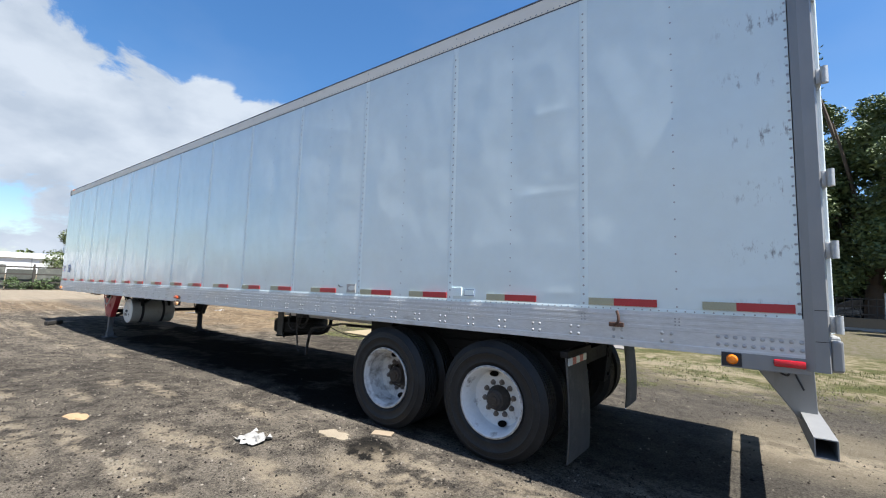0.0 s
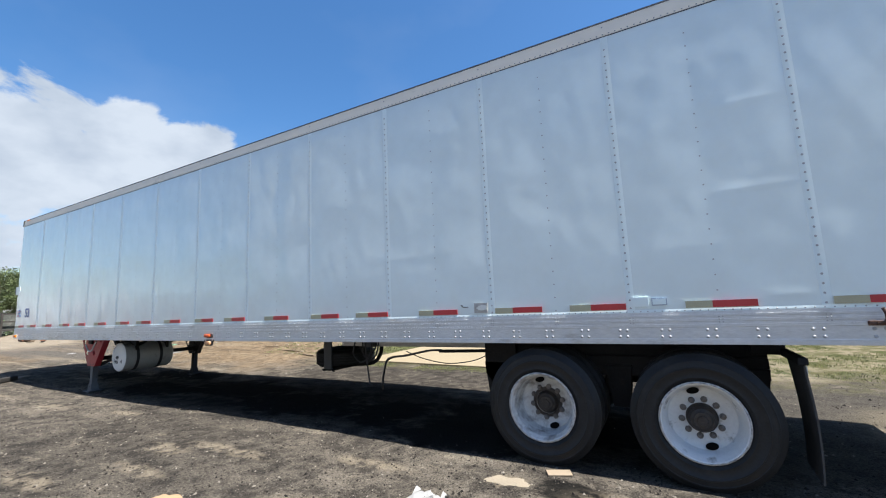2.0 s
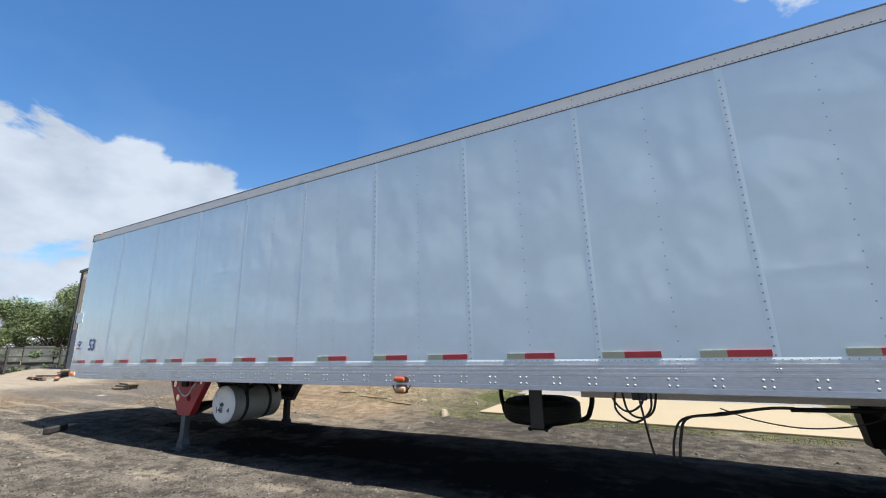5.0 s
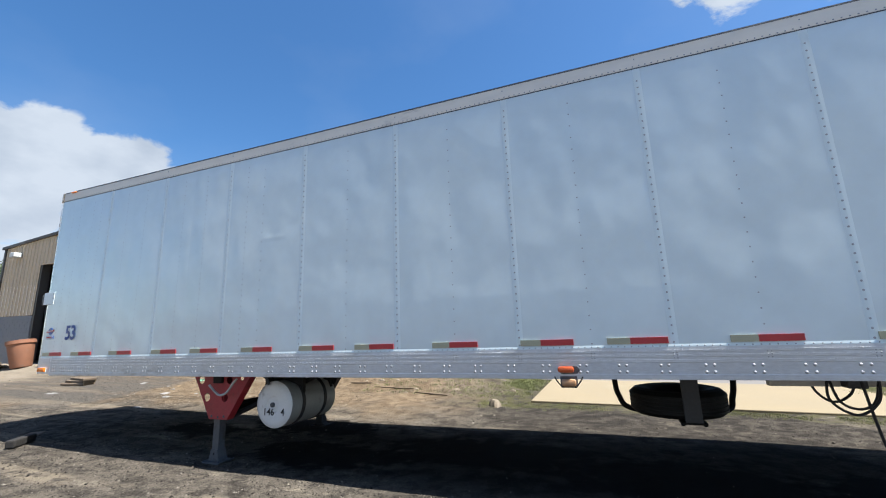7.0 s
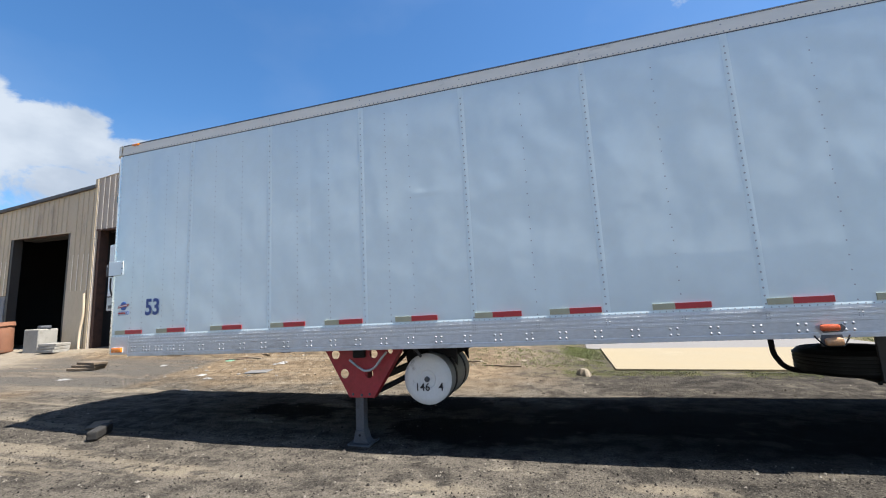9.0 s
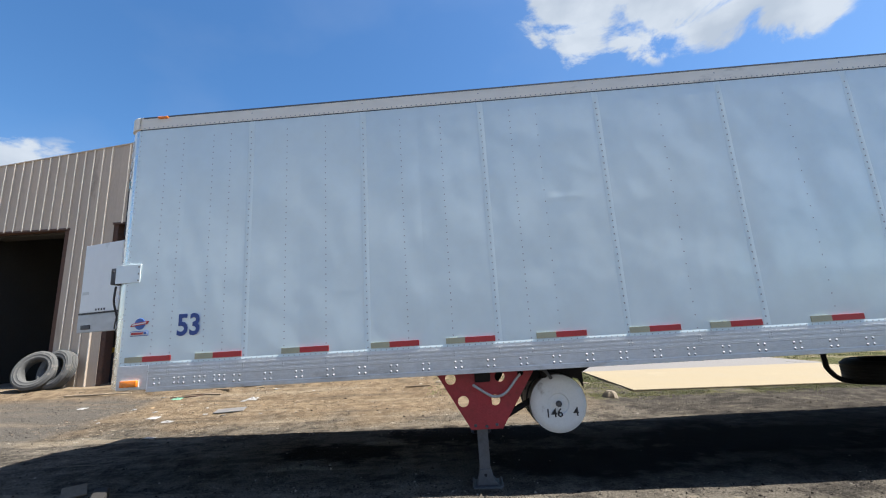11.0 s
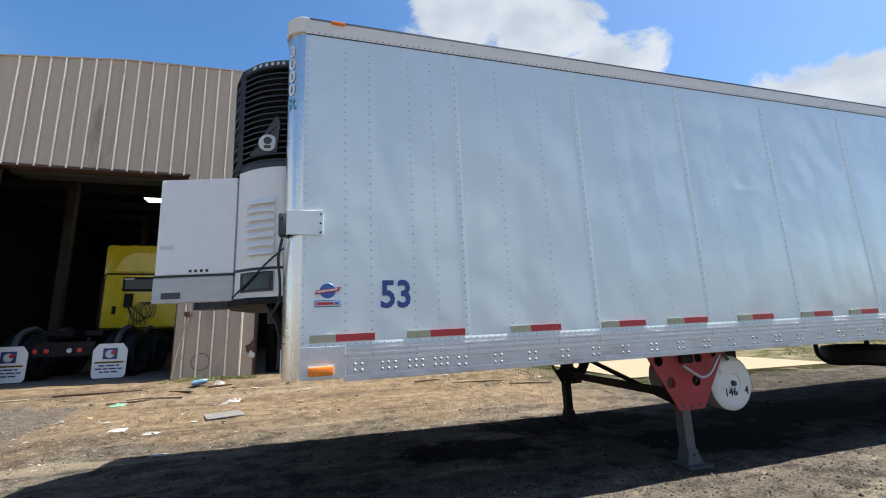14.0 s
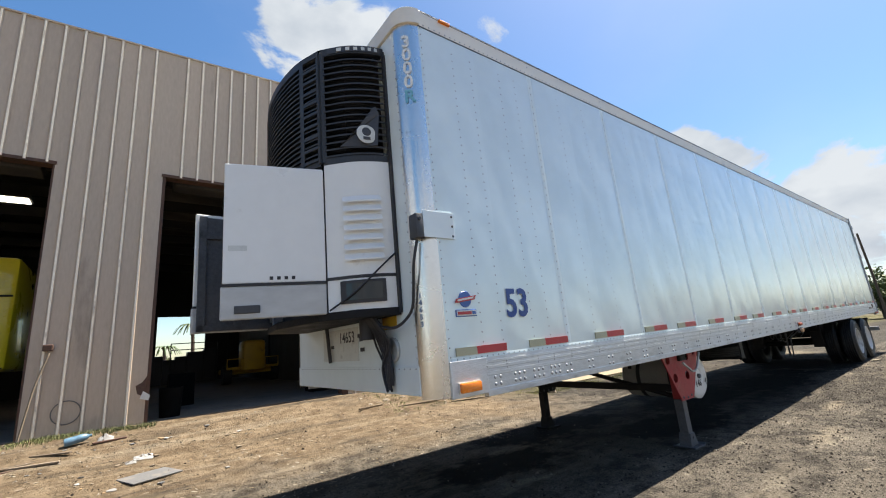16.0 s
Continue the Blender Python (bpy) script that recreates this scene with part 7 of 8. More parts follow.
def road_tractor():
    """Rear of a yellow road tractor parked in the bay."""
    TR = thing("road_tractor", "yellow sleeper road tractor with white mud flaps in the bay", "truck", m=pose(-5.18, 0.62, 0.345))
    for x in (-0.42, 0.36):
        part("frame_rail", box(bm_new(), x, x + 0.07, 7.15, 12.0, 0.62, 0.88, 0.006), M_BLACK, TR)
    part("rear_crossmember", box(bm_new(), -0.55, 0.55, 7.10, 7.18, 0.50, 0.80, 0.01), M_BLACK, TR)
    part("fifth_wheel", prism(bm_new(), [(-0.45, 7.6), (-0.12, 7.6), (0, 8.1), (0.12, 7.6), (0.45, 7.6), (0.48, 8.6), (-0.48, 8.6)], "z", 0.92, 1.04, 0.01), M_BLACK, TR, "black fifth wheel plate")
    prof = wheel_set()
    src = None
    for y in (7.75, 9.0):
        for x in (-1.20, -0.87, 0.60, 0.93):
            if src is None:
                src = part("tyre", lathe(bm_new(), prof, (0, 0, 0), (1, 0, 0), 44, True), M_RUBBER, TR, smooth=True)
                src.matrix_basis = pose(x, y, 0.50)
            else:
                again(src, "tyre", TR, x, y, 0.50)
        for x in (-1.22, 0.62):
            part("fender", tube(bm_new(), [(x + 0.3, y - 0.58, 0.72), (x + 0.3, y - 0.40, 0.98), (x + 0.3, y, 1.10), (x + 0.3, y + 0.40, 0.98)], 0.06, 6), M_GREYSTEEL, TR, smooth=True)
    for x in (-1.20, 0.56):
        fl = part("mud_flap", prism(bm_new(), [(x + 0.05, 0.02), (x + 0.58, 0.02), (x + 0.63, 0.08), (x + 0.64, 0.60), (x + 0.54, 0.74), (x + 0.10, 0.74), (x, 0.60), (x + 0.01, 0.08)], "y", 7.02, 7.035), M_REEFW, TR, "white lettered mud flap")
        part("flap_sign", box(bm_new(), x + 0.19, x + 0.45, 7.012, 7.022, 0.41, 0.64), M_SIGNBLUE, fl)
        part("flap_emblem", lathe(bm_new(), [(0, 0.004), (0.080, 0.004), (0.085, 0)], (x + 0.32, 7.012, 0.52), (0, -1, 0), 22), M_STICKER, fl)
        part("flap_emblem", lathe(bm_new(), [(0, 0.002), (0.040, 0.002), (0.045, 0)], (x + 0.38, 7.007, 0.55), (0, -1, 0), 16), M_REDLENS, fl)
        part("flap_bar", box(bm_new(), x + 0.05, x + 0.59, 7.012, 7.021, 0.325, 0.365), M_YELLOW_LBL, fl)
        part("flap_bar", box(bm_new(), x + 0.07, x + 0.57, 7.010, 7.0115, 0.332, 0.356), M_INK, fl)
        for k, row in enumerate(((0.10, 0.16, 0.06), (0.12, 0.07, 0.14, 0.08), (0.06, 0.10, 0.12))):
            q = x + 0.32 - (sum(row) + 0.025 * (len(row) - 1)) / 2
            for w in row:
                part("flap_bar", box(bm_new(), q, q + w, 7.012, 7.021, 0.262 - 0.065 * k, 0.290 - 0.065 * k), M_SIGNBLUE, fl)
                q += w + 0.025
    for x in (-0.50, -0.30, 0.10, 0.28):
        part("tail_lamp", lathe(bm_new(), [(0, 0.02), (0.045, 0.015), (0.05, 0)], (x, 7.10, 0.62), (0, -1, 0), 16), M_REDLENS if x != 0.10 else M_STICKER, TR, smooth=True)
    # cab
    cab = part("cab", box(bm_new(), -0.72, 1.25, 9.55, 11.9, 1.05, 3.30, 0.10), M_CABYEL, TR, "yellow sleeper cab", smooth=True)
    cab.matrix_basis = pose(0.43, -0.62, 0)
    part("roof_fairing", prism(bm_new(), [(-0.45, 2.55), (-0.30, 2.95), (0.0, 3.10), (0.55, 3.10), (0.85, 2.95), (1.0, 2.55)], "y", 9.50, 9.58, 0.02), M_CABYEL, cab)
    part("cab_window", box(bm_new(), -0.20, 0.75, 9.52, 9.56, 2.08, 2.38, 0.02), M_GLASSD, cab, "dark rear window")
    part("window_frame", box(bm_new(), -0.24, 0.79, 9.535, 9.56, 2.04, 2.42, 0.02), M_BLACK, cab)
    part("cab_seam", tube(bm_new(), [(-0.70, 9.53, 1.10), (-0.70, 9.53, 2.40), (-0.62, 9.52, 2.50), (1.2, 9.52, 2.50)], 0.02, 6, smooth=False), M_BLACK, cab)
    for x in (-0.20, 0.52):
        part("window_tape", box(bm_new(), x, x + 0.22, 9.505, 9.515, 2.35, 2.39), M_STICKER, cab)
    part("panel_seal", tube(bm_new(), [(-0.62, 9.54, 2.42), (-0.66, 9.54, 2.36), (-0.67, 9.54, 1.16), (-0.62, 9.54, 1.10), (1.2, 9.54, 1.10)], 0.014, 6, smooth=False), M_INK, cab)
    part("connector_box", box(bm_new(), -0.16, 0.02, 9.47, 9.56, 1.62, 1.98, 0.015), M_BLACK, cab)
    part("cab_vent", box(bm_new(), -0.42, -0.34, 9.52, 9.56, 1.45, 1.66, 0.01), M_BLACK, cab)
    for k in range(5):
        c = [(-0.05, 9.44, 1.70), (0.03 + 0.07 * k, 9.36, 1.52 - 0.10 * (k % 3)), (0.22 + 0.06 * k, 9.34, 1.20 + 0.04 * k), (0.44 + 0.04 * k, 9.36, 1.42 + 0.09 * (k % 2)), (0.30 + 0.07 * k, 9.37, 1.74), (0.10 + 0.05 * k, 9.40, 1.58), (0.02 + 0.10 * k, 9.43, 1.14)]
        part("coiled_line", tube(bm_new(), c, 0.010, 6), M_INK, cab, smooth=True)


road_tractor()


def machine():
    MC = thing("forklift", "worn yellow forklift deep inside the bay", "forklift", m=pose(2.45, 16.4, 0.345))
    part("counterweight", box(bm_new(), -0.42, 0.42, -0.4, 0.6, 0.45, 1.65, 0.14), M_MACHYEL, MC, smooth=True)
    part("chassis", box(bm_new(), -0.95, 0.8, 0.1, 1.8, 0.35, 0.55, 0.06), M_MACHYEL, MC, smooth=True)
    for x0, x1 in ((-0.95, -0.45), (0.45, 0.95)):
        part("step_plate", box(bm_new(), x0, x1, -0.25, 0.5, 0.55, 0.64, 0.02), M_MACHYEL, MC)
        part("side_rail", tube(bm_new(), [(x0, -0.2, 0.64), (x0, -0.2, 0.95), (x1, -0.2, 0.95), (x1, -0.2, 0.64)], 0.02, 6, smooth=False), M_MACHYEL, MC)
    for x in (-1.05, 0.75):
        part("tyre", cyl(bm_new(), (x, 0.2, 0.36), (x + 0.3, 0.2, 0.36), 0.36, n=26), M_RUBBER, MC, smooth=True)
    part("roll_frame", tube(bm_new(), [(-0.8, 0.6, 0.7), (-0.8, 0.6, 2.2), (0.8, 0.6, 2.2), (0.8, 0.6, 0.7)], 0.05, 8, smooth=False), M_BLACK, MC)
    for k, (x, y, w, h) in enumerate(((-0.85, 9.2, 0.5, 0.7), (2.0, 8.2, 0.6, 1.2), (-0.75, 10.8, 0.4, 0.5))):
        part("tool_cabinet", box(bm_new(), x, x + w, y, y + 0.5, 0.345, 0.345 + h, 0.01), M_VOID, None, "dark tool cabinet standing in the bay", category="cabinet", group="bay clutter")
    PR = thing("parts_rack", "dark rack of parts before the back doorway", "rack")
    for k, (x, w, h) in enumerate(((-0.9, 0.66, 1.72), (-0.24, 0.5, 1.52), (0.26, 0.50, 1.66), (0.76, 0.74, 1.85), (1.5, 0.6, 1.95))):
        part("crate", box(bm_new(), x, x + w, 22.6 - 0.1 * (k % 2), 23.1, 0.345, h, 0.03), M_INK, PR)
    part("rack_frame", tube(bm_new(), [(0.05, 22.4, 0.35), (0.05, 22.4, 2.28), (2.1, 22.4, 2.28), (2.1, 22.4, 0.35)], 0.03, 6, smooth=False), M_INK, PR)
    part("rack_bar", box(bm_new(), 0.05, 2.1, 22.38, 22.42, 1.95, 1.99), M_INK, PR)
    part("waste_bin", lathe(bm_new(), [(0, 0), (0.16, 0), (0.19, 0.5), (0.17, 0.5), (0.15, 0.03), (0, 0.03)], (-0.95, 7.2, 0.345), (0, 0, 1), 22), M_VOID, None, "dark bucket by the bay jamb", smooth=True, category="bucket")
    part("drum", lathe(bm_new(), [(0, 0), (0.28, 0), (0.29, 0.4), (0.285, 0.42), (0.285, 0.86), (0, 0.86)], (-6.66, 7.55, 0.345), (0, 0, 1), 28), M_INK, None, "dark oil drum beside the jamb", smooth=True, category="drum")
    part("rag", prism(bm_new(), [(-6.58, 1.27), (-6.40, 1.28), (-6.42, 1.16), (-6.52, 1.12)], "y", 7.20, 7.24, 0.01), M_YELLOW_LBL, None, "yellow rag on the drum", category="rag")


machine()


def litter():
    random.seed(21)
    def lump(name, x, y, r, h, mtl, label, cat, sy=1.0):
        bm = bm_new()
        n = 22
        ph = random.random() * 9
        rings = []
        for f, hh in ((1.0, 0.0), (0.8, 0.55), (0.45, 0.9)):
            ring = []
            for i in range(n):
                a = 2 * math.pi * i / n
                q = 1 + 0.28 * math.sin(2 * a + ph) + 0.16 * math.sin(5 * a + 2 * ph) + random.uniform(-0.07, 0.07)
                px, py = x + r * f * q * math.cos(a), y + r * sy * f * q * math.sin(a)
                ring.append(bm.verts.new((px, py, ground_at(px, py) + h * hh + (0.0 if f < 1 else -0.006))))
            rings.append(ring)
        for a, b in zip(rings, rings[1:]):
            for i in range(n):
                bm.faces.new((a[i], a[(i + 1) % n], b[(i + 1) % n], b[i]))
        bm.faces.new(rings[-1])
        return part(name, bm, mtl, None, label, smooth=True, category=cat)
    lump("sand_patch", 12.45, -0.42, 0.17, 0.007, M_SAND, "pale sand patch on the dark millings", "sand", 0.7)
    lump("clay_clod", 10.12, -1.80, 0.13, 0.03, M_CLAY, "crumbled orange clay clod", "clay", 0.7)
    # crumpled white rag
    bm = bm_new()
    n = 9
    vs = [[None] * n for _ in range(n)]
    for i in range(n):
        for j in range(n):
            u, v = i / (n - 1) - 0.5, j / (n - 1) - 0.5
            px, py = 12.03 + u * 0.30 + random.uniform(-0.015, 0.015), -1.0 + v * 0.22 + random.uniform(-0.02, 0.02)
            vs[i][j] = bm.verts.new((px, py, ground_at(px, py) + 0.006 + 0.06 * max(0, noise.noise(Vector((u * 7, v * 7, 1.3)))) + 0.02 * random.random()))
    for i in range(n - 1):
        for j in range(n - 1):
            if random.random() > 0.12:
                bm.faces.new((vs[i][j], vs[i + 1][j], vs[i + 1][j + 1], vs[i][j + 1]))
    part("crumpled_rag", bm, M_PAPER, None, "crumpled white rag on the ground", category="rag")
    def board(name, x, y, w, d, h, rz, mtl, label, cat, group="", tilt=0):
        b = part(name, box(bm_new(), -w / 2, w / 2, -d / 2, d / 2, 0, h, min(h, w, d) * 0.18), mtl, None, label, category=cat, group=group)
        b.matrix_basis = pose(x, y, ground_at(x, y) + 0.004, tilt, 0, rz)
        return b
    board("cardboard_scrap", 12.80, -0.12, 0.20, 0.11, 0.012, 25, M_CARD, "flattened cardboard scrap on dark ground", "cardboard")
    board("timber_block", -0.03, -0.05, 0.45, 0.12, 0.11, -55, M_DARKWOOD, "dark timber block lying on the ground", "timber")
    board("flat_board", -0.65, 0.36, 0.42, 0.20, 0.014, -47, M_WOOD, "dusty brown board lying flat on the ground", "board")
    board("rubber_mat", -1.32, 4.28, 0.52, 0.46, 0.014, 20, M_MAT, "dusty grey rubber mat", "mat")
    for k, (x, y, w, d, rz) in enumerate(((-2.95, 5.42, 0.75, 0.05, 14), (-2.70, 5.55, 0.80, 0.045, 24), (-2.50, 5.50, 0.55, 0.05, -10), (-3.7, 5.95, 1.3, 0.05, 4), (-2.35, 5.75, 0.45, 0.06, -24), (-5.4, 5.75, 1.5, 0.05, 7), (-1.75, 5.95, 0.40, 0.05, 18))):
        board("scrap_board", x, y, w, d, 0.022, rz, (M_RUSTY, M_WOOD, M_CARD)[k % 3], "splintered scrap board on the soil", "board", "scrap by the pier")
    def wad(x, y, r, h, mtl, label):
        """Crumpled sheet of plastic film."""
        bm = bm_new()
        n = 8
        g = [[None] * n for _ in range(n)]
        for i in range(n):
            for j in range(n):
                u, v = i / (n - 1) - 0.5, j / (n - 1) - 0.5
                px, py = x + 2 * r * u + random.uniform(-0.12, 0.12) * r, y + 1.4 * r * v + random.uniform(-0.12, 0.12) * r
                g[i][j] = bm.verts.new((px, py, ground_at(px, py) + 0.006 + h * (1 - 2 * max(abs(u), abs(v))) * random.uniform(0.3, 1.0)))
        for i in range(n - 1):
            for j in range(n - 1):
                if random.random() > 0.1:
                    bm.faces.new((g[i][j], g[i + 1][j], g[i + 1][j + 1], g[i][j + 1]))
        return part("plastic_wad", bm, mtl, None, label, category="litter", group="film by the workshop")
    for x, y, r, h in ((-1.80, 6.05, 0.09, 0.10), (-1.36, 5.20, 0.11, 0.06), (-1.50, 5.08, 0.06, 0.04), (-2.03, 3.51, 0.10, 0.03), (-2.54, 3.84, 0.11, 0.03), (-1.62, 2.60, 0.09, 0.02), (-3.60, 4.67, 0.04, 0.05), (-4.95, 4.9, 0.09, 0.03), (-6.2, 3.3, 0.14, 0.02)):
        wad(x, y, r, h, M_PAPER, "crumpled white plastic film on the soil")
    wad(-3.15, 5.35, 0.12, 0.04, M_GREENFILM, "crumpled pale green film on the soil")
    bt = part("plastic_bottle", lathe(bm_new(), [(0, 0), (0.05, 0.0), (0.056, 0.02), (0.054, 0.10), (0.050, 0.12), (0.054, 0.14), (0.052, 0.20), (0.036, 0.25), (0.018, 0.27), (0.018, 0.30), (0, 0.30)], (0, 0, 0), (1, 0, 0), 20), M_BLUEPLAST, None, "pale blue plastic bottle lying on the soil", smooth=True, category="bottle")
    bt.matrix_basis = pose(-2.25, 5.98, ground_at(-2.1, 6.0) + 0.055, 0, -10, 10)
    for k in range(170):
        if k < 110:
            x, y = random.uniform(-4.2, 0.4), random.uniform(3.6, 6.3)
        else:
            x, y = random.uniform(-15, -4), random.uniform(3.4, 6.2)
        s = random.choice((0.015, 0.02, 0.02, 0.025, 0.03, 0.04, 0.06))
        bm = bm_new()
        q = [(s * random.uniform(0.4, 1) * math.cos(a), s * random.uniform(0.4, 1) * math.sin(a)) for a in (0.3, 1.2, 2.2, 3.3, 4.1, 5.2)]
        prism(bm, q, "z", 0.0, 0.003 + 0.15 * s * random.random())
        ob = part("litter_scrap", bm, random.choice((M_PAPER, M_CARD, M_CARD, M_CARD, M_WOOD, M_WOOD, M_WOOD, M_MAT, M_CLAY)), None, "small torn scrap of litter on soil", category="litter", group="litter by the workshop")
        ob.matrix_basis = pose(x, y, ground_at(x, y) + 0.004, random.uniform(-8, 8), random.uniform(-8, 8), random.uniform(0, 360))
    # planter, concrete cube, pallets by the old bay
    pl = thing("plant_pot", "large tilted terracotta pot on the soil", "pot", m=pose(-13.95, 6.0, ground_at(-13.9, 6.0) - 0.02, 4, -9, 0))
    part("pot_wall", lathe(bm_new(), [(0, 0.02), (0.30, 0.0), (0.33, 0.05), (0.42, 0.92), (0.46, 0.94), (0.46, 1.08), (0.41, 1.08), (0.38, 0.92), (0.29, 0.10), (0, 0.10)], (0, 0, 0), (0, 0, 1), 40), M_TERRA, pl, smooth=True)
    part("concrete_cube", box(bm_new(), -12.9, -12.15, 6.05, 6.65, 0.2, 1.08, 0.03), M_STONE, None, "chipped concrete cube by the bay", category="block")
    part("broken_stone", prism(bm_new(), [(-12.5, 6.2), (-12.25, 6.15), (-12.1, 6.4), (-12.35, 6.55)], "z", 1.08, 1.20, 0.03), M_GREYSTEEL, None, "dark stone lying on the cube", category="stone")
    for k in range(3):
        board("stacked_slab", -11.5 + 0.03 * k, 6.15, 0.85 - 0.06 * k, 0.5, 0.10, 4 * k, M_STONE, "pale slab in a low stack", "slab", "stacked slabs").location.z += 0.105 * k
    for k in range(3):
        board("scrap_board", -7.0 + 0.05 * k, 4.3 + 0.04 * k, 0.85, 0.34, 0.065, 10 - 9 * k, M_WOOD, "weathered board in a low pile", "board", "boards on the soil").location.z += 0.066 * k
    for k in range(4):
        board("scrap_board", -15.6 + 0.15 * k, 5.9 - 0.09 * k, 1.3, 0.30, 0.07, 12 - 14 * k, M_WOOD, "weathered board in a low pile", "board", "boards on the soil").location.z += 0.071 * k
    for k in range(7):
        board("scrap_board", -15.2 + random.uniform(-1.3, 1.3), 5.0 + random.uniform(-0.5, 0.5), random.uniform(0.8, 1.6), 0.16, 0.07, random.uniform(-35, 35), (M_WOOD, M_TERRA, M_RUSTY)[k % 3], "weathered board in a low pile", "board", "boards on the soil").location.z += 0.03 * (k % 3)
    lump("rock", 5.95, 4.22, 0.13, 0.13, M_RUBBLE, "pale broken rock on the verge", "rock", 0.8)
    for k in range(10):
        x, y = random.uniform(1.6, 6.0), random.uniform(4.7, 6.3)
        lump("rock", x, y, random.uniform(0.03, 0.07), random.uniform(0.02, 0.045), M_RUBBLE, "small tan rubble stone", "rock", 0.8)
    for k, (x, y, w, rz) in enumerate(((3.25, 5.28, 1.1, -6), (4.3, 5.0, 0.9, -14), (2.2, 5.5, 0.55, 10))):
        board("fallen_stick", x, y, w, 0.03, 0.025, rz, M_WOOD, "thin dry stick lying on the soil", "stick", "sticks on the soil")
    board("paper_sheet", 20.95, 26.3, 0.75, 0.35, 0.03, 12, M_PAPER, "flattened white sheet lying by the kerb", "litter")


litter()


# ---- distance ----
def leaf_cloud(name, blobs, count, size, mtl, parent, seed, flat=1.0, label=""):
    rnd = random.Random(seed)
    verts, faces = [], []
    weights = [b[3] ** 2 for b in blobs]
    for _ in range(count):
        bx, by, bz, br = rnd.choices(blobs, weights)[0]
        while True:
            p = Vector((rnd.uniform(-1, 1), rnd.uniform(-1, 1), rnd.uniform(-1, 1)))
            if 0.25 < p.length < 1:
                break
        p = p * (0.72 + 0.28 * rnd.random())
        c = Vector((bx + p.x * br, by + p.y * br, bz + p.z * br * flat))
        d = Vector((rnd.uniform(-1, 1), rnd.uniform(-1, 1), rnd.uniform(-0.6, 0.6))).normalized()
        e = d.cross(Vector((rnd.uniform(-1, 1), rnd.uniform(-1, 1), rnd.uniform(-1, 1)))).normalized()
        s = size * rnd.uniform(0.6, 1.4)
        i = len(verts)
        verts += [c - d * s, c + e * s * 0.45, c + d * s, c - e * s * 0.45]
        faces.append((i, i + 1, i + 2, i + 3))
    me = bpy.data.meshes.new(name)
    me.from_pydata(verts, [], faces)
    me.materials.append(mtl)
    ob = new(name, me)
    ob.parent = parent
    return tagged(ob, label)


def tree(x, y, height, spread, seed, mtl, count, leaf, label, crown_from=0.35, lean=0.0):
    rnd = random.Random(seed)
    T = thing("tree", label, "tree", m=pose(x, y, 0))
    fork = height * crown_from
    bm = bm_new()
    tube(bm, [(0, 0, -0.1), (0.05 * height * lean, 0.02, fork * 0.5), (0.12 * height * lean, 0.05, fork)], height * 0.028, 10, r_end=height * 0.019)
    blobs = []
    for k in range(9):
        a = 2 * math.pi * k / 9 + rnd.uniform(-0.3, 0.3)
        reach = spread * rnd.uniform(0.35, 0.95)
        top = height * rnd.uniform(0.62, 0.98) if k else height
        tip = (reach * math.cos(a), reach * math.sin(a), top * (1 - 0.28 * (reach / spread) ** 2))
        tube(bm, [(0.12 * height * lean, 0.05, fork * 0.92), (tip[0] * 0.45, tip[1] * 0.45, fork + (tip[2] - fork) * 0.55), tip], height * 0.010, 6, r_end=height * 0.002)
        for j in range(6):
            f = rnd.uniform(0.45, 1.05)
            blobs.append((tip[0] * f + rnd.uniform(-1, 1) * spread * 0.22, tip[1] * f + rnd.uniform(-1, 1) * spread * 0.22, fork + (tip[2] - fork) * rnd.uniform(0.0, 1.0), spread * rnd.uniform(0.14, 0.30)))
    part("trunk", bm, M_BARK, T, smooth=True)
    leaf_cloud("crown", blobs, count, leaf, mtl, T, seed + 5, 0.8)
    return T


tree(21.6, 29.0, 18.5, 6.2, 3, M_TREELEAF, 90000, 0.12, "tall dark green shade tree behind the fence", 0.13)
tree(27.5, 31.0, 15.0, 6.0, 8, M_LEAF, 44000, 0.15, "tall dark green shade tree behind the fence", 0.13)
tree(-26.0, 8.7, 5.7, 4.4, 5, M_LEAF2, 80000, 0.058, "light green feathery tree leaning over the fence", 0.22, 0.6)
tree(-30.0, 14.5, 6.3, 4.6, 15, M_LEAF2, 22000, 0.12, "light green feathery tree by the old bay", 0.25)
tree(-31.0, 20.5, 6.0, 4.0, 16, M_LEAF2, 15000, 0.12, "light green feathery tree by the old bay", 0.25)
for k, (x, y, h) in enumerate(((66, 5.5, 6.0), (70, 9.0, 6.5), (64, 1.5, 5.0), (76, -3.0, 6.5), (60, 14.0, 6.0))):
    tree(x, y, h, h * 0.6, 30 + k, M_LEAF2, 2600, 0.22, "distant light green tree beyond the yard", 0.2)
part("utility_pole", tube(bm_new(), [(45.5, 3.05, -0.2), (45.1, 3.1, 3.5), (44.6, 3.2, 7.2)], 0.11, 10, r_end=0.07), M_BARK, None, "dark leaning wooden pole", smooth=True, category="pole")


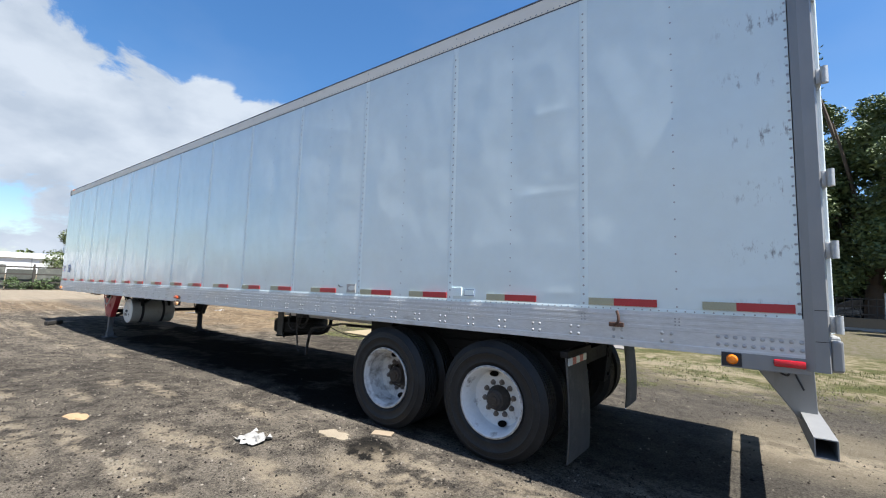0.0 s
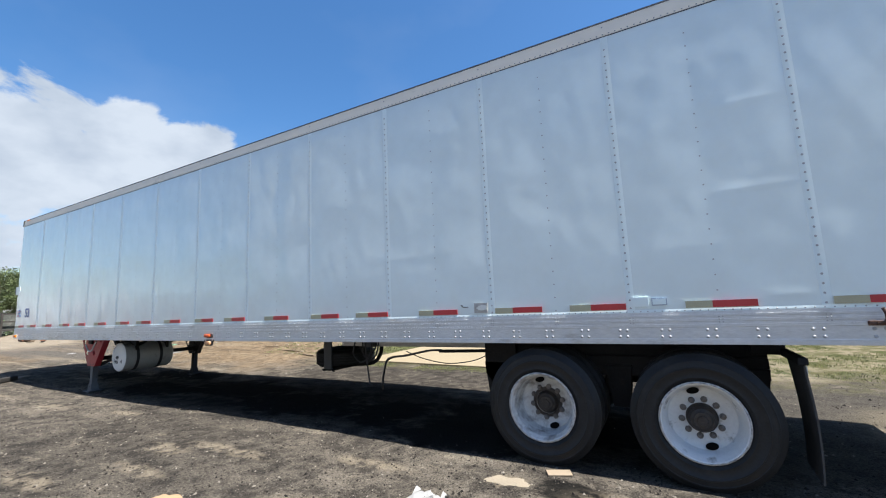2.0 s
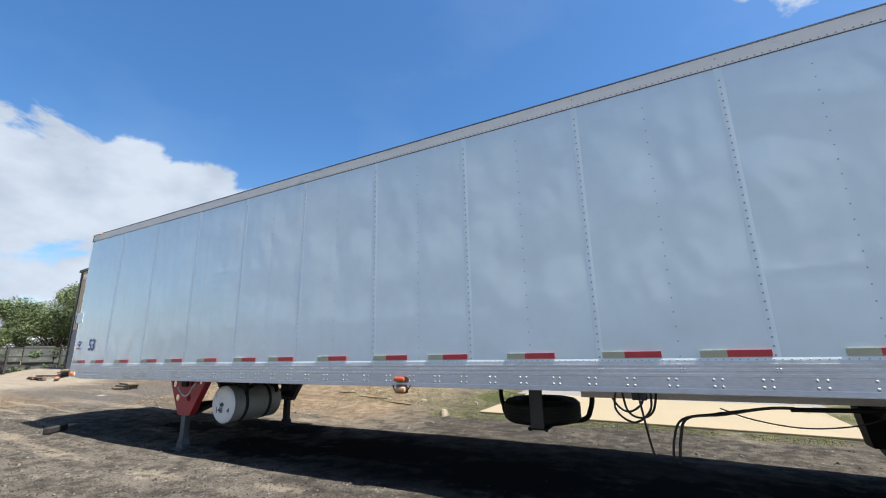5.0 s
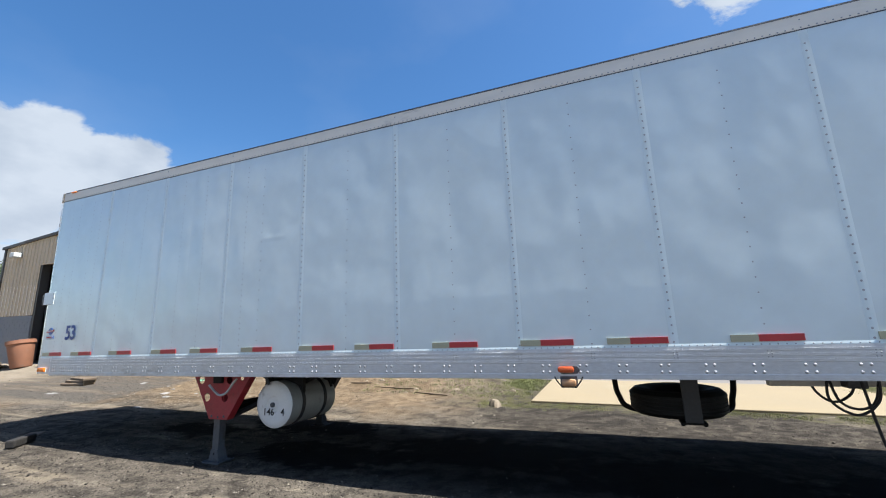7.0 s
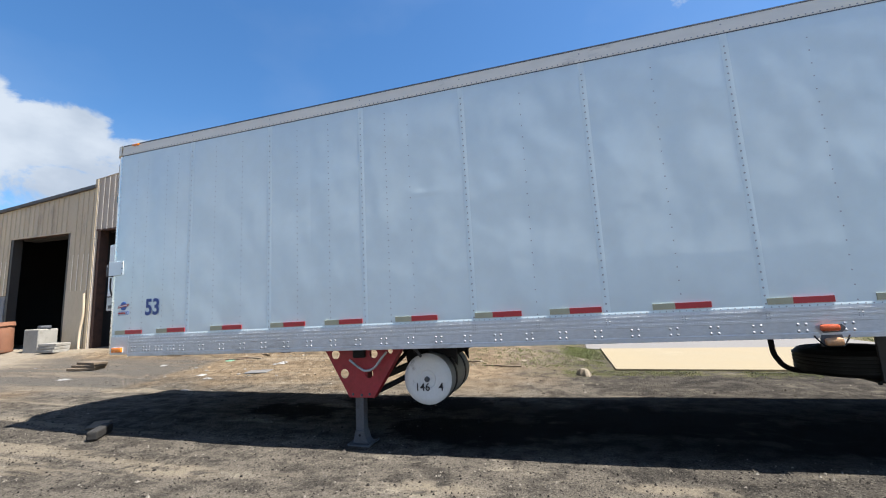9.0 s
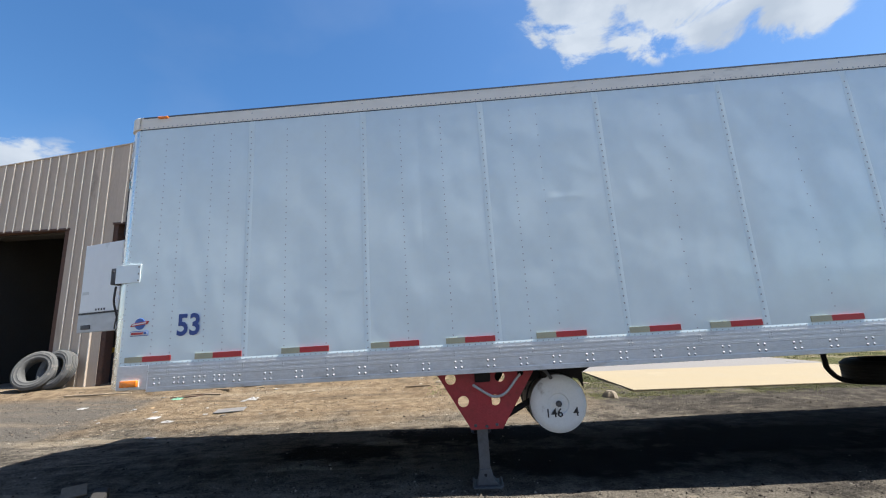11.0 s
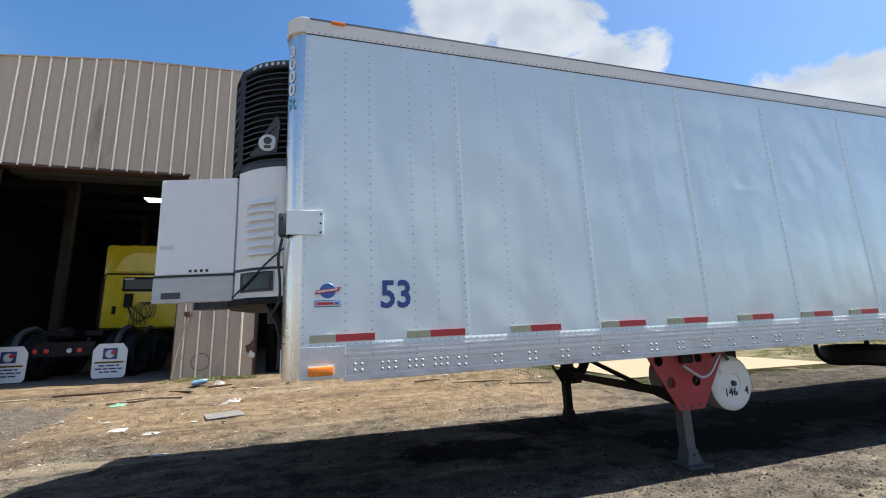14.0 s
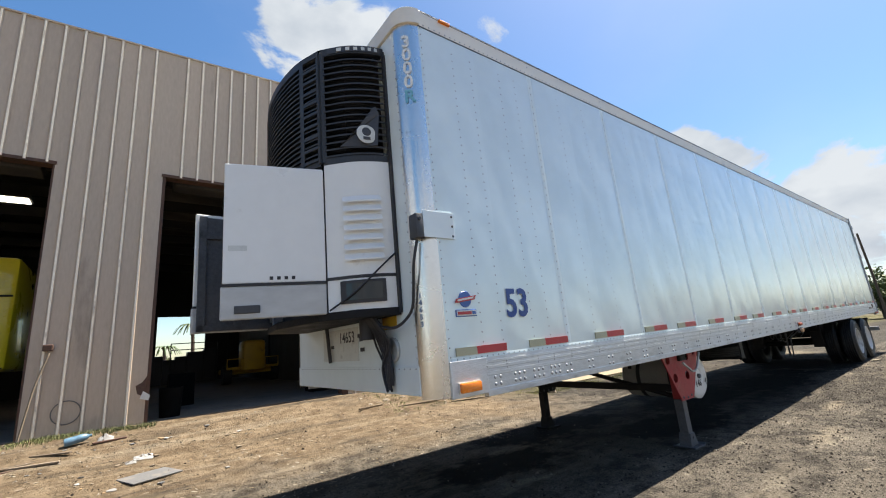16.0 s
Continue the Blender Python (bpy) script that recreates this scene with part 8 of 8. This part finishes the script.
def far_woods():
    blobs = []
    rnd = random.Random(77)
    for k in range(70):
        blobs.append((-120 + rnd.uniform(-6, 6), -60 + k * 2.0, 2.2 + rnd.uniform(0, 1.8), rnd.uniform(1.6, 3.0)))
    for k in range(60):
        a = -0.6 + k * 0.03
        blobs.append((100 * math.cos(a), 100 * math.sin(a), 1.6 + rnd.uniform(0, 1.4), rnd.uniform(1.8, 3.0)))
    tagged(leaf_cloud("far_woods", blobs, 14000, 0.5, M_LEAF2, None, 9), "distant line of green trees", "woods", kind="stuff")
    sh = [(-22.0 + rnd.uniform(-0.6, 0.7), -3 + k * 0.55, 0.25 + rnd.uniform(0, 1.0) * (k % 2), rnd.uniform(0.3, 0.6)) for k in range(28)]
    bg = [(12 + 0.4 * k + rnd.uniform(-0.4, 0.4), 34.5 + rnd.uniform(-0.8, 0.8), rnd.uniform(0.8, 4.6), rnd.uniform(1.1, 1.7)) for k in range(84)]
    tagged(leaf_cloud("hedge", bg, 40000, 0.20, M_LEAF3, None, 14), "tall dense hedge behind the iron fence", "hedge", kind="stuff")
    tagged(leaf_cloud("hedge", sh, 9000, 0.06, M_LEAF, None, 12), "overgrown weeds along the fence", "hedge", kind="stuff")


far_woods()


def warehouse():
    W = thing("warehouse", "long low white metal warehouse far across the yard", "warehouse")
    part("wall", box(bm_new(), -96, -86, -40, 46, 0, 3.0), M_WALLWHITE, W)
    part("roof", prism(bm_new(), [(-97, 3.0), (-85.6, 3.0), (-91, 4.0)], "y", -40.5, 46.5), M_WALLWHITE, W)
    for k in range(10):
        part("wall_rib", box(bm_new(), -85.99, -85.93, -38 + 8.5 * k, -37.8 + 8.5 * k, 0, 3.0), M_GALV, W)


warehouse()


def fences():
    F = thing("pipe_fence", "dark rail fence along the end of the yard", "fence")
    for k in range(12):
        y = -4.0 + 2.3 * k
        part("post", box(bm_new(), -21.56, -21.44, y, y + 0.10, -0.1, 1.55 + 0.1 * (k % 3 == 0), 0.008), M_FENCE, F)
    for z in (0.45, 0.95, 1.40):
        part("rail", box(bm_new(), -21.60, -21.565, -4, 21.4, z, z + 0.09), M_FENCE, F)
    for k in range(17):
        y = -3.9 + 1.42 * k
        part("fence_sheet", box(bm_new(), -22.02 - 0.03 * (k % 3), -21.98 - 0.03 * (k % 3), y, y + 1.36, 0.02, 1.30 + 0.09 * ((k * 5) % 4)), M_FSHEET, F, "weathered grey-green sheet")
    R = thing("iron_fence", "black iron fence on a low brown wall", "fence")
    part("low_wall", box(bm_new(), 12, 50, 27.0, 27.3, 0, 0.62, 0.01), M_BROWNWALL, R)
    part("kerb", box(bm_new(), 12, 50, 26.6, 26.99, 0, 0.12, 0.02), M_STONE, R)
    post = None
    for k in range(60):
        x = 15 + 0.30 * k
        if post is None:
            post = part("picket", box(bm_new(), 0, 0.035, 27.13, 27.165, 0.62, 1.75), M_FENCE, R)
            post.location.x = x
        else:
            again(post, "picket", R, x)
    for z in (0.8, 1.25, 1.6):
        part("rail", box(bm_new(), 15, 33, 27.11, 27.128, z, z + 0.05), M_FENCE, R)
    for x in (18.5, 21.6, 24.8):
        part("post", box(bm_new(), x, x + 0.14, 27.09, 27.23, 0.6, 1.95), M_GALV, R)
    C = thing("parked_car", "dark parked car behind the iron fence", "car", m=pose(21.0, 30.0, 0))
    body = prism(bm_new(), [(-2.2, 0.35), (-2.25, 0.8), (-2.0, 1.0), (-1.1, 1.1), (-0.4, 1.62), (0.9, 1.66), (1.7, 1.2), (2.2, 1.1), (2.3, 0.6), (2.2, 0.35)], "y", -0.85, 0.85, 0.06)
    part("body", body, M_CARPAINT, C, smooth=True)
    part("window", prism(bm_new(), [(-0.95, 1.12), (-0.36, 1.55), (0.85, 1.58), (1.45, 1.18)], "y", -0.87, -0.84), M_GLASSD, C)
    for x in (-1.4, 1.4):
        part("wheel", cyl(bm_new(), (x, -0.88, 0.33), (x, -0.65, 0.33), 0.33, n=26), M_RUBBER, C, smooth=True)


fences()


def palms():
    for k, (x, y, h) in enumerate(((2.75, 40.0, 4.3), (1.15, 46.0, 2.75))):
        P = thing("palm_tree", "palm tree seen through the back doorway", "palm", m=pose(x, y, 0))
        part("trunk", tube(bm_new(), [(0, 0, 0), (0.1, 0, h * 0.5), (0.0, 0, h)], 0.18, 10, r_end=0.13), M_BARK, P, smooth=True)
        for q in range(16):
            a = 2 * math.pi * q / 16
            bm = bm_new()
            prev = None
            for s in range(6):
                t = s / 5
                r = 1.45 * t
                z = h + 0.6 * math.sin(t * 2.4) - 0.9 * t * t
                wd = 0.16 * (1 - t * 0.8)
                c = Vector((r * math.cos(a), r * math.sin(a), z))
                sd = Vector((-math.sin(a), math.cos(a), 0)) * wd
                cur = (bm.verts.new(c - sd), bm.verts.new(c + Vector((0, 0, 0.05))), bm.verts.new(c + sd))
                if prev:
                    bm.faces.new((prev[0], prev[1], cur[1], cur[0]))
                    bm.faces.new((prev[1], prev[2], cur[2], cur[1]))
                prev = cur
            part("frond", bm, M_LEAF, P)


palms()
rnd_h = random.Random(31)
tagged(leaf_cloud("hedge", [(-3 + 0.5 * k, 52 + rnd_h.uniform(-1, 1), rnd_h.uniform(0.3, 1.6), rnd_h.uniform(0.7, 1.1)) for k in range(44)], 9000, 0.16, M_LEAF3, None, 41), "low hedge beyond the back doorway", "hedge", kind="stuff")


def scatter():
    """Loose gravel on the yard and tufts of grass on the verge."""
    rnd = random.Random(5)
    verts, faces = [], []
    def pebble(x, y, s):
        i = len(verts)
        z = ground_at(x, y)
        a = rnd.uniform(0, 6.28)
        for k in range(4):
            q = a + k * math.pi / 2 + rnd.uniform(-0.3, 0.3)
            r = s * rnd.uniform(0.7, 1.3)
            verts.append((x + r * math.cos(q), y + r * math.sin(q), z - 0.003))
        verts.append((x + rnd.uniform(-0.3, 0.3) * s, y + rnd.uniform(-0.3, 0.3) * s, z + s * rnd.uniform(0.5, 1.0)))
        faces.extend(((i, i + 1, i + 4), (i + 1, i + 2, i + 4), (i + 2, i + 3, i + 4), (i + 3, i, i + 4)))
    # pebbles thinned out under the trailer, to keep its shade dark
    def in_shade_band(x, y):
        return 4.0 < x < 13.5 and 0.1 < y < 2.7 and rnd.random() < 0.9
    for _ in range(60000):
        x, y = rnd.uniform(-9, 18), rnd.uniform(-3.4, 6.3) if rnd.random() < 0.45 else rnd.uniform(-3.2, 0.4)
        if not in_shade_band(x, y):
            pebble(x, y, rnd.choice((0.005, 0.006, 0.007, 0.008, 0.010, 0.015)))
    for _ in range(700):
        x, y = rnd.uniform(-12, 17), rnd.uniform(-2.8, 6.3)
        if not in_shade_band(x, y):
            pebble(x, y, rnd.uniform(0.014, 0.028))
    me = bpy.data.meshes.new("gravel")
    me.from_pydata(verts, [], faces)
    me.materials.append(M_GRAVEL)
    tagged(new("gravel", me), "loose gravel scattered over the yard", "gravel", kind="stuff")
    verts, faces = [], []
    for _ in range(5200):
        x, y = rnd.uniform(-4.6, 3.0), rnd.uniform(2.3, 6.6)
        if noise.noise(Vector((x * 1.3, y * 1.6, 7.0))) < -0.15 and rnd.random() < 0.8:
            continue
        i, z, a = len(verts), ground_at(x, y), rnd.uniform(0, 6.28)
        ln, w = rnd.uniform(0.008, 0.035), rnd.uniform(0.002, 0.008)
        dx, dy = math.cos(a), math.sin(a)
        up = rnd.uniform(0.002, 0.010)
        verts.extend(((x - dx * ln - dy * w, y - dy * ln + dx * w, z + 0.001), (x - dx * ln + dy * w, y - dy * ln - dx * w, z + 0.003), (x + dx * ln + dy * w, y + dy * ln - dx * w, z + 0.002 + up), (x + dx * ln - dy * w, y + dy * ln + dx * w, z + up)))
        faces.append((i, i + 1, i + 2, i + 3))
    me = bpy.data.meshes.new("straw")
    me.from_pydata(verts, [], faces)
    me.materials.append(M_STRAW)
    tagged(new("straw", me), "dry straw and chips strewn on the soil", "straw", kind="stuff")
    verts, faces = [], []
    def tuft(x, y, h):
        z = ground_at(x, y)
        for _ in range(7):
            i = len(verts)
            a, b = rnd.uniform(0, 6.28), rnd.uniform(0.1, 0.6)
            dx, dy = math.cos(a), math.sin(a)
            w = 0.006
            ox, oy = x + rnd.uniform(-0.06, 0.06), y + rnd.uniform(-0.06, 0.06)
            hh = h * rnd.uniform(0.5, 1.2)
            verts.extend(((ox - dy * w, oy + dx * w, z - 0.01), (ox + dy * w, oy - dx * w, z - 0.01), (ox + dx * b * hh, oy + dy * b * hh, z + hh)))
            faces.append((i, i + 1, i + 2))
    for _ in range(1800):
        x = rnd.uniform(4.8, 14.5)
        if noise.noise(Vector((x * 1.1, 2.0, 0.5))) > -0.12:
            tuft(x, 4.42 + rnd.gauss(0, 0.16), 0.022)
    for _ in range(260):
        tuft(rnd.uniform(-2.9, -1.2), rnd.uniform(6.30, 6.70), 0.05)
    for _ in range(700):
        tuft(rnd.uniform(2.5, 6.4), rnd.uniform(5.0, 6.6), 0.03)
    for _ in range(900):
        tuft(6.0 + rnd.gauss(0, 0.22), rnd.uniform(6.4, 8.4), 0.045)
    for _ in range(4200):
        x, y = rnd.uniform(12.5, 26), rnd.uniform(5.4, 13)
        if noise.noise(Vector((x * 0.7, y * 0.9, 4.0))) > 0.02:
            tuft(x, y, 0.045)
    me = bpy.data.meshes.new("grass")
    me.from_pydata(verts, [], faces)
    me.materials.append(M_GRASS)
    tagged(new("grass", me), "sparse tufts of dry green grass", "grass", kind="stuff")


scatter()
